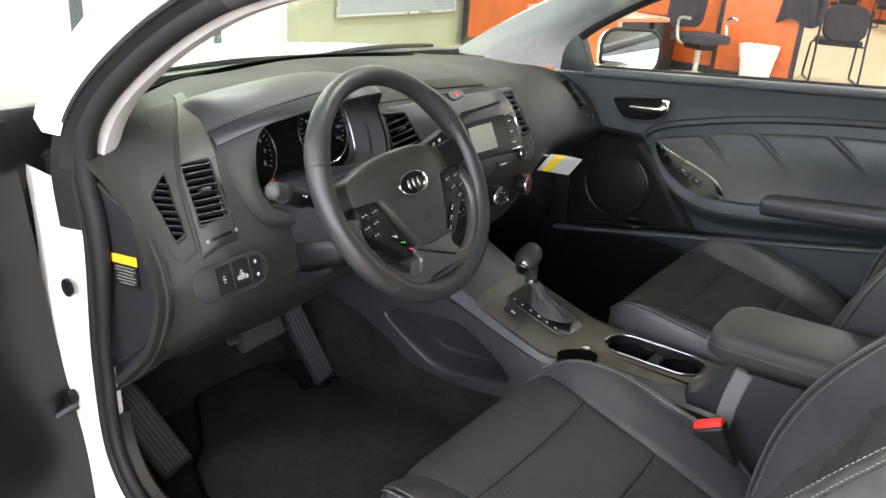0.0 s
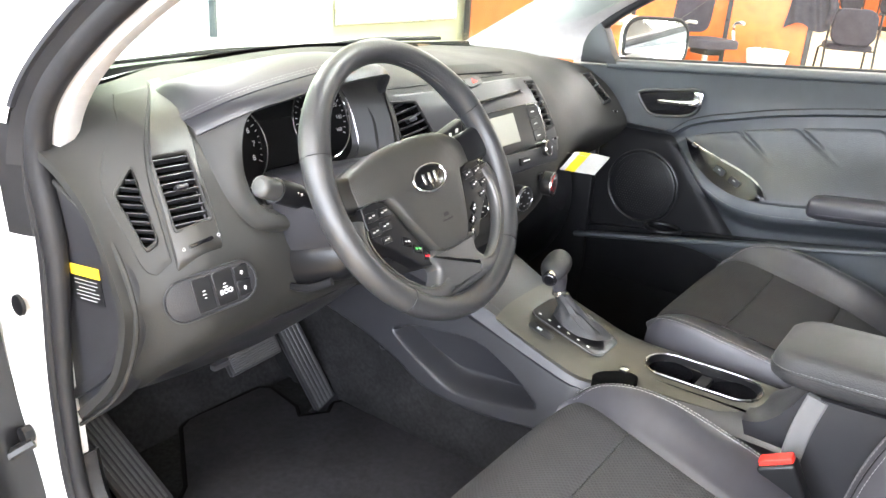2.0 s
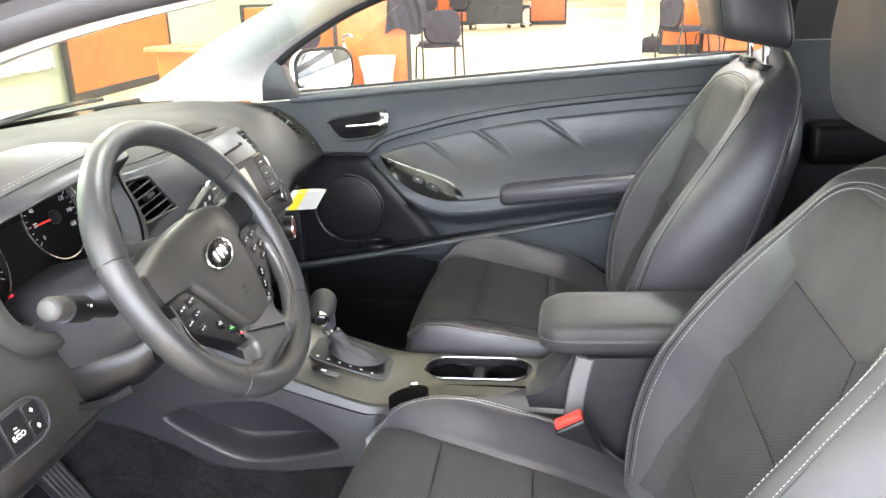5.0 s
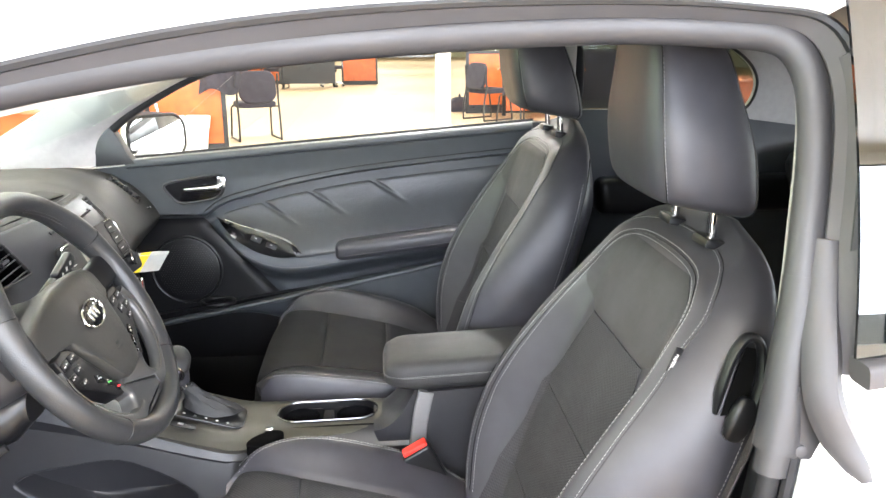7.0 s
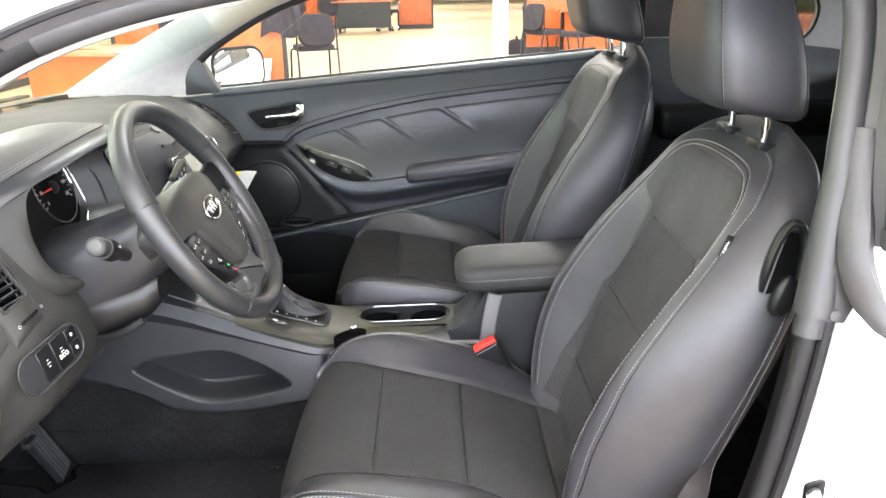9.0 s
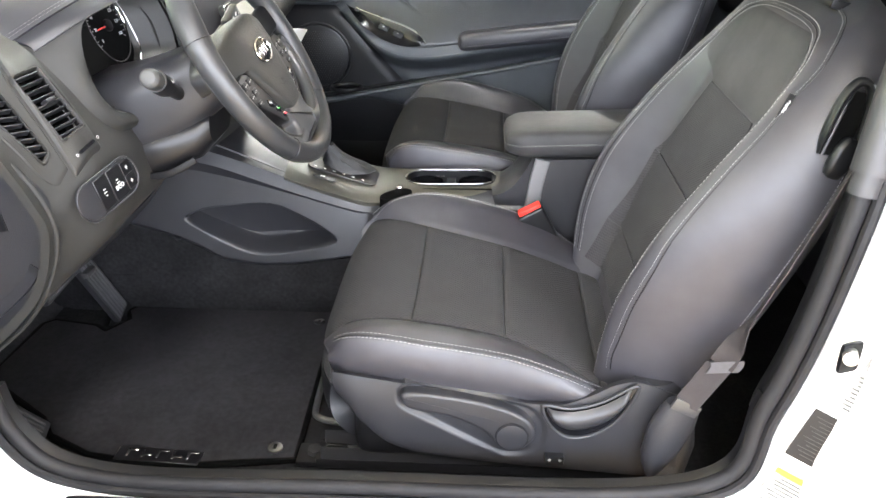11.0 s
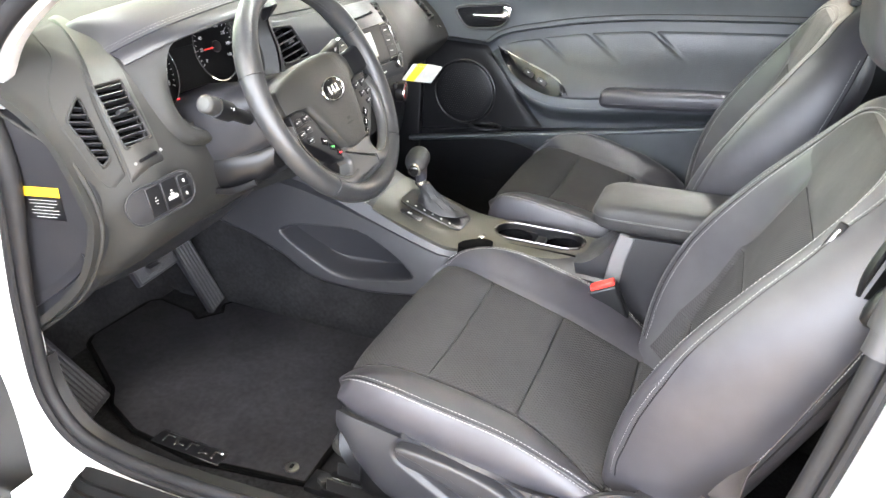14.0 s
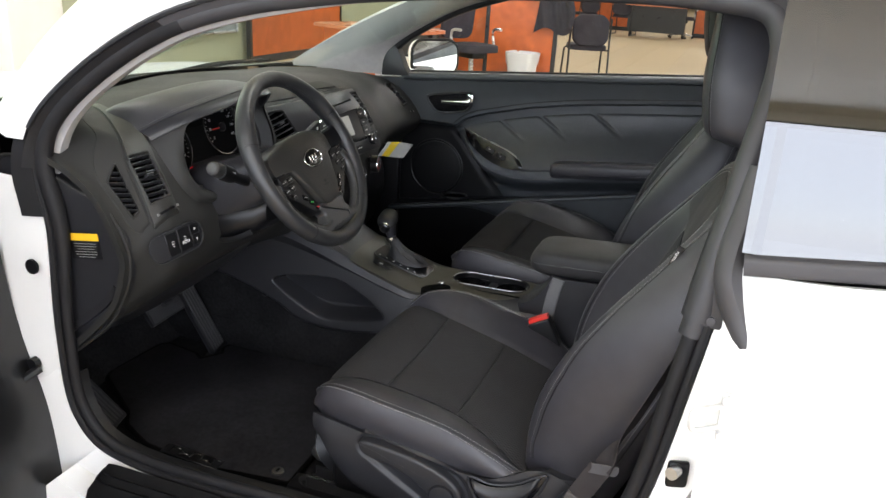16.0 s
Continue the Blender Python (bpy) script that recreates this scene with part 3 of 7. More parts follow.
# ---- car ----
# x across (driver's side minus), y ahead, z up from the showroom floor

# -- dashboard --
# profiles from the windscreen's foot over the brow down to the knees: (y, z) at stations across
DASH_ROWS = [
    (-0.70, 0.46, 0.965, 0.40, 0.945, 0.34, 0.92, 0.285, 0.875, 0.245, 0.80, 0.235, 0.75, 0.27, 0.66, 0.36, 0.57),
    (-0.60, 0.52, 0.985, 0.42, 0.985, 0.32, 0.965, 0.268, 0.925, 0.225, 0.86, 0.195, 0.79, 0.20, 0.72, 0.28, 0.64),
    (-0.30, 0.66, 0.985, 0.48, 1.0, 0.32, 1.0, 0.27, 0.95, 0.25, 0.88, 0.2, 0.8, 0.2, 0.72, 0.3, 0.64),
    (0.03, 0.72, 0.985, 0.50, 1.005, 0.27, 1.003, 0.19, 0.97, 0.14, 0.89, 0.12, 0.80, 0.135, 0.73, 0.24, 0.64),
    (0.45, 0.66, 0.975, 0.46, 0.99, 0.34, 0.975, 0.275, 0.94, 0.22, 0.87, 0.205, 0.82, 0.25, 0.76, 0.34, 0.70),
    (0.71, 0.48, 0.955, 0.40, 0.95, 0.33, 0.93, 0.27, 0.89, 0.225, 0.83, 0.23, 0.80, 0.28, 0.75, 0.36, 0.69),
]


def dash_point(x, v):
    r = eased(x, DASH_ROWS)
    pts = [V((x, r[2 * k], r[2 * k + 1])) for k in range(len(r) // 2)]
    t = v * (len(pts) - 1)
    s = min(int(t), len(pts) - 2)
    f = t - s
    a, b, c, d = pts[max(0, s - 1)], pts[s], pts[s + 1], pts[min(len(pts) - 1, s + 2)]
    return 0.5 * (2 * b + (c - a) * f + (2 * a - 5 * b + 4 * c - d) * f * f + (3 * b - a - 3 * c + d) * f ** 3)


def dash_frame(x, v, spin=0.0, lift=0.0):
    """A frame on the dash: x across, y up along the face, z out of it."""
    p, up = dash_point(x, v), dash_point(x, v - 0.02) - dash_point(x, v + 0.02)
    across = dash_point(x + 0.02, v) - dash_point(x - 0.02, v)
    z = across.cross(up).normalized()
    y = up.normalized()
    m = Matrix((y.cross(z), y, z)).transposed().to_4x4()
    return Matrix.Translation(p + z * lift) @ m @ Matrix.Rotation(radians(spin), 4, "Z")


dash = thing("dashboard", "dark grey moulded dashboard with slatted vents and small centre screen", "dashboard")


def edge_patch(left, right, v0, v1, lift, nu, nv):
    """A skin proud of the dash between two curved sides, each given as rows (v, x)."""
    def f(u, v):
        vv = v0 + (v1 - v0) * v
        x = table(vv, left)[0] * (1 - u) + table(vv, right)[0] * u
        m = dash_frame(x, vv)
        rim = smooth(0, 0.07, min(u, 1 - u, v, 1 - v))
        return m.translation + m.col[2].xyz * (lift * (2 * rim - 1))
    return sheet(f, nu, nv, 0.012, face=(0, -1, 0.5))


VENTS = []


def vent_frame(corners):
    """Plane through four dash places (x, v), top left first and clockwise; and their outline in it."""
    tl, tr, br, bl = (dash_point(*c) for c in corners)
    mid = (tl + tr + br + bl) / 4
    y = ((tl + tr) - (bl + br)).normalized()
    z = (tr + br - tl - bl).cross(y).normalized()
    m = Matrix((y.cross(z), y, z)).transposed().to_4x4()
    m = Matrix.Translation(mid + z * 0.003) @ m
    inv = m.inverted()
    return m, [(inv @ p).xy for p in (tl, tr, br, bl)]


def within(poly, x, y, grow=0.0):
    sign = 0
    for a, b in zip(poly, poly[1:] + poly[:1]):
        d = (b - a).normalized()
        side = d.x * (y - a.y) - d.y * (x - a.x)
        if side > grow:
            return False
    return True


def cut_vents(bm):
    """Opens a skin where the vents sit in it."""
    dead = []
    for m, poly in VENTS:
        inv = m.inverted()
        for f in bm.faces:
            c = inv @ f.calc_center_median()
            if abs(c.z) < 0.03 and within(poly, c.x, c.y, 0.002):
                dead.append(f)
    bmesh.ops.delete(bm, geom=list(set(dead)), context="FACES")
    return bm


def vent(m, poly, slats, slope=0.0, knob=True, pitch=-8):
    """A vent: open well coloured near black for its shade, behind thin slats, in a moulded rim."""
    v = new("air_vent")
    v.parent = dash
    v.matrix_world = m
    mid = sum(poly, V((0, 0))) / 4
    n = len(poly)
    # rounded outline
    out = []
    for i, p in enumerate(poly):
        a, b = poly[i - 1], poly[(i + 1) % n]
        r = 0.005
        p0, p1 = p + (a - p).normalized() * r, p + (b - p).normalized() * r
        for k in range(5):
            t = k / 4
            out.append(p0 * (1 - t) ** 2 + p * 2 * t * (1 - t) + p1 * t * t)

    def ring(grow, z):
        return [V((*(q + (q - mid).normalized() * grow), z)) for q in out]

    part("vent_well", loft([ring(0.0005, 0.0), ring(-0.001, -0.03), [V((*(mid + (q - mid) * 0.02), -0.032)) for q in out]], cap=False), SHADEBLACK, v)
    part("vent_rim", loft([ring(-0.001, -0.004), ring(0.0, 0.0015), ring(0.002, 0.0028), ring(0.0045, 0.002), ring(0.006, -0.004)], cap=False), DASH, v)
    lo, hi = min(q.y for q in poly), max(q.y for q in poly)
    span = (hi - lo) + abs(slope) * (max(q.x for q in poly) - min(q.x for q in poly))
    for i in range(slats):
        y0 = (lo + hi) / 2 - span / 2 + span * (i + 0.5) / slats
        xs = []
        for a, b in zip(poly, poly[1:] + poly[:1]):
            da, db = a.y - y0 - slope * a.x, b.y - y0 - slope * b.x
            if da * db < 0:
                xs.append(a.x + (b.x - a.x) * da / (da - db))
        if len(xs) < 2 or max(xs) - min(xs) < 0.004:
            continue
        x0, x1 = min(xs), max(xs)
        c = (x0 + x1) / 2
        part("slat", box((x1 - x0) * math.hypot(1, slope) - 0.001, 0.0022, 0.012, 0.0006, 1, pose(c, y0 + slope * c, -0.006, 0, 0, math.degrees(math.atan(slope))) @ pose(0, 0, 0, pitch)), PLASTIC, v)
    if knob:
        part("vent_knob", box(0.016, 0.006, 0.014, 0.0018, 2, pose(mid.x, mid.y + 0.002, 0.0015)), PLASTIC, v, "grey vent thumb knob")
    return v


def wheel_dial(x, v, spin=0, n=0.034):
    d = part("air_dial", box(n, 0.005, 0.004, 0.0018, 2, dash_frame(x, v, spin, 0.005)), GLOSS, dash)
    for k in (-1, 1):
        part("dial_mark", tube([dash_frame(x, v, spin, 0.0065) @ V((k * n * 0.72 + 0.0019 * math.cos(a), 0.0019 * math.sin(a), 0)) for a in [math.pi * q / 4 for q in range(8)]], 0.0005, 5, (0, 0, 1), True), PRINT, d)


STRIP_L = [(0.05, -0.45), (0.15, -0.525), (0.24, -0.582), (0.31, -0.612), (0.4, -0.63), (0.48, -0.638), (0.66, -0.645)]
STRIP_R = [(0.05, -0.42), (0.15, -0.49), (0.3, -0.545), (0.37, -0.556), (0.45, -0.567), (0.59, -0.575), (0.66, -0.578)]
OUTER_L = [(0.08, -0.555), (0.17, -0.6), (0.23, -0.625), (0.28, -0.66), (0.38, -0.684), (0.5, -0.68), (0.57, -0.672), (0.62, -0.655)]
for corners in (((-0.622, 0.372), (-0.576, 0.388), (-0.583, 0.562), (-0.631, 0.548)), ((-0.671, 0.395), (-0.645, 0.362), (-0.651, 0.532), (-0.664, 0.53)),
                ((-0.192, 0.408), (-0.152, 0.415), (-0.136, 0.525), (-0.192, 0.535)), ((0.165, 0.408), (0.226, 0.408), (0.226, 0.562), (0.165, 0.565)),
                ((0.605, 0.33), (0.672, 0.295), (0.66, 0.47), (0.598, 0.5))):
    VENTS.append(vent_frame(corners))
bm = sheet(lambda u, v: dash_point(-0.71 + 1.42 * u, v), 240, 130, 0.012, face=(0, -0.5, 1))
bmesh.ops.delete(bm, geom=[f for f in bm.faces if -0.512 < f.calc_center_median().x < -0.235 and 0.862 < f.calc_center_median().z < 1.02 and f.calc_center_median().y < 0.33], context="FACES")
part("moulding", cut_vents(bm), DASH, dash)
# strip that carries the driver's vent and runs up on to the pad, and the outer strip beside it
part("vent_strip", cut_vents(edge_patch(STRIP_L, STRIP_R, 0.06, 0.655, 0.004, 40, 140)), HUBSKIN, dash)
part("outer_strip", cut_vents(edge_patch(OUTER_L, STRIP_L, 0.08, 0.62, 0.0018, 30, 120)), DASH, dash)
# cap over the centre, set off by a groove
part("centre_cap", cut_vents(edge_patch([(0.36, -0.2), (0.66, -0.2)], [(0.36, 0.27), (0.66, 0.25)], 0.365, 0.665, 0.003, 90, 80)), PLASTIC, dash)
part("cap_seam", tube([dash_frame(-0.2 + 0.36 * i / 20, 0.352, lift=0.0005).translation for i in range(21)], 0.0012, 6), BLACK, dash)
for k, (m, poly) in enumerate(VENTS):
    vent(m, poly, (9, 10, 6, 8, 7)[k], (0.0, -0.5, 0, 0, 0)[k], k != 1, (-8, -8, -8, 0, 0)[k])
wheel_dial(-0.609, 0.607, 6)
wheel_dial(0.2, 0.605, 0, 0.024)
wheel_dial(0.645, 0.53, -6, 0.018)

# switch panel at the driver's knee
panel = part("switch_panel", prism(rounded(0.118, 0.052, 0.024, 7), 0.006, 0.002, 2, dash_frame(-0.612, 0.725, 7, -0.001)), PLASTIC, dash)
part("panel_trim", tube([(x, y, 0.005) for x, y in rounded(0.121, 0.055, 0.025, 7)], 0.0016, 6, loop=True), PLASTIC, panel).matrix_world = dash_frame(-0.612, 0.725, 7)
for i, (dx, dy, w, h) in enumerate(((-0.01, 0, 0.026, 0.046), (0.018, 0, 0.028, 0.046), (0.043, 0.0105, 0.02, 0.02), (0.043, -0.0105, 0.02, 0.02))):
    b = part("switch", box(w - 0.0012, h, 0.004, 0.0008, 1, dash_frame(-0.612, 0.725, 7, 0.0042) @ pose(dx, dy, 0)), BLACK, panel)
    for k, (mw, my) in enumerate(((0.22, 0.1), (0.34, 0.0), (0.18, -0.1))):
        part("switch_mark", box(w * mw * 0.6, 0.001, 0.0006, 0, m=dash_frame(-0.612, 0.725, 7, 0.0065) @ pose(dx, dy + my * h, 0)), WHITE, b, smooth=False)

lettering("switch_word", "ECO", 0.0085, dash_frame(-0.612, 0.725, 7, 0.0068) @ pose(0.018, -0.006, 0), WHITE, panel)
# end panel beside the hinge pillar, with its warning label
END = [(p.x, p.y) for p in spl([(0.46, 0.93, 0), (0.4, 0.905, 0), (0.35, 0.885, 0), (0.275, 0.853, 0), (0.232, 0.765, 0), (0.262, 0.67, 0), (0.33, 0.59, 0), (0.46, 0.5, 0), (0.56, 0.5, 0), (0.6, 0.7, 0), (0.55, 0.9, 0)], 60, True)]
YZ = Matrix(((0, 0, -1, 0), (1, 0, 0, 0), (0, 1, 0, 0), (0, 0, 0, 1)))  # outline (y, z), depth towards the driver's side
part("end_panel", prism(END, 0.03, 0.008, 3, Matrix.Translation((-0.665, 0, 0)) @ YZ), PLASTIC, dash)
part("end_bead", tube([(-0.6955, y, z) for y, z in END], 0.0035, 8, (1, 0, 0), True), DASH, dash)
label = part("warning_label", box(0.07, 0.05, 0.001, 0, m=Matrix.Translation((-0.6965, 0.334, 0.776)) @ YZ @ pose(0, 0, 0, 0, 0, -8)), BLACK, dash, "black and yellow warning label", smooth=False)
part("label_band", box(0.07, 0.014, 0.001, 0, m=Matrix.Translation((-0.6974, 0.334, 0.776)) @ YZ @ pose(0, 0, 0, 0, 0, -8) @ pose(0, 0.018, 0)), YELLOW, label, smooth=False)
for i in range(6):
    part("label_line", box(0.052 - 0.014 * (i % 3 == 2), 0.0007, 0.0006, 0, m=Matrix.Translation((-0.6973, 0.334, 0.776)) @ YZ @ pose(0, 0, 0, 0, 0, -8) @ pose(0, 0.005 - 0.0052 * i, 0)), PRINT, label, smooth=False)

# instrument binnacle: padded brow, band, bowl and dials
LIP = [(-0.55, 0.29, 0.957), (-0.50, 0.235, 0.993), (-0.42, 0.185, 1.022), (-0.34, 0.165, 1.034), (-0.285, 0.185, 1.026), (-0.235, 0.235, 0.99)]
lip = spl(LIP, 41)


def brow(u, v):
    p = lip[round(u * 40)]
    back = V((p.x * 0.93 - 0.012, 0.47, 1.0))
    e = p + V((0, 0.028, 0.014))
    q = e.lerp(back, v)
    q.z += 0.022 * math.sin(math.pi * min(1, v * 1.15)) * math.sin(math.pi * (0.12 + 0.76 * u)) - 0.03 * smooth(0.7, 1, v) * 0.4
    q.y -= 0.004 * math.sin(math.pi * v)
    q.z -= 0.028 * (1 - smooth(0, 0.14, min(u, 1 - u))) * smooth(0, 0.5, v)
    return q


part("brow_pad", sheet(brow, 40, 16, 0.01, face=(0, 0, 1)), LEATHER, dash, "stitched pad over the dials")
part("brow_band", sheet(lambda u, v: lip[round(u * 40)] + V((0, 0.026, 0.013)) * (1 - v) + V((0, -0.004, 0.002)) * math.sin(math.pi * v), 40, 5, 0.008, face=(0, -1, 0.3)), PLASTIC, dash)
for off in (0.004, 0.009):
    stitches([brow(i / 40, 0.0) + V((0, off, 0.0022 + off * 0.35)) for i in range(41)], (0, 0, 1), dash, 0.006, 0.0003)
mouth = spl([(-0.508, 0.238, 0.984), (-0.47, 0.21, 1.006)] + LIP[2:] + [(-0.222, 0.222, 0.93), (-0.235, 0.213, 0.88), (-0.32, 0.205, 0.85), (-0.46, 0.205, 0.848), (-0.505, 0.22, 0.868), (-0.52, 0.235, 0.92)], 60, True)
face_mid = V((-0.40, 0.315, 0.935))


def inner(p, k, deep):
    q = face_mid + (p - face_mid) * k
    q.y = deep + (q.z - 0.935) * 0.35
    return q


part("binnacle_bowl", loft([[p + V((0, 0.004, 0)) for p in mouth], [p.lerp(inner(p, 0.88, 0.29), 0.5) for p in mouth], [inner(p, 0.86, 0.292) for p in mouth], [inner(p, 0.84, 0.30) for p in mouth]], cap=False), HUBSKIN, dash)
part("bowl_rim", tube([inner(p, 0.872, 0.288) for p in mouth], 0.0014, 6, (0, 1, 0), True), SATINEDGE, dash, "thin bright rim")


def on_dash(x, z):
    """The dash skin's place at a given x and height, on its face."""
    lo, hi = 0.28, 0.9
    for _ in range(24):
        mid = (lo + hi) / 2
        if dash_point(x, mid).z > z:
            lo = mid
        else:
            hi = mid
    return dash_point(x, lo)


def flange(k):
    """Rings from the bowl's mouth out on to the dash skin, round the foot and both ends."""
    out = []
    for p in mouth:
        d = V((p.x + 0.37, 0, p.z - 0.93))
        q = V((p.x, 0, p.z)) + d.normalized() * 0.034
        q = on_dash(min(max(q.x, -0.556), -0.205), min(q.z, 0.985)) + V((0, 0.003, 0))
        r = p.lerp(q, k) + V((0, -0.012 * math.sin(math.pi * k), 0))
        out.append(r if p.z < 1.0 else p + V((0, 0.006 * k, 0.002 * k)))
    return out


part("binnacle_surround", loft([flange(k / 6) for k in range(7)], cap=False), DASH, dash)
cl = part("instrument_face", loft([[inner(p, 0.88, 0.298) for p in mouth], [inner(p, 0.88, 0.304) for p in mouth]]), DIALBLACK, dash, "black instrument face with two dials")


def face(x, z, lift=0.0, spin=0.0):
    return Matrix.Translation((x, 0.297 + (z - 0.935) * 0.35 - lift, z)) @ Matrix.Rotation(radians(71), 4, "X") @ Matrix.Rotation(radians(spin), 4, "Z")


for gx, gz, a0 in ((-0.49, 0.93, -70), (-0.31, 0.945, 20)):
    part("dial_ring", tube([face(gx, gz, 0.004) @ V((0.06 * math.cos(a), 0.06 * math.sin(a), 0)) for a in [2 * math.pi * i / 40 for i in range(40)]], 0.0016, 8, (0, 1, 0), True), CHROME, cl, "chrome dial ring")
    for i in range(25):
        a = 210 - 240 * i / 24
        part("dial_tick", box(0.006 if i % 3 == 0 else 0.0035, 0.001, 0.0008, 0, m=face(gx, gz, 0.002, a) @ pose(0.051, 0, 0)), PRINT, cl, smooth=False)
        if i % 3 == 0:
            words = str(i // 3) if gx < -0.4 else str(20 * (i // 3))
            lettering("dial_figure", words, 0.011 if gx < -0.4 else 0.0085, face(gx, gz, 0.0025) @ pose(0.039 * math.cos(radians(a)), 0.039 * math.sin(radians(a)), 0), PRINT, cl)
    part("needle", box(0.04, 0.0026, 0.002, 0.0006, 1, face(gx, gz, 0.005, a0 + 160) @ pose(0.016, 0, 0)), RED, cl)
    part("needle_hub", cyl(0.01, 0.006, 20, 0.002, face(gx, gz, 0.003)), BLACK, cl)
part("info_display", box(0.075, 0.07, 0.002, 0.001, 1, face(-0.402, 0.925, 0.003)), DIALBLACK, cl)
for lx, lz, mt in ((-0.475, 0.957, GREEN), (-0.52, 0.918, AMBER), (-0.45, 0.885, RUBY)):
    part("tell_tale", box(0.007, 0.005, 0.001, 0, m=face(lx, lz, 0.008)), mt, cl, smooth=False)

# column shroud and stalks
col = thing("steering_column", "grey plastic steering column shroud with two stalks", "steering column")
part("shroud", loft([[V((-0.392 + x * k, y, z0 + zz * k)) for x, zz in rounded(0.15, 0.13, 0.04, 5)] for y, z0, k in ((0.30, 0.815, 1.1), (0.22, 0.83, 1.12), (0.14, 0.865, 1.0), (0.085, 0.895, 0.8), (0.07, 0.9, 0.66))]), PLASTIC, col)
part("lower_cover", loft([[V((-0.392 + x * k, y, z0 + zz * k)) for x, zz in rounded(0.155, 0.07, 0.03, 5)] for y, z0, k in ((0.32, 0.765, 1.15), (0.2, 0.775, 1.1), (0.12, 0.80, 0.9), (0.1, 0.815, 0.7))]), BLACK, col)
part("tilt_lever", tube(spl([(-0.475, 0.25, 0.745), (-0.478, 0.17, 0.752), (-0.47, 0.12, 0.775)], 10), 0.006, 8, (1, 0, 0), ry=0.003), BLACK, col)
st = part("stalk", tube([(-0.44, 0.138, 0.868), (-0.535, 0.126, 0.909)], 0.0105, 14, (0, 0, 1)), BLACK, col)
part("stalk_collar", tube([(-0.528, 0.127, 0.906), (-0.572, 0.12, 0.925)], 0.0155, 16, (0, 0, 1)), BLACK, st)
part("stalk_knob", tube(spl([(-0.572, 0.12, 0.925), (-0.582, 0.119, 0.929), (-0.594, 0.1175, 0.934), (-0.599, 0.117, 0.936)], 10), 0.0135, 16, (0, 0, 1), taper=lambda t: 1 - 0.35 * smooth(0.7, 1, t)), STALKGREY, st, "light grey twist end")
for k in range(3):
    part("stalk_mark", box(0.003, 0.002, 0.0028, 0, m=pose(-0.536 - 0.007 * k, 0.1105, 0.914 + 0.003 * k)), WHITE, st, smooth=False)
st = part("stalk", tube([(-0.33, 0.13, 0.905), (-0.255, 0.122, 0.93)], 0.0095, 14, (0, 0, 1)), BLACK, col)
part("stalk_paddle", box(0.065, 0.014, 0.024, 0.005, 3, pose(-0.222, 0.12, 0.942, 0, -18, 0)), BLACK, st)
for k in range(3):
    part("stalk_mark", box(0.006, 0.0012, 0.006, 0, m=pose(-0.24 + 0.016 * k, 0.1128, 0.9375 + 0.005 * k)), WHITE, st, smooth=False)

# centre stack
hz = part("hazard_switch", prism(rounded(0.042, 0.02, 0.009, 6), 0.004, 0.0015, 2, dash_frame(-0.02, 0.375, 4, 0.002)), PLASTIC, dash)
part("hazard_mark", prism([(-0.006, -0.004), (0.006, -0.004), (0, 0.006)], 0.0008, 0, 1, dash_frame(-0.02, 0.375, 4, 0.0064)), RED, hz, smooth=False)
part("disc_slot", box(0.13, 0.004, 0.006, 0.001, 1, dash_frame(0.02, 0.447, 2, 0.004)), GLOSS, dash)
part("eject_key", box(0.012, 0.007, 0.004, 0.0015, 2, dash_frame(0.1, 0.442, 2, 0.006)), BLACK, dash)
part("eject_key", box(0.012, 0.007, 0.004, 0.0015, 2, dash_frame(-0.06, 0.447, 2, 0.006)), BLACK, dash)
radio = part("radio", prism(rounded(0.2, 0.078, 0.012, 6), 0.006, 0.002, 2, dash_frame(-0.005, 0.54, 0, 0.004)), BLACK, dash, "black radio unit")
part("display", box(0.08, 0.052, 0.002, 0.001, 1, dash_frame(-0.02, 0.538, 0, 0.011)), LCD, radio, "pale radio display")
for sd in (-1, 1):
    br = [(sd * 0.062, 0.036, 0), (sd * 0.086, 0.036, 0), (sd * 0.095, 0.026, 0), (sd * 0.095, -0.026, 0), (sd * 0.086, -0.036, 0), (sd * 0.062, -0.036, 0)]
    part("radio_bracket", tube([dash_frame(-0.005, 0.54, 0, 0.0125) @ V(q) for q in br], 0.001, 6, (0, 1, 0)), CHROME, radio, "chrome bracket")
    for k in range(3):
        b = part("radio_key", box(0.025, 0.02, 0.003, 0.001, 1, dash_frame(-0.005, 0.54, 0, 0.011) @ pose(sd * 0.077, 0.0215 - 0.0215 * k, -0.001)), BLACK, radio)
        part("key_mark", box(0.009, 0.0013, 0.0006, 0, m=dash_frame(-0.005, 0.54, 0, 0.0119) @ pose(sd * 0.076, 0.022 - 0.022 * k, 0)), WHITE, b, smooth=False)


def knob(x, v, r, deep, material=BLACK, ring=CHROME, parent=dash, lift=0.004):
    m = dash_frame(x, v, 0, lift)
    k = part("dial_knob", cyl(r, deep, 28, 0.003, m), material, parent, "round black control knob")
    part("knob_ring", tube([m @ V((r * 0.93 * math.cos(a), r * 0.93 * math.sin(a), deep - 0.0015)) for a in [2 * math.pi * i / 28 for i in range(28)]], 0.0017, 6, (0, 1, 0), True), ring, k)
    return k, m


low = part("lower_radio_panel", prism(rounded(0.25, 0.032, 0.008, 5), 0.004, 0.001, 2, dash_frame(0.0, 0.625, 0, 0.003)), PLASTIC, dash)
for x in (-0.1, 0.088):
    knob(x, 0.61, 0.0145, 0.02, lift=0.009)
bt = part("setup_key", box(0.04, 0.014, 0.005, 0.001, 1, dash_frame(0.03, 0.625, 0, 0.008)), BLACK, dash)
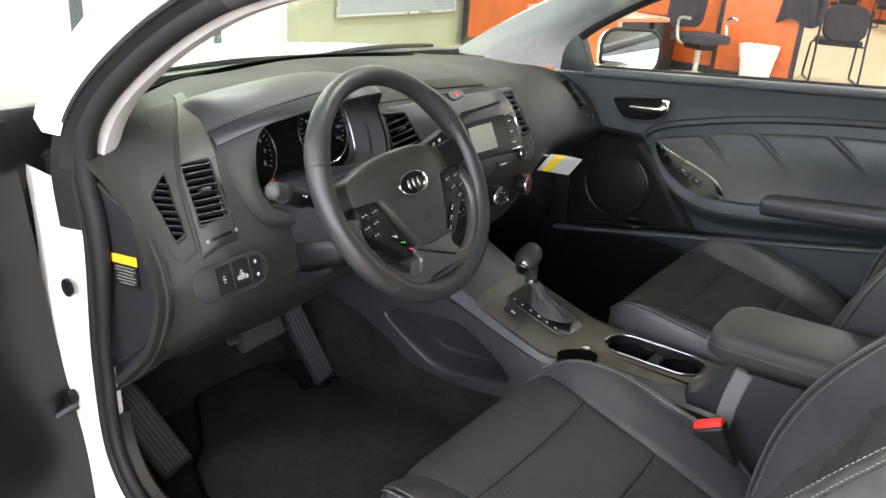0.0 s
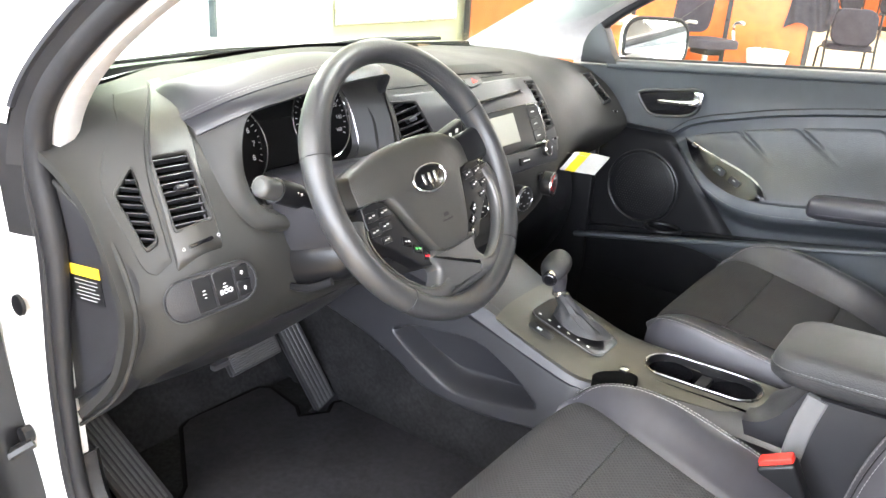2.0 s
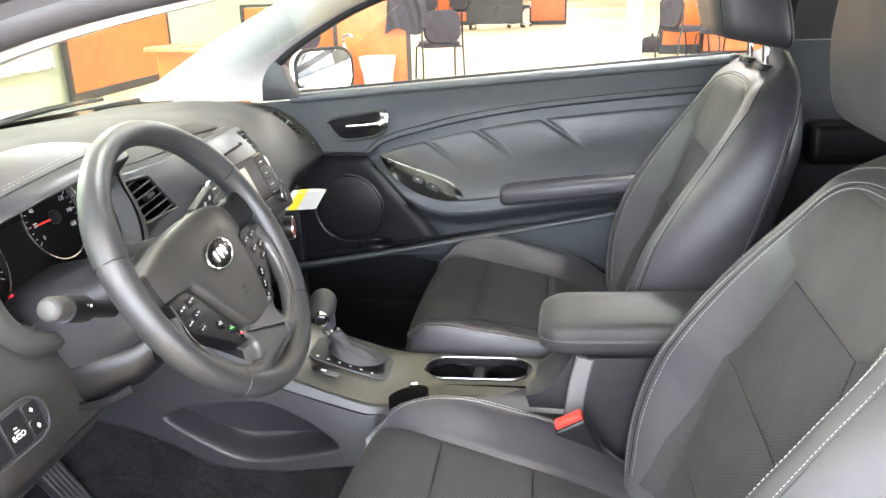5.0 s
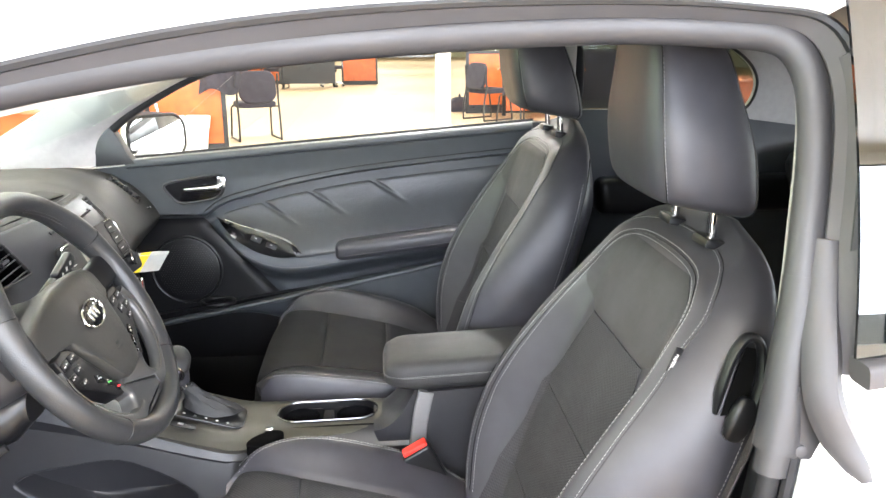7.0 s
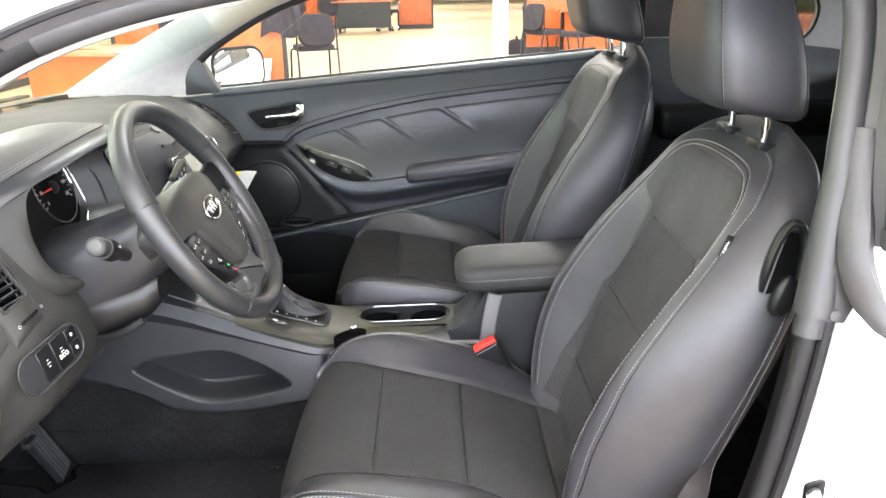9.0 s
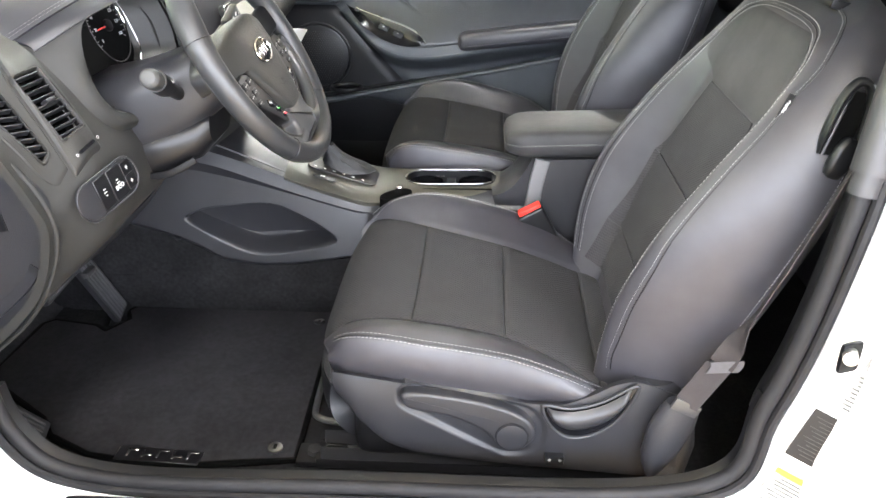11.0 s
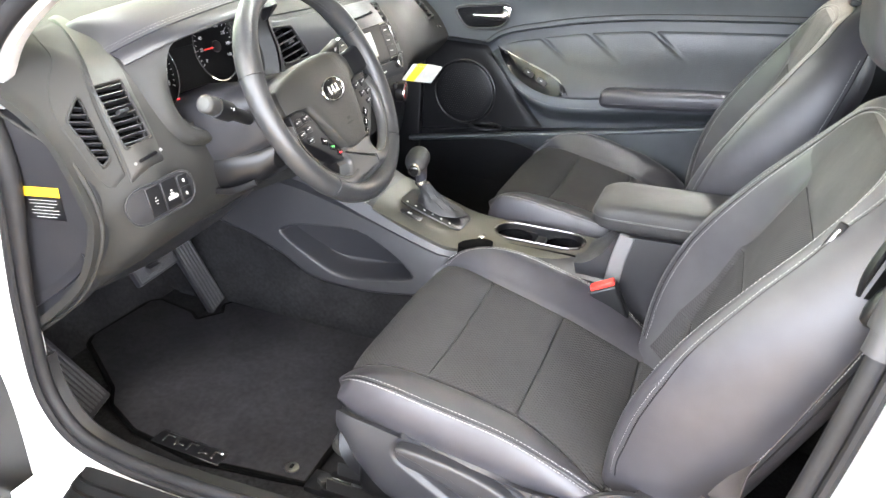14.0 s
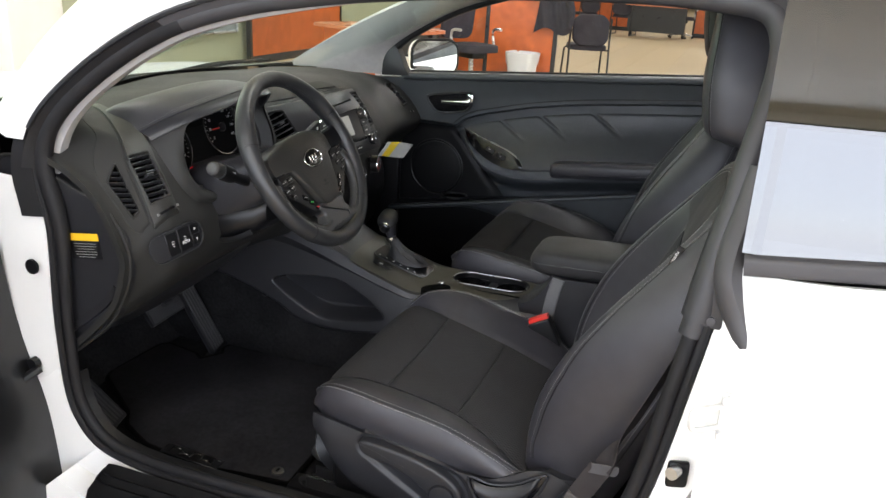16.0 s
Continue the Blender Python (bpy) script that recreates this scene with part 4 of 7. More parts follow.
part("key_mark", box(0.022, 0.002, 0.0006, 0, m=dash_frame(0.03, 0.625, 0, 0.0108)), WHITE, bt, smooth=False)
for x in (-0.1, 0.003, 0.118):
    k, m = knob(x, 0.722, 0.023, 0.02)
    for i in range(7):
        a = radians(150 - 50 * i)
        part("knob_mark", box(0.004, 0.002, 0.0006, 0, m=m @ pose(0.0125 * math.cos(a), 0.0125 * math.sin(a), 0.0202)), PRINT if x < 0.1 else (RED if i > 3 else PRINT), k, smooth=False)
    part("scale_arc", tube([m @ V((0.018 * math.cos(radians(a)), 0.018 * math.sin(radians(a)), 0.02)) for a in range(90, 215, 12)], 0.0008, 6, (0, 1, 0)), PRINT if x < 0.1 else RED, k, "printed scale arc")
part("recirculate_key", box(0.02, 0.012, 0.005, 0.002, 2, dash_frame(0.095, 0.69, 0, 0.005)), BLACK, dash)

# thin plate on the pad, its black standing in for a recess's shade
clk = dash_frame(0.03, 0.295, -8, 0.0)
part("recess_shade", prism(rounded(0.15, 0.055, 0.012, 4), 0.002, 0.0008, 2, clk @ pose(0, 0, -0.001)), DIALBLACK, dash, "thin black plate for the shade of the sensor recess")

# lower dash on the passenger's side with the glove box
part("lower_dash", sheet(lambda u, v: (0.2 + 0.5 * u, 0.33 + 0.03 * v + 0.05 * (2 * v - 1) ** 2 - 0.02 * math.sin(math.pi * u), 0.72 - 0.3 * v), 16, 14, 0.02, face=(0, -1, 0)), BLACK, dash)
part("glovebox_lid", sheet(lambda u, v: (0.24 + 0.4 * u, 0.315 + 0.03 * v + 0.05 * (2 * v - 1) ** 2, 0.70 - 0.2 * v), 14, 12, 0.012, face=(0, -1, 0)), PLASTIC, dash)
# knee panel under the driver's switches
part("knee_panel", sheet(lambda u, v: (-0.7 + 0.55 * u, 0.235 + 0.21 * v ** 1.3 + 0.03 * (2 * u - 1) ** 2, 0.70 - 0.17 * v - 0.02 * math.sin(math.pi * u)), 20, 12, 0.015, face=(0, -1, 0)), PLASTIC, dash)
part("hood_lever", box(0.03, 0.012, 0.01, 0.003, 2, pose(-0.52, 0.3, 0.6)), PLASTIC, dash)

# paper tag hanging at the glove box
tag = thing("paper_tag", "white and yellow folded paper tag hanging from the dash", "tag")


def tagf(a, b):
    def f(u, v):
        p = V((0.368, 0.19, 0.806)).lerp(V((0.418, 0.128, 0.797)), a + (b - a) * u)
        return p + V((-0.016, 0.024, -0.042)) * v + V((-0.006, -0.006, 0.004)) * math.sin(math.pi * (a + (b - a) * u)) * (1 - v)
    return f


part("tag_paper", sheet(tagf(0.42, 1.0), 8, 6, 0.0006), PAPER, tag)
part("tag_paper", sheet(tagf(0.0, 0.14), 3, 6, 0.0006), PAPER, tag)
part("tag_band", sheet(tagf(0.14, 0.42), 5, 6, 0.0006), LEMON, tag, "yellow printed band")
part("tag_fold", sheet(lambda u, v: V((0.345, 0.205, 0.806)).lerp(V((0.405, 0.13, 0.793)), u) + V((-0.012, -0.008, 0.003)) * v, 6, 2, 0.0006), PAPER, tag)
# -- steering wheel --
WHEEL = pose(-0.402, 0.03, 0.928, 59.5, 0, 0) @ Matrix.Rotation(radians(4), 4, "Z")  # its own z points at the driver


def steering_wheel():
    w = thing("steering_wheel", "black leather steering wheel with dark satin lower spokes and oval badge", "steering wheel", at=WHEEL)
    R, n = 0.173, 96

    def rim_ring(a):
        deg = math.degrees(a) % 360
        fat = 0.0155 + 0.0022 * (math.exp(-((deg - 30) / 16) ** 2) + math.exp(-((deg - 150) / 16) ** 2))
        c, d = V((math.cos(a), math.sin(a), 0)), V((0, 0, 1))
        return [c * R + c * fat * math.cos(b) + d * fat * 1.12 * math.sin(b) for b in [2 * math.pi * k / 16 for k in range(16)]]

    rim = part("rim", loft([rim_ring(2 * math.pi * i / n) for i in range(n)], loop=True), RIMHIDE, w)
    for deg in (22, 158, 228, 312):
        a = radians(deg)
        part("rim_seam", tube([p * 1.0 + (p - V((math.cos(a), math.sin(a), 0)) * R) * 0.02 for p in rim_ring(a)], 0.0008, 6, (0, 0, 1), True), BLACK, rim)
    for a0 in (20, 108):
        for off in (0.0, 0.004):
            stitches([V((math.cos(radians(a)), math.sin(radians(a)), 0)) * (R - 0.0145 - off * 0.4) + V((0, 0, 0.0075 - off)) for a in range(a0, a0 + 53)], (0, 0, 1), rim, 0.005, 0.0007, thread=SPOKE)
    # hub cover with its two wings
    half = [(0.0, 0.054), (0.035, 0.053), (0.075, 0.047), (0.108, 0.036), (0.127, 0.024), (0.129, 0.008), (0.125, -0.004), (0.1, -0.002), (0.082, -0.008), (0.072, -0.024), (0.056, -0.055), (0.042, -0.082), (0.032, -0.095), (0.012, -0.1)]
    out = [(p.x, p.y) for p in spl([(x, y, 0) for x, y in half] + [(-x, y, 0) for x, y in half[:0:-1]], 84, True)]

    def dome(x, y):
        return 0.011 - 0.9 * max(0.0, abs(x) - 0.045) ** 1.5 - 1.2 * max(0.0, y - 0.02) ** 1.5

    bm = bmesh.new()
    rings = []
    for k, dz in ((1.0, -0.03), (1.0, -0.008), (0.99, -0.004), (0.965, -0.0012), (0.9, 0), (0.75, 0), (0.55, 0), (0.3, 0)):
        rings.append([V((x * k, -0.015 + (y + 0.015) * k, dome(x * k, -0.015 + (y + 0.015) * k) + dz)) for x, y in out])
    cover = part("airbag_cover", loft(rings), HUBSKIN, w)
    bm.free()
    part("hub_back", prism([(x * 0.93, y * 0.95) for x, y in out], 0.035, 0.004, 2, pose(0, 0, -0.062)), BLACK, w)
    badge = part("badge", prism([(x, y * 0.52) for x, y in circle(0.034, 36)], 0.003, 0.001, 2, pose(0, -0.005, 0.0104)), GLOSS, cover, "oval chrome badge with plain bars")
    part("badge_ring", tube([(x, y * 0.52 - 0.005, 0.0134) for x, y in circle(0.0335, 36)], 0.0016, 8, loop=True), CHROME, badge)
    for dx in (-0.012, 0.0, 0.012):
        part("badge_bar", box(0.005, 0.014, 0.0016, 0.0006, 1, pose(dx, -0.005, 0.0138)), CHROME, badge)
    part("cover_mark", box(0.02, 0.0025, 0.0004, 0, m=pose(0.004, -0.063, 0.0112)), BLACK, cover, smooth=False)
    part("cover_mark", box(0.01, 0.005, 0.0004, 0, m=pose(0.004, -0.056, 0.0112)), BLACK, cover, smooth=False)
    for s in (-1, 1):
        web = [(s * 0.11, 0.012, -0.02), (s * 0.14, 0.014, -0.014), (s * 0.166, 0.018, -0.004)]
        part("spoke", sweep(spl(web, 10), rounded(0.046, 0.02, 0.008), (0, 0, 1)), BLACK, w)
        # switch pod, a flush dark panel below the wing
        pod = [(0.127, -0.007), (0.102, -0.005), (0.086, -0.011), (0.076, -0.027), (0.06, -0.058), (0.046, -0.085), (0.037, -0.098), (0.05, -0.107), (0.066, -0.102), (0.078, -0.09), (0.1, -0.07), (0.125, -0.05), (0.131, -0.03)]
        pod = [(s * x, y) for x, y in pod]
        pd = part("switch_pod", prism(pod if s > 0 else pod[::-1], 0.022, 0.003, 3, pose(0, 0, -0.021)), BLACK, w)
        keys = ((0.117, -0.021, 0.02, 0.011), (0.094, -0.021, 0.02, 0.011), (0.121, -0.039, 0.018, 0.01), (0.1, -0.037, 0.018, 0.011), (0.108, -0.053, 0.016, 0.008), (0.077, -0.066, 0.015, 0.011), (0.064, -0.08, 0.015, 0.01), (0.053, -0.094, 0.013, 0.009))
        for i, (kx, ky, kw, kh) in enumerate(keys):
            key = part("switch_key", box(kw, kh, 0.004, 0.0012, 2, pose(s * kx, ky, 0.0008, 0, 0, s * (4 if i < 5 else 30))), GLOSS if i > 4 else BLACK, pd)
            mt = PRINT if i < 6 or s > 0 else (GREEN if i == 6 else RUBY)
            for dx, dy in ((-0.18, 0.0), (0.16, 0.12)):
                part("key_mark", box(kw * 0.22, 0.0016, 0.0005, 0, m=pose(s * kx, ky, 0.003, 0, 0, s * (4 if i < 5 else 30)) @ pose(dx * kw, dy * kh, 0)), mt, key, smooth=False)
        # grey lining from the pod along the rim to the foot
        lin = spl([(s * 0.14, -0.02, -0.008), (s * 0.148, -0.052, -0.006), (s * 0.135, -0.088, -0.004), (s * 0.108, -0.12, -0.003), (s * 0.07, -0.142, -0.003), (s * 0.035, -0.138, -0.003)], 28)
        part("lower_spoke", sweep(lin, rounded(0.024, 0.022, 0.009), (0, 0, 1)), SPOKE, w, "dark satin lower spoke")
        part("spoke_edge", tube([p + V((0, 0, 0.0112)) - V((p.x, p.y, 0)).normalized() * 0.0095 for p in lin[3:-3]], 0.0007, 6, (0, 0, 1)), SATIN, w, "thin satin edge")
    foot = [(-0.048, -0.092), (0.048, -0.092), (0.044, -0.115), (0.06, -0.135), (0.066, -0.153), (-0.066, -0.153), (-0.06, -0.135), (-0.044, -0.115)]
    part("bottom_bridge", prism([(p.x, p.y) for p in spl([(x, y, 0) for x, y in foot[::-1]], 40, True)], 0.024, 0.008, 3, pose(0, 0, -0.018)), SPOKE, w)
    return w


steering_wheel()
# -- floor, mats, pedals --
pan = slab("floor_pan", -0.66, 0.74, -1.9, 0.95, 0.2, 0.25, CARPET, "black carpeted car floor")
part("toe_board", sheet(lambda u, v: (-0.68 + 1.42 * u, 0.64 + 0.2 * v, 0.25 + 0.32 * v + 0.08 * v * v), 8, 8, 0.03, face=(0, -1, 1)), CARPET, pan)
part("firewall", box(1.42, 0.04, 0.54, 0.01, m=pose(0.03, 0.86, 0.66)), BLACK, pan)
part("kick_panel", box(0.03, 0.3, 0.5, 0.012, 2, pose(-0.7, 0.57, 0.45)), PLASTIC, pan)
part("kick_panel", box(0.03, 0.5, 0.55, 0.012, 2, pose(0.735, 0.55, 0.5)), BLACK, pan)
part("tunnel_carpet", loft([[V((-0.05, y, 0.24)), V((-0.07, y, 0.265)), V((-0.08, y, 0.33)), V((-0.08, y, 0.352)), V((-0.06, y, 0.37)), V((0.19, y, 0.4)), V((0.225, y, 0.33)), V((0.26, y, 0.24))] for y in (0.85, 0.4, 0.0, -0.9)]), CARPET, pan)

mat_ob = thing("floor_mat", "black carpet driver's floor mat with bound edge and chrome clips", "floor mat")
MAT = [(-0.06, 0.0), (-0.552, -0.012), (-0.58, 0.2), (-0.56, 0.35), (-0.515, 0.44), (-0.47, 0.475), (-0.36, 0.635), (-0.33, 0.65), (-0.15, 0.64), (-0.132, 0.62), (-0.15, 0.52), (-0.172, 0.49), (-0.12, 0.455), (-0.085, 0.474), (-0.066, 0.462)]


part("carpet_face", prism(MAT, 0.012, 0.004, 2, pose(0, 0, 0.251)), MATCLOTH, mat_ob)
rim = [V((*a, 0.258)).lerp(V((*b, 0.258)), k / 4) for a, b in zip(MAT, MAT[1:] + MAT[:1]) for k in range(4)]
part("binding", tube(rim, 0.0065, 8, loop=True), SHADEBLACK, mat_ob)
for cx, cy in ((-0.53, 0.028), (-0.115, 0.03)):
    clip = part("mat_clip", cyl(0.013, 0.004, 20, 0.0015, pose(cx, cy, 0.263)), STEEL, mat_ob, "round metal mat clip")
    part("clip_slot", box(0.012, 0.006, 0.002, 0.0005, 1, pose(cx, cy, 0.268)), BLACK, clip)
emblem = part("emblem_plate", box(0.035, 0.15, 0.003, 0.001, 1, pose(-0.56, 0.225, 0.264, 0, 0, -3)), BLACK, mat_ob, "black emblem plate with pale bars")
for i in range(5):
    part("emblem_bar", box(0.02, 0.004, 0.0012, 0.0003, 1, pose(-0.557 - 0.001 * i, 0.28 - 0.027 * i, 0.2662)), CHROME, emblem)
    part("emblem_bar", box(0.004, 0.018, 0.0012, 0.0003, 1, pose(-0.549 - 0.001 * i - 0.012 * (i % 2), 0.272 - 0.027 * i, 0.2662)), CHROME, emblem)


def pedal(name, label, p, w, h, rx, rz, ribs, arm, spin=0):
    t = thing(name, label, "pedal", at=pose(*p, rx, 0, rz) @ Matrix.Rotation(radians(spin), 4, "Z"))
    pad = part("pedal_pad", box(w, h, 0.016, 0.005, 2), PLASTIC, t)
    for i in range(ribs):
        if arm == "brake":
            part("pad_rib", box(w * 0.9, 0.0035, 0.004, 0.001, 1, pose(0, -h * 0.4 + h * 0.8 * i / (ribs - 1), 0.0085)), PADRUBBER, pad)
        else:
            part("pad_rib", box(0.0045, h * 0.92, 0.004, 0.001, 1, pose(-w * 0.34 + w * 0.68 * i / (ribs - 1), 0, 0.0085)), PADRUBBER, pad)
    if arm == "brake":
        part("pedal_arm", tube(spl([(0, 0.02, -0.01), (0.0, 0.08, -0.04), (0.0, 0.2, -0.03)], 8), 0.009, 8, (1, 0, 0)), BLACK, t)
    elif arm == "floor":
        part("pedal_foot", box(w * 1.3, 0.03, 0.03, 0.006, 2, pose(0, -h / 2 - 0.01, -0.005)), BLACK, t)
    return t


pedal("brake_pedal", "black ribbed rubber brake pedal", (-0.278, 0.515, 0.452), 0.12, 0.062, 58, -6, 12, "brake", 6)
pedal("accelerator_pedal", "tall black ribbed accelerator pedal hinged at the floor", (-0.138, 0.51, 0.37), 0.056, 0.235, 78, -4, 5, "floor", 20)
pedal("foot_rest", "black ribbed foot rest beside the sill", (-0.592, 0.5, 0.385), 0.072, 0.25, 48, 6, 6, "none", 8)

# -- centre console --
console = thing("centre_console", "dark grey centre console with satin grey top panel", "console")
OX = 0.03
# (y, half width at the shoulder, shoulder height, top height)
CONS = [(0.36, 0.135, 0.66, 0.70), (0.25, 0.128, 0.648, 0.67), (0.08, 0.112, 0.584, 0.6), (-0.02, 0.107, 0.551, 0.568), (-0.09, 0.105, 0.534, 0.55), (-0.2, 0.108, 0.53, 0.546), (-0.36, 0.112, 0.532, 0.548), (-0.75, 0.112, 0.52, 0.53)]


def console_ring(y):
    rows = [(-a, b, c, d) for a, b, c, d in CONS]
    w, sh, tp = table(-y, rows)
    side = [(-w + 0.05, 0.25), (-w + 0.045, 0.36), (-w + 0.03, sh - 0.09), (-w, sh - 0.02), (-w + 0.012, sh + 0.004), (-w + 0.05, tp - 0.004)]
    pts = side + [(0, tp)] + [(-x, z) for x, z in side[::-1]]
    draw = 0.05 * smooth(0.06, 0.2, -y)
    return [V((OX + x + (draw if x < -0.04 else 0), y, z)) for x, z in pts]


CUPX, CUPY = 0.05, -0.252


def in_cups(p):
    return ((p.x - CUPX) / 0.041) ** 4 + ((p.y - CUPY) / 0.098) ** 4 < 1 and p.z > 0.4


def pierced(bm):
    """Opens the panel where the cup wells go down."""
    bmesh.ops.delete(bm, geom=[f for f in bm.faces if in_cups(f.calc_center_median())], context="FACES")
    return bm


part("console_body", loft([console_ring(0.36 - 0.475 * i / 20) for i in range(21)]), PLASTIC, console)
part("console_body", loft([[V((CUPX - 0.055 if p.x > CUPX - 0.055 else p.x, p.y, p.z)) for p in console_ring(-0.115 - 0.62 * i / 24)] for i in range(25)]), PLASTIC, console)
part("console_body", loft([[V((CUPX + 0.055 if p.x < CUPX + 0.055 else p.x, p.y, p.z)) for p in console_ring(-0.115 - 0.62 * i / 24)] for i in range(25)]), PLASTIC, console)
part("console_body", loft([[V((min(max(p.x, CUPX - 0.055), CUPX + 0.055), p.y, p.z)) for p in console_ring(-0.365 - 0.37 * i / 12)] for i in range(13)]), PLASTIC, console)
# satin plate round the selector and the cups
part("top_plate", pierced(sheet(lambda u, v: (OX + (u - 0.5) * 2 * (0.106 - 0.012 * smooth(0.5, 1, v)) + 0.05 * (1 - u) * smooth(0.06, 0.2, 0.5 * v - 0.1), 0.09 - 0.49 * v, table(-(0.09 - 0.49 * v), [(-a, d) for a, b, c, d in CONS])[0] + 0.004 - 0.016 * abs(2 * u - 1) ** 4), 40, 90, 0.012, face=(0, 0, 1))), SATIN, console, "satin grey top plate")


def ctop(x, y, lift=0.006, spin=0.0):
    z = table(-y, [(-a, d) for a, b, c, d in CONS])[0]
    z2 = table(-(y + 0.03), [(-a, d) for a, b, c, d in CONS])[0]
    return Matrix.Translation((x, y, z + lift)) @ Matrix.Rotation(math.atan2(z2 - z, 0.03), 4, "X") @ Matrix.Rotation(radians(spin), 4, "Z")


# side panel with its hexagonal map pocket on the driver's side
HEX = [(0.302, 0.507), (0.264, 0.526), (0.2, 0.534), (0.145, 0.538), (0.109, 0.534), (0.075, 0.519), (0.029, 0.494), (-0.016, 0.458), (0.008, 0.441), (0.105, 0.424), (0.166, 0.424), (0.224, 0.449), (0.281, 0.484)]
WALLS = (0.012, 0.012, 0.012, 0.012, 0.014, 0.016, 0.018, 0.024, 0.028, 0.03, 0.03, 0.03, 0.024)
HEX = [V((p.x, p.y)) for p in spl([(y, z, 0) for y, z in HEX], 52, True)]
WALLS = [WALLS[i // 4] + (WALLS[(i // 4 + 1) % 13] - WALLS[i // 4]) * (i % 4) / 4 for i in range(52)]


def pocket(u, v):
    """Console flank with a pocket pressed into it: a steep roof and a broad sloping foot."""
    y = 0.62 - 0.74 * u
    s = (0.4 - y) / 0.52
    zl = table(-y, [(-0.62, 0.53), (-0.381, 0.472), (-0.284, 0.432), (-0.228, 0.398), (-0.106, 0.388), (0.041, 0.412), (0.12, 0.43)])[0]
    zh = table(-y, [(-0.62, 0.72), (-0.36, 0.69), (-0.232, 0.657), (-0.094, 0.597), (0.02, 0.545), (0.12, 0.515)])[0]
    z = zl + (zh - zl) * v
    x = -0.116 + 0.028 * v + 0.022 * s + 0.022 * smooth(0.1, 0.0, v) ** 2 + 0.02 * smooth(0.84, 1.0, v) ** 2 + 0.03 * smooth(0.93, 1.0, u) ** 2
    deep = 1.0
    for a, b, w in zip(HEX, HEX[1:] + HEX[:1], WALLS):
        d = (b - a).normalized()
        deep = min(deep, (d.x * (z - a.y) - d.y * (y - a.x)) / w)
    return x + 0.045 * smooth(0, 1, deep), y, z


part("flank_panel", sheet(pocket, 220, 96, 0.012, (0.012, 0, 0)), PLASTIC, console)
bolt = part("flank_bolt", cyl(0.0085, 0.004, 16, 0.0015, pose(-0.104, 0.324, 0.463, 0, -90, 0)), BLACK, console)
part("bolt_slot", box(0.001, 0.009, 0.002, 0, m=pose(-0.1085, 0.324, 0.463, 30, 0, 0)), SHADEBLACK, bolt, smooth=False)
part("console_base", loft([[V((-0.066, y, 0.25)), V((-0.075, y, 0.3)), V((-0.088, y, zt)), V((-0.04, y, zt + 0.02)), V((-0.04, y, 0.25))] for y, zt in ((0.62, 0.52), (0.38, 0.47), (0.23, 0.41), (0.0, 0.41), (-0.5, 0.42))]), CARPET, console, "black carpet on the console foot")
# flat black slab painting the shaded tray opening beside the cups, with its socket
TRAY = spl([(-0.088, -0.115, 0), (-0.06, -0.113, 0), (-0.03, -0.146, 0), (-0.036, -0.172, 0), (-0.088, -0.168, 0)], 30, True)
TRAY_MID = V((-0.06, -0.145, 0))
part("tray_shade", loft([[TRAY_MID + (q - TRAY_MID) * k + V((0, 0, z)) for q in TRAY] for z, k in ((0.53, 1.0), (0.5535, 1.0), (0.5545, 0.96))]), SHADEBLACK, console, "flat black slab for the open tray's shade")
part("socket_tab", box(0.016, 0.014, 0.012, 0.003, 2, pose(-0.034, -0.146, 0.556)), CHROME, console, "bright socket tab")

# gear selector
SEL = ctop(0.0, 0.005, 0.006)
gate = part("selector_gate", prism(rounded(0.092, 0.152, 0.02, 6), 0.003, 0.0012, 2, SEL @ pose(0.024, -0.025, 0)), BLACK, console)
part("gate_trim", tube([SEL @ V((0.024 + x, -0.025 + y, 0.003)) for x, y in rounded(0.092, 0.152, 0.02, 6)], 0.0009, 6, loop=True), SPOKE, gate)
for i in range(6):
    part("gate_letter", box(0.0034, 0.005, 0.0006, 0, m=SEL @ pose(-0.009, 0.034 - 0.021 * i, 0.0035)), WHITE, gate, smooth=False)
part("gate_key", prism(rounded(0.022, 0.05, 0.008, 5), 0.0018, 0.0006, 2, SEL @ pose(-0.05, 0.006, 0.001)), BLACK, console)
part("key_mark", box(0.006, 0.01, 0.0006, 0, m=SEL @ pose(-0.05, 0.01, 0.0031)), WHITE, console, smooth=False)
lever = thing("gear_lever", "black leather gear lever with chrome button", "gear lever")
base = SEL @ V((0.032, -0.034, 0.0))
rings = []
for i in range(13):
    t = i / 12
    c = base.lerp(V((0.022, 0.016, 0.632)), t)
    k = 1 - 0.84 * smooth(0, 0.8, t) ** 0.8
    rings.append([c + V(((0.026 * k + 0.008) * math.cos(a) * (1 + 0.05 * math.sin(5 * a + 4 * t)), (0.052 * k + 0.008) * math.sin(a) * (1 + 0.05 * math.sin(7 * a - 5 * t)), 0.003 * math.sin(9 * a + 6 * t) * smooth(0, 0.3, t))) for a in [2 * math.pi * q / 32 for q in range(32)]])
part("gaiter", loft(rings), OFFHIDE, lever, "gathered leather gaiter")
part("lever_collar", tube([(0.022, 0.016, 0.629), (0.0215, 0.019, 0.637)], 0.0125, 16, (0, 1, 0)), CHROME, lever)
part("lever_neck", tube(spl([(0.0215, 0.019, 0.636), (0.02, 0.021, 0.655), (0.016, 0.024, 0.672)], 8), 0.0125, 14, (0, 1, 0), taper=lambda t: 0.85 + 0.55 * t), LEATHER, lever)
kr = []
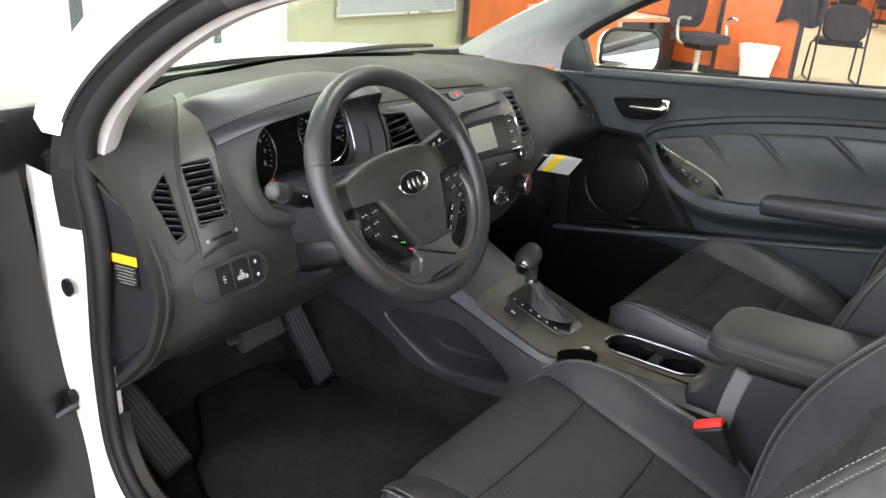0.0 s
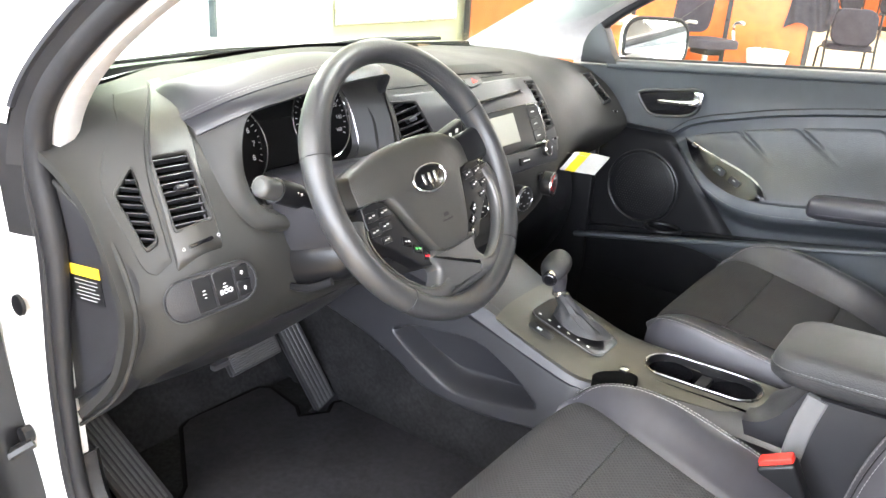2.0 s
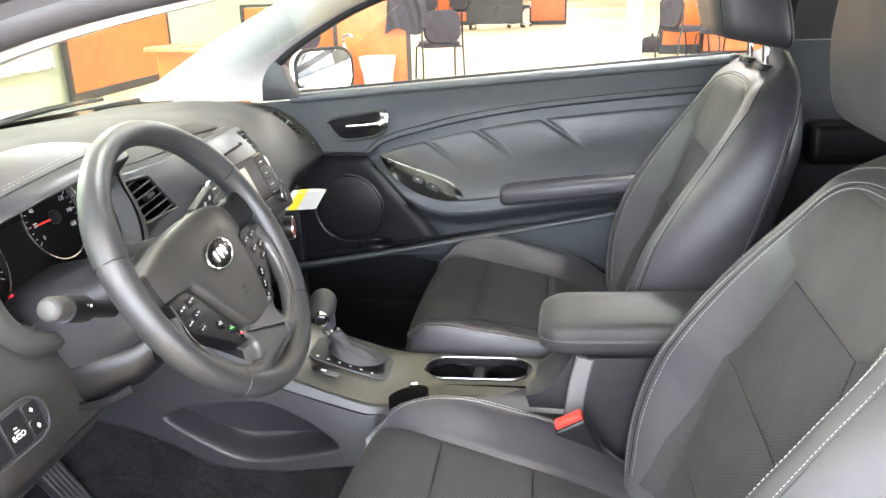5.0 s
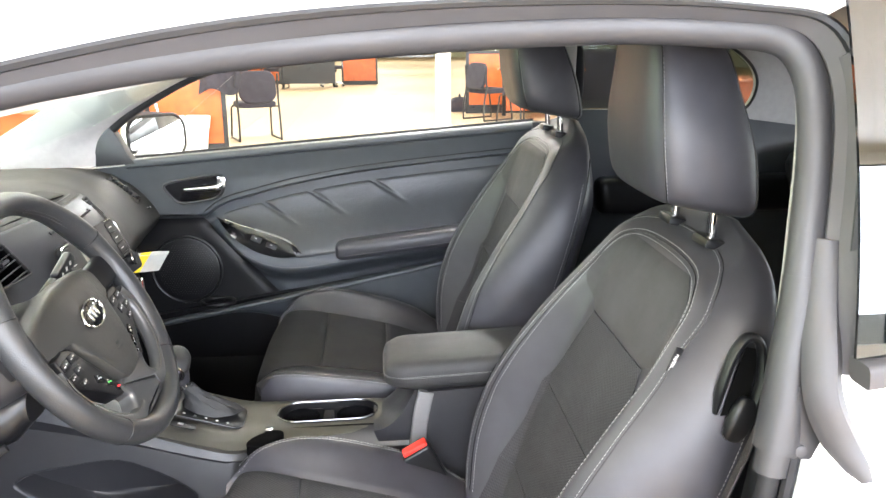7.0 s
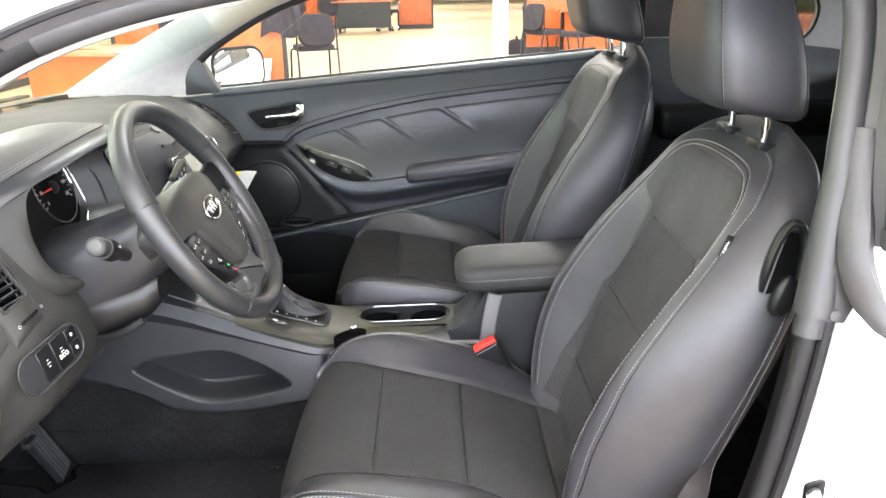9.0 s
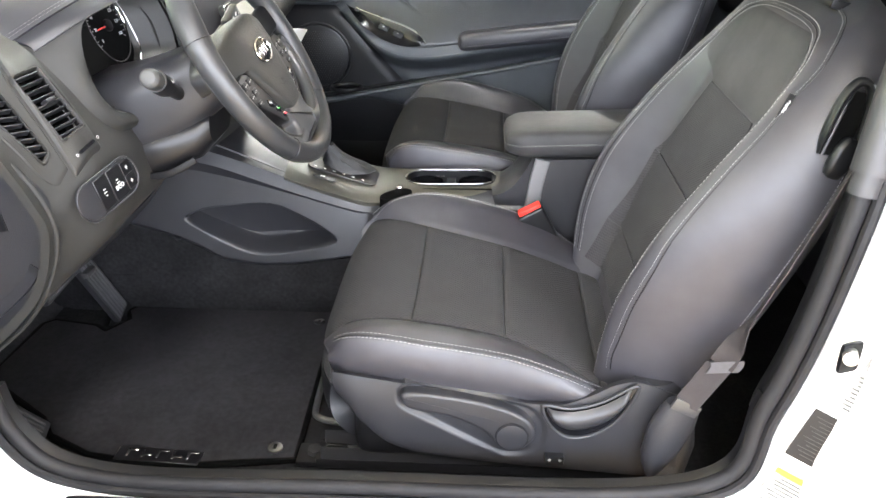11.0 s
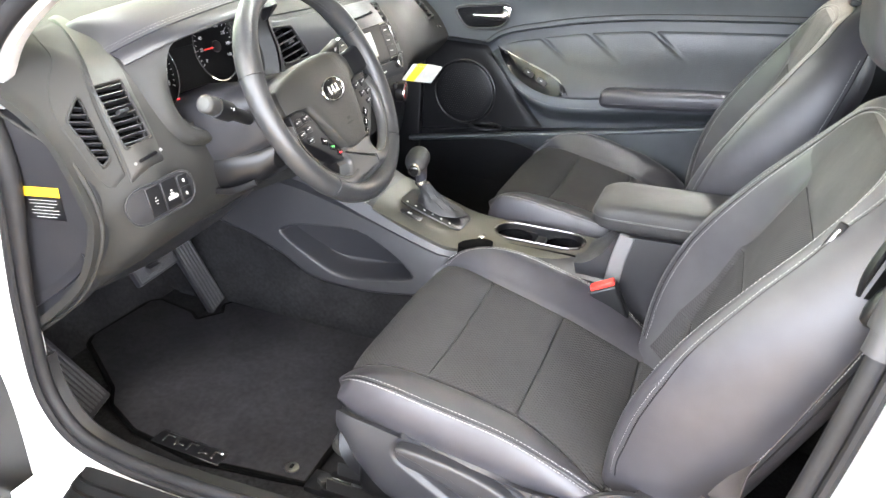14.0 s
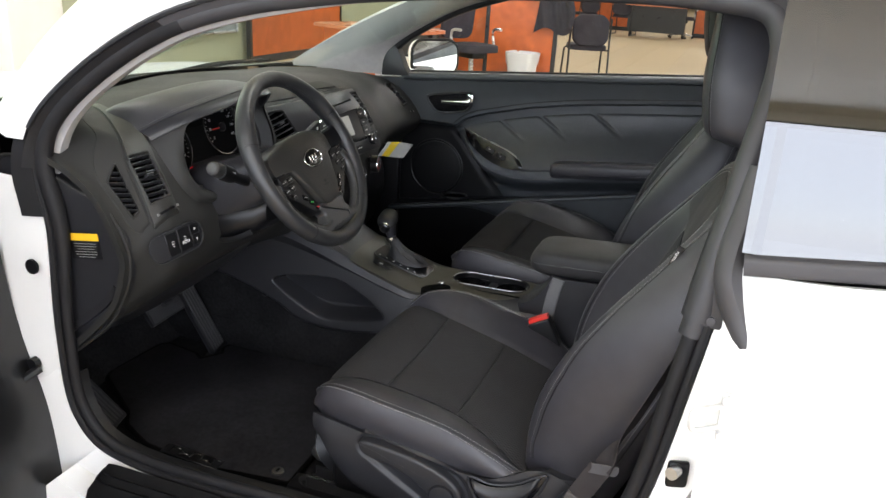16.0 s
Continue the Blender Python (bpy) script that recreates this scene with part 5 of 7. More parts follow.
for i in range(15):
    t = i / 14
    c = V((-0.024, 0.021, 0.68)).lerp(V((0.046, 0.031, 0.694)), t)
    k = math.sqrt(max(0.02, 1 - abs(2 * t - 1) ** 3.2))
    kr.append([c + V((0, 0.026 * k * math.cos(a), 0.0215 * k * math.sin(a))) for a in [2 * math.pi * q / 20 for q in range(20)]])
part("lever_knob", loft(kr), OFFHIDE, lever)
bt = part("lever_button", tube([(-0.018, 0.0195, 0.677), (-0.03, 0.0165, 0.6745)], 0.0135, 18, (0, 0, 1)), CHROME, lever, "chrome release button")
part("button_face", tube([(-0.029, 0.0168, 0.6747), (-0.032, 0.016, 0.674)], 0.0085, 18, (0, 0, 1)), GLOSS, bt)

# cup holders with a bright rim
CUP = ctop(CUPX, CUPY, 0.006)
slot = [(x, y) for x, y in rounded(0.086, 0.2, 0.042, 8)]
part("cup_rim", tube([CUP @ V((x, y, 0)) for x, y in slot], 0.0014, 8, loop=True), SATINEDGE, console, "bright rim round two cup wells")
part("cup_tray", loft([[CUP @ V((x * k, y * (1 - (1 - k) * 0.4), z)) for x, y in slot] for z, k in ((0.0, 1.0), (-0.01, 0.98), (-0.06, 0.9))], cap=False), BLACK, console)
# floor coloured near black for the shade down in the cups
part("cup_floor", prism([(x * 0.92, y * 0.97) for x, y in slot], 0.003, 0, 1, CUP @ pose(0, 0, -0.06)), SHADEBLACK, console)
for dy in (-0.055, 0.055):
    part("cup_well", loft([[CUP @ V((q[0], dy + q[1], z)) for q in circle(r, 28)] for z, r in ((-0.012, 0.0385), (-0.058, 0.034))], cap=False), GLOSS, console)
part("cup_divider", box(0.07, 0.02, 0.012, 0.003, 2, CUP @ pose(0, 0, -0.022)), BLACK, console)
# arm-rest box and lid
rest = thing("armrest_bin", "black leather arm rest on a grey console bin", "arm rest")
part("bin", loft([[V((OX - 0.005 + x, y, z)) for x, z in ((-0.088, 0.42), (-0.085, zt), (0.085, zt), (0.088, 0.42))] for y, zt in ((-0.41, 0.5), (-0.425, 0.6), (-0.44, 0.635), (-0.74, 0.65))]), PLASTIC, rest)
part("bin_edge", sweep(spl([(-0.057, -0.425, 0.47), (-0.058, -0.432, 0.57), (-0.058, -0.445, 0.636)], 10), rounded(0.03, 0.012, 0.004), (1, 0, 0)), BINEDGE, rest, "pale grey corner trim")


LID = pose(OX - 0.006, -0.548, 0.641, -2.5, 0, 0)
LID_EDGE = rounded(0.172, 0.362, 0.04, 9)


def lid_skin():
    """A padded lid: flat foot, full sides, rolled edge and a slightly crowned top."""
    rings = []
    for k, z in ((0.9, 0.0), (0.965, 0.004), (0.995, 0.014), (1.0, 0.026), (0.992, 0.037), (0.965, 0.047), (0.91, 0.0535), (0.8, 0.057), (0.5, 0.059), (0.15, 0.0595)):
        rings.append([LID @ V((x - math.copysign(min(abs(x), 0.086 * (1 - k)), x), y - math.copysign(min(abs(y), 0.181 * (1 - k) * 0.8), y), z + 0.006 * smooth(0.1, 0.18, y) * (z < 0.01))) for x, y in LID_EDGE])
    return loft(rings)


part("lid", lid_skin(), OFFHIDE, rest)
stitches([LID @ V((x * 1.004, y * 1.002, 0.031)) for x, y in LID_EDGE + LID_EDGE[:1]], (0, 0, 1), rest, 0.006, 0.00035)
part("lid_seam", tube([LID @ V((x, y, 0.028)) for x, y in LID_EDGE], 0.001, 6, loop=True), BLACK, rest)
part("bin_sweep", sheet(lambda u, v: (-0.028 + 0.13 * u, -0.344 - 0.086 * v, 0.5495 + 0.095 * v ** 2.2 - 0.006 * abs(2 * u - 1) ** 4), 20, 16, 0.01, (0, -0.03, -0.09)), PLASTIC, rest)

# belt buckle beside the driver's seat
bk = thing("belt_buckle", "black belt buckle with red release button", "belt buckle")
part("buckle_body", box(0.03, 0.055, 0.11, 0.006, 3, pose(-0.115, -0.445, 0.5, -28, 0, 4)), BLACK, bk)
part("release_button", box(0.022, 0.048, 0.012, 0.003, 2, pose(-0.1158, -0.4195, 0.5505, -28, 0, 4)), RED, bk, "red release button")
part("buckle_stem", tube([(-0.11, -0.47, 0.46), (-0.105, -0.52, 0.37)], 0.009, 8, (1, 0, 0)), BLACK, bk)
# -- seats --
def seat(sx, sy, sz, driver):
    s = thing("front_seat", "black leather front seat with ribbed cloth centre and pale stitching", "car seat", "front seats", at=pose(sx, sy, sz))

    def width(y):
        return table(-y, [(0.05, 0.205), (0.08, 0.226), (0.12, 0.243), (0.2, 0.252), (0.45, 0.252), (0.54, 0.243), (0.62, 0.23)])[0]

    def inner(y, sd):
        """Where the cloth meets the bolster; the bolster on the minus side narrows to a point at the back."""
        if sd > 0:
            return table(-y, [(0.05, 0.2), (0.09, 0.226), (0.133, 0.218), (0.215, 0.188), (0.366, 0.156), (0.518, 0.16), (0.62, 0.165)])[0]
        return table(-y, [(0.05, 0.19), (0.08, 0.19), (0.11, 0.172), (0.213, 0.166), (0.363, 0.174), (0.45, 0.195), (0.5, 0.218), (0.54, 0.232), (0.62, 0.232)])[0]

    def top(x, y):
        """Height of the cushion at x from the seat's middle line; the bolster on the plus side stands higher."""
        base = table(-y, [(0.05, 0.41), (0.056, 0.452), (0.075, 0.493), (0.105, 0.514), (0.15, 0.523), (0.215, 0.521), (0.365, 0.499), (0.46, 0.466), (0.52, 0.441), (0.62, 0.425)])[0]
        sd = 1 if x > 0 else -1
        i, w = inner(y, sd), width(y)
        t = max(0.0, min(1.0, (abs(x) - i) / max(0.004, w - i)))
        rise = table(-y, [(0.08, 0.0), (0.14, 0.028), (0.235, 0.046), (0.35, 0.038), (0.45, 0.034), (0.53, 0.016), (0.6, 0.01)] if sd > 0 else [(0.08, 0.0), (0.12, 0.014), (0.25, 0.011), (0.45, 0.01), (0.52, 0.004)])[0]
        puff = (0.008 if sd > 0 else 0.006) * math.sin(math.pi * t) ** 0.8 * smooth(0.09, 0.15, -y)
        return base + 0.008 * min(1.0, abs(x) / i) ** 2 + rise * smooth(0, 1.0, t) + puff

    seams = (-0.05, -0.2155, -0.3655, -0.5165, -0.6)
    for k, (y0, y1) in enumerate(zip(seams, seams[1:])):
        y0, y1 = y0 - 0.0012 * (k > 0), y1 + 0.0012

        def f(u, v, y0=y0, y1=y1, k=k):
            y = y0 + (y1 - y0) * (v if k else v ** 1.5)
            x = -inner(y, -1) + u * (inner(y, -1) + inner(y, 1))
            front = 0.03 * (1 - smooth(0, 0.6, v)) * abs(2 * u - 1) ** 4 if k == 0 else 0.0
            edge = min(u * 1.2, (1 - u) * 1.2, v, 1 - v) if k else min(u * 1.2, (1 - u) * 1.2, 1 - v)
            return x, y - front, top(x * 0.999, y) + 0.003 - 0.003 * (1 - smooth(0, 0.05, edge)) + 0.003 * math.sin(math.pi * v) * math.sin(math.pi * u)
        part("centre_panel", sheet(f, 28, 20, 0.03, (0, 0, -0.05)), CLOTH, s, "ribbed black cloth panel")
    for y in seams[1:4]:
        a, b = -inner(y, -1), inner(y, 1)
        part("seam", tube([(a + (b - a) * i / 20, y, top((a + (b - a) * i / 20) * 0.999, y) - 0.003) for i in range(21)], 0.0018, 8), BLACK, s)
    for sd in (-1, 1):
        foot_z = [(0.08, 0.484), (0.19, 0.476), (0.365, 0.449), (0.45, 0.442), (0.62, 0.43)]

        def f(u, v, sd=sd):
            y = -0.078 - 0.5 * v
            i, w = inner(y, sd) + 0.0015, width(y)
            k = min(1, u / 0.6)
            x = i + (w - i) * k
            z = top(sd * x, y) - 0.005 * (1 - smooth(0, 0.08, u))
            if u > 0.6:
                k = (u - 0.6) / 0.4
                zf = table(-y, foot_z)[0] - (0.05 if sd != (-1 if driver else 1) else 0.004)
                zt = top(sd * w, y)
                x = w + 0.014 * math.sin(math.pi * min(1, 0.12 + k * 0.8)) - 0.005
                z = zt + (zf - zt) * k
            return sd * x, y - 0.012 * (1 - smooth(0, 0.1, v)) * smooth(0.2, 0.6, u), z
        part("bolster", sheet(f, 36, 40, 0.02, (-sd * 0.03, 0, -0.04)), LEATHER, s)
        for off in (-0.002, 0.009):
            ys = [-0.1 - 0.42 * i / 70 for i in range(71)]
            stitches([(sd * max(inner(y, sd) + 0.002, width(y) - off), y, top(sd * max(inner(y, sd) + 0.002, width(y) - off), y) + 0.0009) for y in ys], (0, 0, 1), s, 0.0065, 0.0007)
        part("bolster_welt", tube([(sd * (width(y) - 0.0035), y, top(sd * (width(y) - 0.0035), y) + 0.0002) for y in [-0.1 - 0.42 * i / 50 for i in range(51)]], 0.0011, 6), BLACK, s)
    part("front_face", sheet(lambda u, v: ((u - 0.5) * 2 * (0.2 + 0.018 * math.sin(math.pi * v)), -0.05 - 0.05 * v * v - 0.034 * abs(2 * u - 1) ** 4 + 0.006 * math.sin(math.pi * v), 0.418 - 0.11 * v), 24, 10, 0.03, face=(0, 1, 0)), BLACK, s)
    part("cushion_base", box(0.45, 0.46, 0.11, 0.03, 3, pose(0, -0.35, 0.345)), BLACK, s)

    # backrest in its own leaning frame: up along the back, fw towards the front
    lean = radians(21 if driver else 16.5)
    foot = V((0, -0.6, 0.414))
    upv, fw = V((0, -math.sin(lean), math.cos(lean))), V((0, math.cos(lean), math.sin(lean)))

    def half(b):
        return table(b, [(0.0, 0.225), (0.08, 0.252), (0.25, 0.28), (0.38, 0.288), (0.48, 0.278), (0.56, 0.25), (0.62, 0.205), (0.65, 0.15), (0.672, 0.05)])[0]

    def crest(b):
        return min(table(b, [(0, 0.205), (0.1, 0.225), (0.3, 0.226), (0.45, 0.21), (0.54, 0.185), (0.6, 0.16)])[0], half(b) * 0.83)

    LOW = -0.014

    def front(x, b):
        c, x = crest(b), abs(x)
        mid = 0.055 - 0.025 * (b / 0.6 - 0.35) ** 2 - 0.05 * smooth(0.57, 0.68, b)
        high = mid + 0.062 * table(b, [(0, 0.75), (0.08, 1.15), (0.17, 1.38), (0.27, 1.3), (0.38, 0.9), (0.48, 0.42), (0.56, 0.1), (0.62, 0.0)])[0]
        if x <= c:
            return mid + (high - mid) * smooth(0.71 * c, c, x)
        t = min(1.0, (x - c) / (half(b) - c))
        return LOW + (high - LOW) * math.sqrt(1 - t * t)

    def on(x, b, lift=0.0):
        return foot + V((x, 0, 0)) + upv * b + fw * (front(x, b) + lift)

    rings = []
    for i in range(56):
        b = 0.672 * math.sin(math.pi / 2 * min(1, i / 55)) ** 0.8
        w, c = half(b), crest(b)
        xs = [-c - (w - c) * math.cos(math.pi * j / 24) for j in range(12)] + [c * (-1 + 2 * j / 72) for j in range(73)] + [c + (w - c) * math.sin(math.pi * (j + 1) / 24) for j in range(12)]
        ring = [on(x, b) for x in xs]
        deep = 0.066 - 0.051 * smooth(0.5, 0.672, b)
        ring += [foot + V((w * math.copysign(abs(math.cos(a)) ** 0.5, math.cos(a)), 0, 0)) + upv * b + fw * (LOW - deep * math.sin(a)) for a in [math.pi * (j + 1) / 20 for j in range(19)]]
        rings.append(ring)
    part("backrest", loft(rings), LEATHER, s)

    def field(b0, b1, w0, w1, lift=0.004):
        def f(u, v):
            b = b0 + (b1 - b0) * v
            x = (u - 0.5) * 2 * (w0 + (w1 - w0) * v)
            edge = min(u, 1 - u, v, 1 - v)
            return on(x, b, lift - 0.0018 * (1 - smooth(0, 0.05, edge)) + 0.003 * math.sin(math.pi * u) * math.sin(math.pi * v))
        return f

    # ribbed cloth down the middle in three pieces, smooth hide over it up to the shoulder seam
    for b0, b1, w0, w1 in ((0.035, 0.1253, 0.172, 0.178), (0.1267, 0.2863, 0.178, 0.175), (0.2877, 0.4463, 0.175, 0.118)):
        part("back_panel", sheet(field(b0, b1, w0, w1), 48, 20, 0.012, face=(0, 1, 0)), CLOTH, s, "ribbed black cloth panel")
    part("shoulder_panel", sheet(lambda u, v: on((u - 0.5) * 2 * table(v, [(0, 0.118), (0.2, 0.172), (0.5, 0.178), (0.8, 0.155), (1, 0.115)])[0], 0.4477 + 0.14 * v, 0.0028 - 0.0016 * (1 - smooth(0, 0.05, min(u, 1 - u, v, 1 - v)))), 28, 18, 0.012, face=(0, 1, 0)), OFFCLOTH, s)

    def rim_line(off):
        """Along the crest of both wings and over the shoulder, off metres outside the seam."""
        edge = [(crest(b) - 0.012 + off, b) for b in (0.04, 0.1, 0.16, 0.22, 0.28, 0.34, 0.4, 0.46, 0.51)] + [(0.168 + off, 0.557 + off * 0.5), (0.13 + off * 0.7, 0.588 + off * 0.8), (0.06, 0.6 + off)]
        return spl([(x, b, 0) for x, b in edge] + [(-x, b, 0) for x, b in edge[::-1]], 190)

    for off in (-0.005, 0.005):
        stitches([on(p.x, p.y, 0.0008) for p in rim_line(off)], (0, 0.9, 0.4), s, 0.0065, 0.0007)
    part("back_seam", tube([on(p.x, p.y, 0.0) for p in rim_line(0.0)], 0.0012, 6, (0, 0.9, 0.4)), BLACK, s)
    stitches([on(p.x, p.y, 0.0008) for p in rim_line(0.031)], (0, 0.9, 0.4), s, 0.0055, 0.0005)
    part("back_seam", tube([on(p.x, p.y, -0.0002) for p in rim_line(0.034)], 0.001, 6, (0, 0.9, 0.4)), BLACK, s)
    for sd in (-1, 1):
        part("rear_seam", tube([foot + V((sd * (half(b) + 0.0002), 0, 0)) + upv * b + fw * (LOW - 0.012) for b in [0.03 + 0.58 * i / 60 for i in range(61)]], 0.0014, 6, (1, 0, 0)), BLACK, s)
        stitches([foot + V((sd * (half(b) + 0.0012), 0, 0)) + upv * b + fw * (LOW - 0.004) for b in [0.06 + 0.5 * i / 60 for i in range(61)]], (sd, 0.2, 0), s)

    # headrest on two posts, in the back's frame: q forwards, b up
    def at(x, b, q):
        return foot + V((x, 0, 0)) + upv * b + fw * q

    tilt = V((0, 0.98, 0.2))
    hrest = []
    for i in range(25):
        t = 0.5 - 0.5 * math.cos(math.pi * i / 24)
        k = (1 - abs(2 * t - 1) ** 10) ** 0.5 * 0.4 + 0.6
        w = (0.131 - 0.034 * smooth(0.35, 1.05, t)) * k
        d = (0.078 - 0.02 * smooth(0.3, 1, t)) * (0.3 + 0.7 * k)
        c = at(0, 0.67 + 0.2 * t, 0.05 + 0.107 * t)
        ring = []
        for q in range(36):
            a = 2 * math.pi * q / 36
            ring.append(c + V((w * math.copysign(abs(math.cos(a)) ** 0.4, math.cos(a)), 0, 0)) + tilt * (d * math.copysign(abs(math.sin(a)) ** 0.5, math.sin(a))))
        hrest.append(ring)
    hr = part("headrest", loft(hrest), LEATHER, s)
    for q in (4, 14, 22, 32):
        mids = [sum(r, V((0, 0, 0))) / 36 for r in hrest]
        line = [r[q] + (r[q] - m).normalized() * 0.0004 for r, m in zip(hrest, mids)][1:-1]
        side = (hrest[12][q] - mids[12]).normalized()
        part("headrest_seam", tube(line, 0.0012, 6, side), BLACK, hr)
        if q in (4, 14):
            stitches([r[q] + (r[q - 1 if q == 4 else q + 1] - r[q]) * 0.18 + side * 0.0005 for r in hrest[1:-1]], side, hr, 0.0055, 0.0004)
    for sd in (-1, 1):
        part("headrest_post", tube([at(sd * 0.068, 0.585, -0.006), at(sd * 0.068, 0.71, 0.042)], 0.0065, 12, (0, 1, 0)), CHROME, s)
        part("post_collar", box(0.05, 0.03, 0.014, 0.005, 2, Matrix.Translation(at(sd * 0.068, 0.634, 0.016)) @ Matrix.Rotation(lean * 0.6, 4, "X")), BLACK, s)

    # outer side: shield with a grooved bay for the height lever, recline pocket, switch, rails
    sd = -1 if driver else 1
    TOPZ = [(0.1, 0.486), (0.118, 0.487), (0.19, 0.477), (0.365, 0.449), (0.45, 0.444), (0.495, 0.462), (0.53, 0.483), (0.565, 0.49), (0.64, 0.462)]
    LOWZ = [(0.1, 0.45), (0.116, 0.43), (0.137, 0.394), (0.19, 0.345), (0.3, 0.322), (0.56, 0.302), (0.64, 0.298)]
    PIV = V((-0.378, 0.391))

    def shield(u, v):
        y = -0.1 - 0.54 * u ** 1.3
        zt, zl = table(-y, TOPZ)[0], table(-y, LOWZ)[0]
        z = zt + (zl - zt) * v
        x = 0.252 + 0.016 * math.sin(math.pi * min(1, 0.2 + v * 0.8)) ** 0.7 * smooth(-0.1, 0.14, u)
        p = V((y, z))
        a, b = V((-0.226, 0.45)), PIV
        k = max(0.0, min(1.0, (p - a).dot(b - a) / (b - a).length_squared))
        bay = (p - a.lerp(b, k)).length - (0.023 + 0.027 * k)
        x -= 0.007 * smooth(0.006, -0.004, bay)
        return sd * x, y, z

    sh = part("side_shield", sheet(shield, 130, 70, 0.012, face=(sd, 0, 0)), PLASTIC, s)
    SIDE = YZ if sd < 0 else Matrix(((0, 0, 1, 0), (1, 0, 0, 0), (0, 1, 0, 0), (0, 0, 0, 1)))

    def flat(pts, n):
        return [(p.x, p.y) for p in spl([(a, b, 0) for a, b in pts], n, True)]

    grip = flat([(-0.212, 0.465), (-0.261, 0.464), (-0.33, 0.453), (-0.388, 0.432), (-0.413, 0.404), (-0.408, 0.378), (-0.383, 0.362), (-0.356, 0.374), (-0.333, 0.4), (-0.28, 0.424), (-0.225, 0.435), (-0.208, 0.45)], 60)
    lv = part("height_lever", prism(grip, 0.02, 0.007, 4, Matrix.Translation((sd * 0.258, 0, 0)) @ SIDE), PLASTIC, sh)
    part("lever_hub", cyl(0.024, 0.004, 32, 0.0015, Matrix.Translation((sd * 0.277, PIV.x, PIV.y)) @ Matrix.Rotation(radians(sd * 90), 4, "Y")), PLASTIC, lv)
    part("hub_ring", tube([(sd * 0.2783, PIV.x + 0.0255 * math.cos(a), PIV.y + 0.0255 * math.sin(a)) for a in [2 * math.pi * i / 32 for i in range(32)]], 0.0011, 6, (1, 0, 0), True), BLACK, lv)
    # pocket behind the lever: a flat plate, its shadow painted black
    well = flat([(-0.424, 0.446), (-0.467, 0.442), (-0.512, 0.456), (-0.561, 0.488), (-0.558, 0.46), (-0.534, 0.418), (-0.498, 0.391), (-0.462, 0.388), (-0.436, 0.41)], 48)
    part("recline_shade", prism(well, 0.004, 0.0015, 2, Matrix.Translation((sd * 0.2655, 0, 0)) @ SIDE), GLOSS, sh, "flat black plate for the recline pocket's shadow")
    part("well_lip", tube([(sd * 0.269, y, z) for y, z in well], 0.003, 8, (1, 0, 0), True), PLASTIC, sh)

    def recline(u, v):
        y = -0.43 - 0.124 * u
        zt = table(-y, [(0.43, 0.444), (0.467, 0.441), (0.512, 0.455), (0.554, 0.484)])[0]
        zl = table(-y, [(0.43, 0.436), (0.442, 0.42), (0.462, 0.407), (0.496, 0.411), (0.527, 0.43), (0.547, 0.459), (0.554, 0.476)])[0]
        return sd * (0.268 + 0.017 * math.sin(math.pi * (0.08 + 0.84 * v)) ** 0.6 * smooth(0, 0.12, min(u, 1 - u) + 0.03)), y, zt + (zl - zt) * v

    part("recline_lever", sheet(recline, 30, 12, 0.006, face=(sd, 0, 0)), PLASTIC, sh)
    sw = part("lumbar_switch", box(0.016, 0.03, 0.017, 0.003, 2, pose(sd * 0.268, -0.447, 0.343)), BLACK, sh)
    for dy in (-0.008, 0.008):
        part("switch_mark", box(0.001, 0.004, 0.004, 0, m=pose(sd * 0.2765, -0.447 + dy, 0.346, 45, 0, 0)), PRINT, sw, smooth=False)
    part("hinge_cover", loft([[V((sd * (0.24 + x), y0 + y, z)) for x, y in circle(0.022, 14, ry)] for y0, z, ry in ((-0.63, 0.3, 0.03), (-0.625, 0.36, 0.045), (-0.612, 0.42, 0.05), (-0.6, 0.462, 0.045), (-0.592, 0.484, 0.03))]), PLASTIC, s)
    for x in (-0.19, 0.19):
        rail = part("seat_rail", box(0.05, 0.62, 0.02, 0.003, 2, pose(x, -0.36, 0.265)), BLACK, s)
        for dx in (-0.021, 0.021):
            part("rail_wall", box(0.006, 0.6, 0.026, 0.0015, 1, pose(x + dx, -0.36, 0.287)), DARKMETAL, rail)
        part("rail_edge", box(0.004, 0.56, 0.004, 0.001, 1, pose(x + sd * 0.021, -0.35, 0.302)), STEEL, rail)
        part("rail_slider", box(0.026, 0.5, 0.016, 0.003, 1, pose(x, -0.38, 0.29)), STEEL, rail)
        part("rail_foot", box(0.05, 0.06, 0.012, 0.004, 2, pose(x, -0.045, 0.262)), BLACK, rail)
        part("rail_bolt", cyl(0.013, 0.01, 6, 0.001, pose(x, -0.045, 0.268)), DARKMETAL, rail)
    part("slide_bar", tube(spl([(-0.16, -0.12, 0.31), (-0.15, -0.05, 0.31), (-0.1, -0.035, 0.31), (0.1, -0.035, 0.31), (0.15, -0.05, 0.31), (0.16, -0.12, 0.31)], 30), 0.006, 8), STEEL, s)
    if driver:
        xt = -(crest(0.497) - 0.012 + 0.033)
        part("side_tag", box(0.004, 0.01, 0.04, 0.001, 1, Matrix.Translation(on(xt, 0.497, 0.001)) @ Matrix.Rotation(lean, 4, "X")), BLACK, s, "small black woven tag")
        up_tag = Matrix.Rotation(lean, 4, "X").to_3x3() @ V((0, 0, 1))
        out_tag = V((-0.9, 0.35, 0.1)).normalized()
        lettering("tag_word", "AIRBAG", 0.0068, Matrix.Translation(on(xt, 0.497, 0.001) + out_tag * 0.0026) @ Matrix((up_tag, out_tag.cross(up_tag).normalized(), out_tag)).transposed().to_4x4(), WHITE, s)
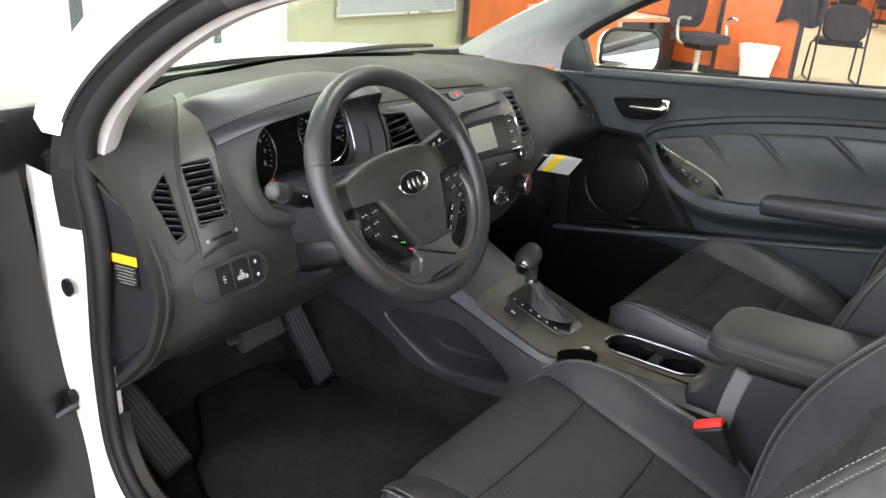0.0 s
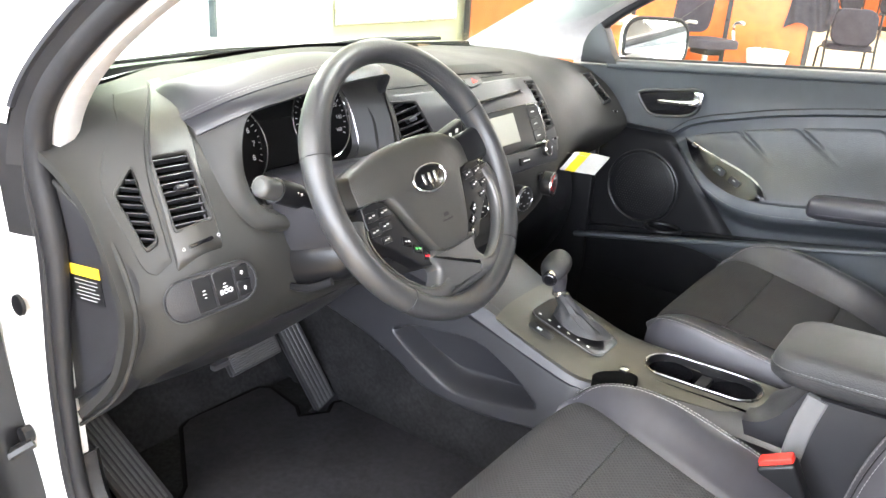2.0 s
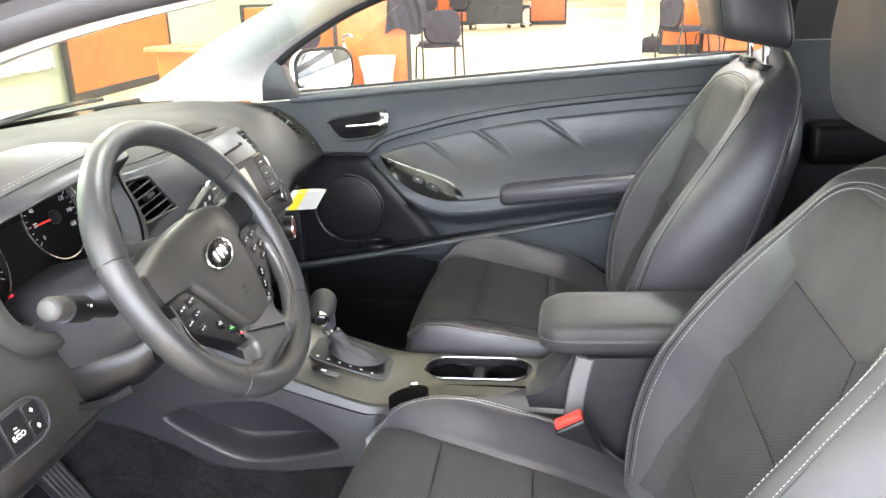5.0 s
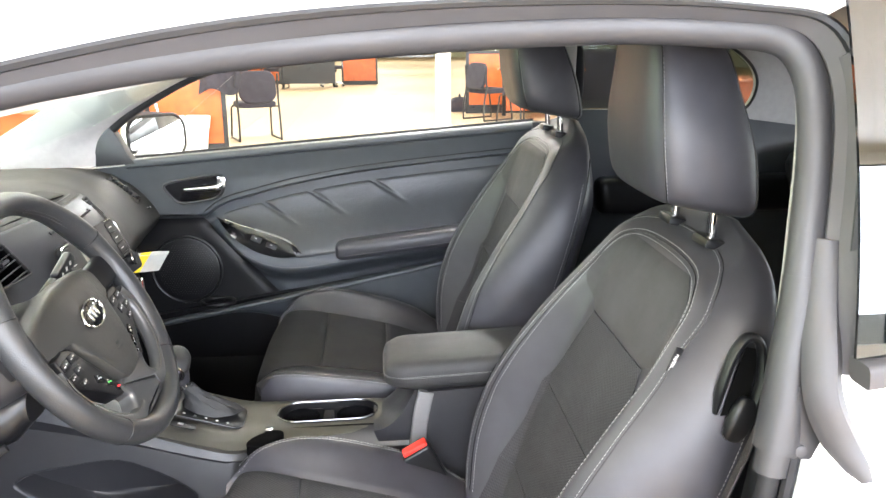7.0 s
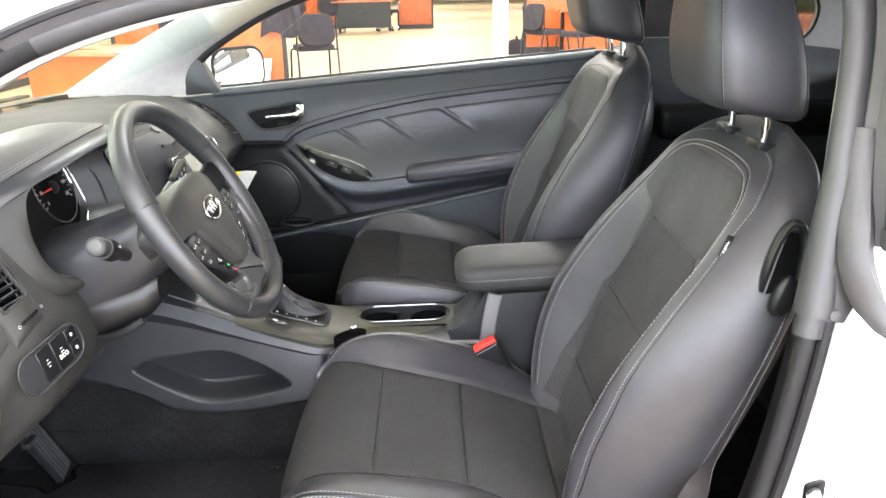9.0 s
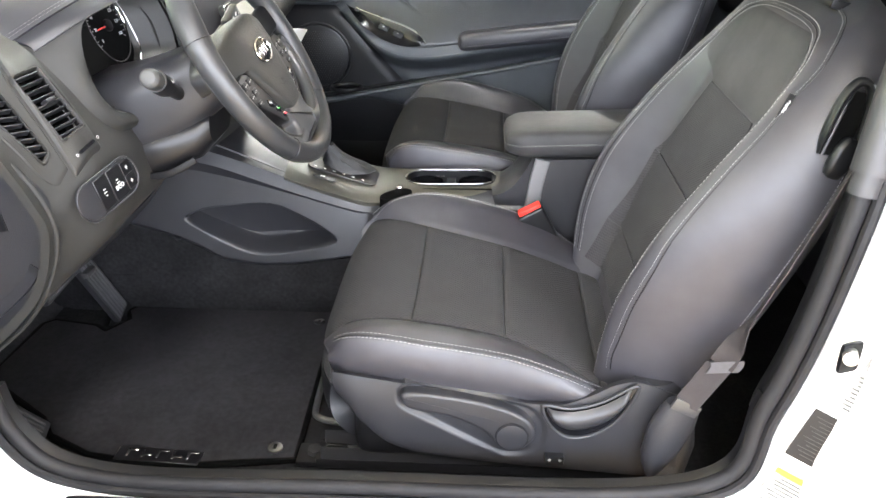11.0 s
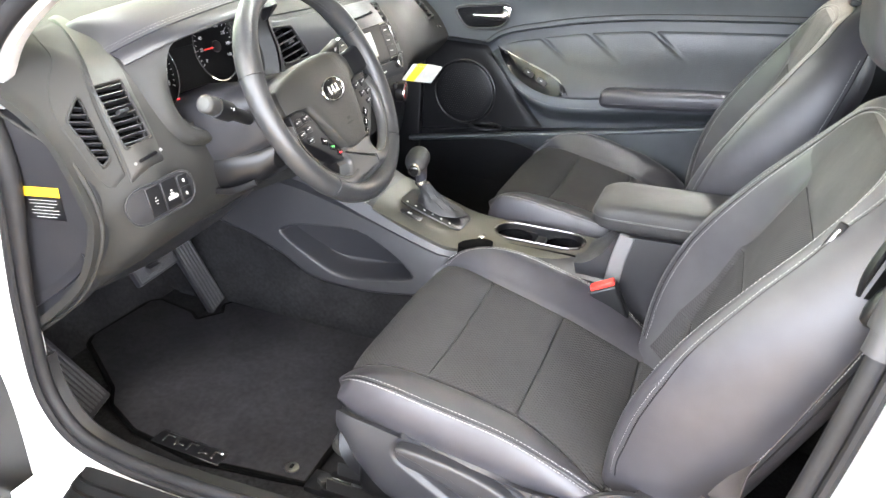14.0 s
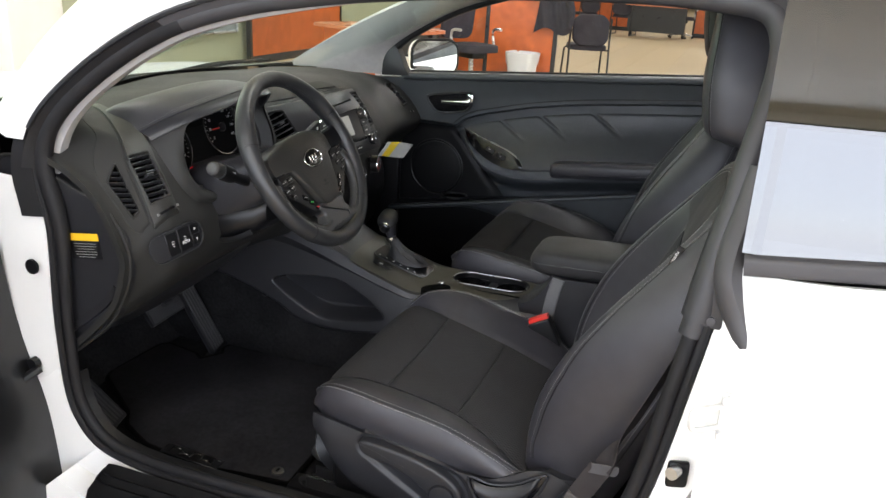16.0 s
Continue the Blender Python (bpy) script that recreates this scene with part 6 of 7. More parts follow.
        part("belt_guide", tube(spl([at(*p) for p in ((-0.276, 0.47, 0.024), (-0.275, 0.495, 0.03), (-0.272, 0.54, 0.033), (-0.271, 0.566, 0.026), (-0.276, 0.563, 0.01), (-0.285, 0.525, -0.004), (-0.288, 0.49, -0.008))], 40), 0.005, 10, (1, 0, 0), ry=0.0075, taper=lambda t: 0.55 + 0.55 * smooth(0, 0.2, t)), BLACK, s, "black belt guide loop")
        gl, gr = (at(-0.278, 0.47, 0.018), at(-0.272, 0.555, 0.024)), (at(-0.286, 0.485, -0.004), at(-0.275, 0.558, 0.008))
        part("guide_plate", sheet(lambda u, v: gl[0].lerp(gl[1], v).lerp(gr[0].lerp(gr[1], v), u), 4, 6, 0.003), SHADEBLACK, s)
        part("guide_knob", loft([[at(-0.288 + x * k, 0.478 + d, 0.0 + y * k) for x, y in rounded(0.018, 0.03, 0.008, 5)] for d, k in ((-0.029, 0.45), (-0.026, 0.75), (-0.013, 1.0), (0.01, 1.0), (0.022, 0.8), (0.026, 0.5))]), BLACK, s)
    return s


seat(-0.352, 0.0, 0.0, True)
seat(0.405, -0.01, 0.04, False)

# driver's belt: webbing from the pillar to its anchor beside the seat
belt = thing("seat_belt", "grey seat belt webbing with sewn label and steel anchor", "seat belt")


def strap(a, b, w, side, bow, turned=None):
    """A band from a to b; its width lies along side, and along turned by the time it ends."""
    a, b, side, end = V(a), V(b), V(side).normalized(), V(turned or side).normalized()
    return sheet(lambda u, v: a.lerp(b, v) + side.lerp(end, smooth(0, 0.25, v)).normalized() * (u - 0.5) * w + V((0, bow, 0)) * math.sin(math.pi * v), 4, 20, 0.0014)


part("webbing", strap((-0.672, -0.66, 0.565), (-0.678, -0.784, 0.9), 0.034, (0.8, 1, 0.35), -0.004, (0.9, -0.37, -0.14)), BELT, belt)
part("webbing", strap((-0.678, -0.785, 0.9), (-0.668, -0.8, 1.02), 0.036, (0.9, -0.3, -0.1), 0.0), BELT, belt)
part("sewn_end", strap((-0.664, -0.622, 0.488), (-0.673, -0.657, 0.565), 0.036, (0.25, 1, 0.35), 0.0), BELT, belt)
part("belt_label", strap((-0.677, -0.66, 0.556), (-0.68, -0.664, 0.577), 0.044, (0.1, 1, -0.15), -0.003), TAGCLOTH, belt, "pale sewn caution label")
part("anchor_plate", box(0.006, 0.042, 0.02, 0.002, 2, pose(-0.664, -0.624, 0.484, 25, 0, 0)), SPOKE, belt)
part("anchor_cover", loft([[V((-0.65 + x, -0.622 + y + 0.25 * (0.48 - z), z)) for x, y in circle(0.016, 14, k)] for z, k in ((0.35, 0.008), (0.366, 0.018), (0.39, 0.028), (0.44, 0.034), (0.475, 0.029), (0.484, 0.024))]), PLASTIC, belt)
# -- passenger door --
pdoor = thing("passenger_door", "black moulded passenger door panel, closed, with chrome handle", "car door")


def belt_z(y):
    return 0.975 - 0.078 * y


def pod_top(y):
    """Upper edge of the swooping arm-rest recess."""
    return table(-y, [(-0.13, 0.79), (-0.07, 0.838), (0.04, 0.872), (0.16, 0.9), (0.35, 0.93), (0.78, 0.972)])[0]


def pod_low(y):
    return table(-y, [(-0.13, 0.785), (-0.09, 0.752), (0.0, 0.7), (0.06, 0.672), (0.12, 0.663), (0.21, 0.67), (0.4, 0.7), (0.78, 0.75)])[0]


def pdoor_x(y, z):
    upper = 0.742 - 0.012 * smooth(0.9, 0.99, z + 0.078 * y)
    out = upper + 0.024 * smooth(0.812, 0.795, z)
    t, l = pod_top(y), pod_low(y)
    g = t - 0.03
    if z > g:
        x = upper + 0.024 * smooth(t, t - 0.009, z)
    elif z > l:
        s = (g - z) / max(0.01, g - l)
        x = upper + 0.024 - 0.07 * smooth(0.0, 1.0, s) ** 1.2
    else:
        x = upper + 0.024 - 0.07 + 0.06 * smooth(l, l - 0.055, z)
    edge = 0.1 if z > 0.79 else 0.1 + (z - 0.79) * 0.88
    k = smooth(edge + 0.022, edge - 0.022, y)
    return out + (x - out) * k


def panel(u, v):
    """The inner skin; its rows follow the sweep, so that its edges stay clean."""
    y = 0.44 - 1.27 * u
    t, l, top = pod_top(y), pod_low(y), belt_z(y)
    knots = ((0.0, top), (0.2, t + 0.004), (0.34, t - 0.012), (0.42, t - 0.031), (0.72, l), (0.84, l - 0.056), (1.0, top - 0.62))
    for (v0, z0), (v1, z1) in zip(knots, knots[1:]):
        if v <= v1 + 1e-9:
            z = z0 + (z1 - z0) * (v - v0) / (v1 - v0)
            return pdoor_x(y, z), y, z


part("panel", sheet(panel, 200, 100, 0.03, (0.03, 0, 0)), DOORSKIN, pdoor)
part("belt_trim", sweep([(0.742, 0.30 - 1.1 * i / 20, belt_z(0.30 - 1.1 * i / 20) + 0.004) for i in range(21)], rounded(0.05, 0.022, 0.009), (0, 0, 1)), DOORSKIN, pdoor)
part("belt_seal", sweep([(0.775, 0.30 - 1.1 * i / 20, belt_z(0.30 - 1.1 * i / 20) + 0.010) for i in range(21)], rounded(0.014, 0.02, 0.005), (0, 0, 1)), RUBBER, pdoor)
part("swoop_seam", tube([(pdoor_x(y, pod_top(y) + 0.01) + 0.0005, y, pod_top(y) + 0.012) for y in [0.12 - 0.87 * i / 60 for i in range(61)]], 0.0022, 6, (1, 0, 0)), BLACK, pdoor)
part("front_seam", tube([(pdoor_x(y, 0.815) - 0.0004, y, 0.812 + 0.01 * (y - 0.12)) for y in [0.13 + 0.2 * i / 10 for i in range(11)]], 0.0018, 6, (1, 0, 0)), BLACK, pdoor)
stitches([(pdoor_x(y, pod_low(y) + 0.004) - 0.0006, y, pod_low(y) + 0.004) for y in [0.06 - 0.8 * i / 80 for i in range(81)]], (-1, 0, 0), pdoor, 0.007, 0.0005)


def inset(u, v):
    """Smooth hide in the recess with three pressed creases fading downwards."""
    y = 0.06 - 0.8 * u
    hi, lo = pod_top(y) - 0.033, pod_low(y) + 0.028
    z = hi + (lo - hi) * v
    crease = sum(0.008 * math.exp(-((y - c - (z - zc) * 1.55) / 0.006) ** 2) * smooth(0.55, 0.05, v) for c, zc in ((-0.05, 0.835), (-0.18, 0.865), (-0.34, 0.9)))
    return pdoor_x(y, z) - 0.004 + crease + 0.005 * (1 - smooth(0, 0.04, min(v, 1 - v))), y, z


def front_low(u, v):
    """Black moulding ahead of the arm-rest sweep, round the speaker."""
    z = 0.8 - 0.3 * v
    edge = 0.108 + (z - 0.79) * 0.88
    y = 0.42 + (edge - 0.42) * u
    return pdoor_x(y, z) - 0.004 + 0.004 * smooth(0.9, 1.0, u), y, z


part("speaker_panel", sheet(front_low, 30, 30, 0.004, (0.006, 0, 0)), BLACK, pdoor)
part("inset", sheet(inset, 170, 36, 0.006, (0.006, 0, 0)), HIDE, pdoor, "creased leather inset")
# arm-rest pad
arm = part("armrest_pad", loft([[V((0.688 + x * k, y, 0.732 - (y + 0.4) * 0.11 + z * k)) for x, z in rounded(0.07, 0.05, 0.018, 5)] for y, k in [(-0.245, 0.55), (-0.252, 0.85), (-0.27, 1.0), (-0.45, 1.0), (-0.62, 1.0), (-0.72, 0.9)]]), LEATHER, pdoor, "padded leather arm rest")
stitches([(0.652, -0.27 - 0.4 * i / 40, 0.722 - (-0.27 - 0.4 * i / 40 + 0.4) * 0.11) for i in range(41)], (-1, 0, 0), arm)
# window switch plate with its bright edge
PLATE_TOP = spl([(0.055, 0.793, 0), (-0.02, 0.77, 0), (-0.09, 0.748, 0), (-0.13, 0.728, 0), (-0.15, 0.704, 0)], 25)
PLATE_LOW = spl([(0.085, 0.8, 0), (0.03, 0.752, 0), (-0.03, 0.715, 0), (-0.09, 0.697, 0), (-0.145, 0.699, 0)], 25)


def plate(u, v):
    a, b = PLATE_TOP[round(u * 24)], PLATE_LOW[round(u * 24)]
    p = a.lerp(b, v)
    return pdoor_x(p.x, p.y) - 0.009 + 0.008 * (1 - smooth(0, 0.12, min(u, 1 - u))) + 0.004 * math.sin(math.pi * v), p.x, p.y


sp = part("switch_plate", sheet(plate, 24, 8, 0.008, (0.012, 0, 0)), GLOSS, pdoor, "dark switch plate")
part("plate_edge", tube([(pdoor_x(p.x, p.y) - 0.01, p.x, p.y + 0.001) for p in PLATE_TOP], 0.0024, 8, (1, 0, 0)), SATINEDGE, sp, "bright trim edge")
for u in (0.38, 0.56):
    c = plate(u, 0.5)
    b = part("window_switch", box(0.01, 0.03, 0.016, 0.003, 2, pose(c[0] - 0.002, c[1], c[2], 24, 20, 0)), BLACK, sp)
    part("switch_mark", box(0.001, 0.007, 0.0025, 0, m=pose(c[0] - 0.0085, c[1], c[2] + 0.004, 24, 20, 0)), PRINT, b, smooth=False)
# inner handle in its cup
cup = [(0.21, 0.893), (0.19, 0.905), (0.12, 0.916), (0.065, 0.923), (0.05, 0.912), (0.055, 0.88), (0.075, 0.86), (0.12, 0.85), (0.17, 0.848), (0.195, 0.868)]
XZ = Matrix(((0, 0, -1, 0), (1, 0, 0, 0), (0, 1, 0, 0), (0, 0, 0, 1)))
cupo = [(p.x, p.y) for p in spl([(a, b, 0) for a, b in cup], 40, True)]
hc = part("handle_cup", prism(cupo, 0.004, 0.001, 1, Matrix.Translation((0.738, 0, 0)) @ XZ), GLOSS, pdoor, "dark handle recess")
part("cup_rim", tube([(0.734, y, z) for y, z in cupo], 0.004, 8, (1, 0, 0), True), PLASTIC, hc)
part("door_handle", sweep(spl([(0.726, 0.155, 0.884), (0.72, 0.11, 0.887), (0.716, 0.07, 0.891), (0.722, 0.055, 0.897)], 14), rounded(0.012, 0.014, 0.005), (0, 0, 1), taper=lambda t: 0.6 + 0.9 * t), CHROME, hc, "chrome door handle")
part("lock_slider", box(0.014, 0.022, 0.032, 0.005, 2, pose(0.724, 0.055, 0.904)), CHROME, hc)
# speaker grille and map pocket
spk = part("speaker_grille", cyl(0.09, 0.012, 48, 0.005, pose(0.77, 0.175, 0.652, 0, -90, 0)), BLACK, pdoor, "round black speaker grille")
part("grille_ring", tube([(0.7605, 0.175 + 0.095 * math.cos(a), 0.652 + 0.095 * math.sin(a)) for a in [2 * math.pi * i / 48 for i in range(48)]], 0.004, 8, (1, 0, 0), True), BLACK, spk)
bm = bmesh.new()
for i in range(-11, 12):
    for j in range(-11, 12):
        y, z = 0.0072 * (i + 0.5 * (j % 2)), 0.0064 * j
        if y * y + z * z < 0.078 ** 2:
            bmesh.ops.create_icosphere(bm, subdivisions=1, radius=0.0016, matrix=Matrix.Translation((0.758, 0.175 + y, 0.652 + z)))
part("grille_pimple", bm, DARKMETAL, spk)
part("map_pocket", sheet(lambda u, v: (0.70 - 0.014 * math.sin(math.pi * u) + 0.012 * v + 0.02 * v ** 4, 0.32 - 1.07 * u, 0.498 + 0.214 * u - (0.015 + 0.205 * smooth(0.22, 0.72, u)) * v), 40, 8, 0.03, (0.03, 0, 0)), DOORSKIN, pdoor, "long moulded map pocket")
part("pocket_lip", sweep(spl([(0.704, 0.32, 0.5), (0.69, 0.0, 0.565), (0.69, -0.35, 0.634), (0.70, -0.74, 0.712)], 30), rounded(0.03, 0.013, 0.006), (0, 0, 1)), DOORSKIN, pdoor)
part("bottle_ring", tube([(0.725 + 0.035 * math.cos(a), 0.09 + 0.045 * math.sin(a), 0.566) for a in [2 * math.pi * i / 24 for i in range(24)]], 0.006, 8, (0, 0, 1), True), BLACK, pdoor)
part("lower_panel", sheet(lambda u, v: (0.735, 0.44 - 1.27 * u, 0.5 + 0.2 * u - 0.3 * v), 10, 6, 0.02, (0.02, 0, 0)), BLACK, pdoor)
part("sail_corner", prism([(0.375, 0.952), (0.27, 0.958), (0.29, 0.985), (0.312, 1.035), (0.335, 1.062), (0.36, 1.05), (0.38, 1.0)], 0.035, 0.008, 2, Matrix.Translation((0.75, 0, 0)) @ XZ), PLASTIC, pdoor)
part("window_pane", sheet(lambda u, v: (0.775 - 0.1 * v, 0.3 - 1.15 * u - 0.35 * v * (1 - u), belt_z(0.3 - 1.15 * u) + (0.3 - 0.03 * (1 - u)) * v), 8, 6, 0.004), SIDEPANE, pdoor, "clear side window pane").visible_shadow = False

# outside mirror on the passenger door
mir = thing("door_mirror", "white door mirror with dark base", "door mirror")
MM = look((0.955, 0.275, 1.0), (-0.75, -1.6, 1.1))
shell = []
for i in range(9):
    t = i / 8
    k = 1 - 0.45 * t ** 2.2
    shell.append([MM @ V((x * k, y * k, 0.085 * t)) for x, y in rounded(0.19, 0.13, 0.045, 7)])
part("mirror_shell", loft(shell), PAINT, mir)
part("mirror_bezel", tube([MM @ V((x, y, -0.002)) for x, y in rounded(0.184, 0.124, 0.043, 7)], 0.006, 8, (0, 0, 1), True), BLACK, mir)
part("mirror_glass", prism([(x, y) for x, y in rounded(0.176, 0.116, 0.04, 7)], 0.003, 0, 1, MM @ pose(0, 0, -0.006)), MIRROR, mir, "bright mirror glass", smooth=False)
part("mirror_foot", box(0.16, 0.06, 0.03, 0.01, 3, pose(0.85, 0.28, 0.955, 0, 0, 10)), BLACK, mir)
# -- body shell: sill, pillars, roof rail --
body = thing("car_body", "white painted two-door car body with black door seals", "car")
OPEN_PTS = [(-0.70, 0.4, 0.93), (-0.69, 0.325, 1.048), (-0.66, 0.13, 1.178), (-0.63, -0.12, 1.245), (-0.61, -0.4, 1.283), (-0.61, -0.7, 1.29), (-0.638, -0.806, 1.25), (-0.708, -0.786, 1.05), (-0.742, -0.75, 0.8), (-0.735, -0.706, 0.55), (-0.725, -0.625, 0.386), (-0.72, -0.1, 0.36), (-0.72, 0.235, 0.36), (-0.72, 0.35, 0.43), (-0.72, 0.372, 0.6), (-0.71, 0.376, 0.8)]
OPEN = spl(OPEN_PTS, 160, True)


def outward(p, k, out):
    d = p - V((p.x, -0.2, 0.85))
    d.x = 0
    return p + d.normalized() * k + V((out, 0, 0))


def run(a, b):
    """Points of the opening from control a to control b."""
    i0, i1 = round(a * 10), round(b * 10)
    return [OPEN[i % 160] for i in range(i0, i1 + 1)]


def band(pts, steps, closed=False):
    """A strip following the opening: steps of (outwards, sideways)."""
    return loft([[outward(p, k, o) for k, o in steps] for p in pts], closed=closed, cap=closed)


def offset(pts, k, out):
    return [outward(p, k, out) for p in pts]


def seal_line(a, b):
    """The seal's middle line: along the windscreen pillar it sits further out, beside the trim."""
    pts = run(a, b)
    ps = [a + (b - a) * i / (len(pts) - 1) for i in range(len(pts))]
    return [outward(p, 0.015 * smooth(-0.6, 0.6, s) * smooth(4.2, 2.4, s), -0.004 * smooth(-0.6, 0.6, s) * smooth(4.2, 2.4, s)) for p, s in zip(pts, ps)]


# one seal in two colours, the upper run lightened for the light it gets
part("door_seal", tube(seal_line(-8.25, 2.1), 0.0175, 12, (1, 0, 0), ry=0.016, taper=lambda t: 0.64 + 0.36 * smooth(0.6, 0.75, t)), RUBBER, body)
part("door_seal", tube(seal_line(2.1, 7.8), 0.018, 12, (1, 0, 0), ry=0.0165), SEALMID, body, "upper door seal, coloured lighter for the strong light on it")
part("seal_sleeve", tube(run(7.0, 7.68), 0.0215, 14, (1, 0, 0), ry=0.021, taper=lambda t: 0.85 + 0.2 * smooth(0, 0.6, t)), SEALMID, body)
part("seal_lip", tube([outward(p, 0.017, -0.008) for p in OPEN], 0.007, 8, (1, 0, 0), True), RUBBER, body)
part("sill_trim", band(run(9, 13.5), [(0.12, 0.045), (0.012, 0.042), (-0.004, 0.03), (0.002, 0.012), (0.012, 0.0), (0.03, 0.01), (0.12, 0.02)], True), BLACK, body)
part("pillar_trim", band(run(6, 7.36), [(0.018, 0.07), (0.008, 0.055), (0.002, 0.02), (0.02, 0.0), (0.04, 0.02), (0.04, 0.07)], True), HEADLINE, body)
part("pillar_foot", band(run(7.36, 9.2), [(0.018, 0.07), (0.008, 0.055), (0.002, 0.02), (0.012, 0.0), (0.03, -0.004), (0.04, 0.07)], True), BLACK, body)
part("windscreen_pillar_trim", band(run(-0.25, 5.4), [(0.03, 0.05), (0.0, 0.046), (-0.009, 0.034), (-0.009, 0.016), (0.01, 0.008), (0.03, 0.02)], True), HEADLINE, body, "pale grey cloth covered pillar trim")
# white jamb round the foot of the opening
part("jamb", band(run(7.4, 12.35), [(0.02, 0.03), (0.025, -0.012), (0.075, -0.03), (0.09, -0.075), (0.2, -0.105)]), PAINT, body)
part("hinge_jamb", band(run(12.3, 15.7), [(0.02, 0.03), (0.025, -0.012), (0.06, -0.018), (0.145, -0.022), (0.15, 0.05)]), PAINT, body)
# black box added for the shade between the jamb and the open door
part("hinge_gap_shade", box(0.1, 0.04, 0.75, 0.01, 2, pose(-0.72, 0.56, 0.62)), BLACK, body)
part("far_door_skin", sheet(lambda u, v: (0.80 + 0.07 * math.sin(math.pi * min(1, 0.15 + v)), 0.45 - 2.3 * u, 0.965 + 0.06 * u - 0.7 * v), 20, 12, 0.01), PAINT, body)
# black outer strip, drip moulding and white rail along the roof
def rail_steps(a, b, steps):
    """A strip along the roof, drawn in towards the seal."""
    pts = run(a, b)
    drawn = 0.022
    return loft([[outward(p, max(0.012, k - drawn), o) for k, o in steps] for p in pts], closed=False, cap=False)


# one channel too: past control 2 its brighter light is put into the colour
part("rail_channel", rail_steps(-0.1, 2.0, [(0.012, 0.0), (0.028, -0.012), (0.04, -0.02), (0.052, -0.03)]), RUBBER, body)
part("rail_channel", rail_steps(2.0, 7.36, [(0.012, 0.0), (0.03, -0.016), (0.044, -0.024), (0.054, -0.03)]), SEALLIT, body)
part("drip_moulding", rail_steps(0.5, 6.9, [(0.05, -0.028), (0.051, -0.034), (0.056, -0.036), (0.06, -0.032), (0.06, -0.028)]), PLASTIC, body, "grey roof drip moulding")
part("roof_rail", rail_steps(0.3, 5.6, [(0.058, -0.03), (0.08, -0.045), (0.13, -0.03), (0.19, 0.05), (0.24, 0.2)]), PAINT, body)
# pillar block where the rail meets the wing, black and stepped
part("hinge_corner", band(run(15.2, 16.4), [(0.0, 0.02), (0.02, -0.016), (0.04, -0.022), (0.06, -0.026), (0.07, 0.02)], True), RUBBER, body)
# rear pillar: grooved black trim, its dropped tail, quarter panel and glass
part("pillar_cover", band(run(6.0, 7.42), [(0.014, -0.004), (0.018, -0.018), (0.024, -0.028), (0.034, -0.036), (0.043, -0.04), (0.049, -0.034), (0.052, 0.02)], True), SEALLIT, body)
# its tail swings out over the quarter panel, with a small studded plate between it and the seal
TAIL_IN = spl([(-0.7, -0.79, 1.09), (-0.722, -0.782, 1.03), (-0.742, -0.774, 0.985), (-0.754, -0.774, 0.942), (-0.762, -0.79, 0.9), (-0.781, -0.817, 0.862)], 30)
TAIL_OUT = spl([(-0.722, -0.812, 1.09), (-0.745, -0.804, 1.03), (-0.768, -0.797, 0.99), (-0.779, -0.797, 0.95), (-0.786, -0.816, 0.908), (-0.799, -0.834, 0.874)], 30)
tail = []
for a, b in zip(TAIL_IN, TAIL_OUT):
    n = V((-0.75, 0.65, 0.1))
    tail.append([a - n * 0.02, a.lerp(b, 0.02) + n * 0.002, a.lerp(b, 0.2) + n * 0.007, a.lerp(b, 0.5) + n * 0.009, a.lerp(b, 0.8) + n * 0.007, a.lerp(b, 0.98) + n * 0.002, b - n * 0.02])
part("seal_tail", loft(tail), SEALLIT, body)
part("tail_cover", prism([(-0.772, 0.95), (-0.76, 0.873), (-0.806, 0.868), (-0.796, 0.92)], 0.006, 0.002, 2, Matrix.Translation((-0.745, 0, 0)) @ YZ), SEALMID, body)
part("trim_stud", cyl(0.0065, 0.0025, 16, 0.001, pose(-0.7515, -0.78, 0.881, 0, -90, 0)), SEALLIT, body)


def quarter(u, v):
    y = -0.80 - 1.3 * u
    z = 0.965 + 0.13 * u - 0.75 * v
    x = -0.80 - 0.07 * smooth(0, 0.35, v) + 0.03 * smooth(0.7, 1, v)
    x += 0.055 * smooth(0.06, 0.0, u)
    return x, y, z


part("quarter_panel", sheet(quarter, 24, 24, 0.01), PAINT, body)
part("quarter_sill", sweep([(-0.79, -0.805 - 1.2 * i / 10, 0.981 + 0.13 * i / 10) for i in range(11)], rounded(0.034, 0.024, 0.006), (0, 0, 1)), SEALLIT, body)
part("quarter_window", sheet(lambda u, v: (-0.79 + 0.045 * v + 0.085 * v * v, -0.80 - 1.1 * u, 0.995 + 0.03 * u + 0.42 * v), 10, 16, 0.004), DARKPANE, body, "dark tinted rear quarter window")


def post_cover(u, v):
    """Black cover on the outside of the door post, from the seal out to the quarter window."""
    z = 0.985 + 0.41 * v
    inner_x = table(z, [(0.985, -0.765), (1.05, -0.748), (1.25, -0.675), (1.4, -0.6)])[0]
    return inner_x + (-0.787 + 0.045 * v + 0.085 * v * v - inner_x) * u, -0.835 + 0.03 * u, z


part("post_cover", sheet(post_cover, 8, 20, 0.012, (0.01, -0.02, 0)), SEALMID, body, "black cover on the door post")
part("rear_roof", sheet(lambda u, v: (-0.68 + 1.4 * u, -1.2 - 1.1 * v, 1.41 + 0.03 * math.sin(math.pi * u) - 0.16 * v * v), 12, 10, 0.03), PAINT, body)
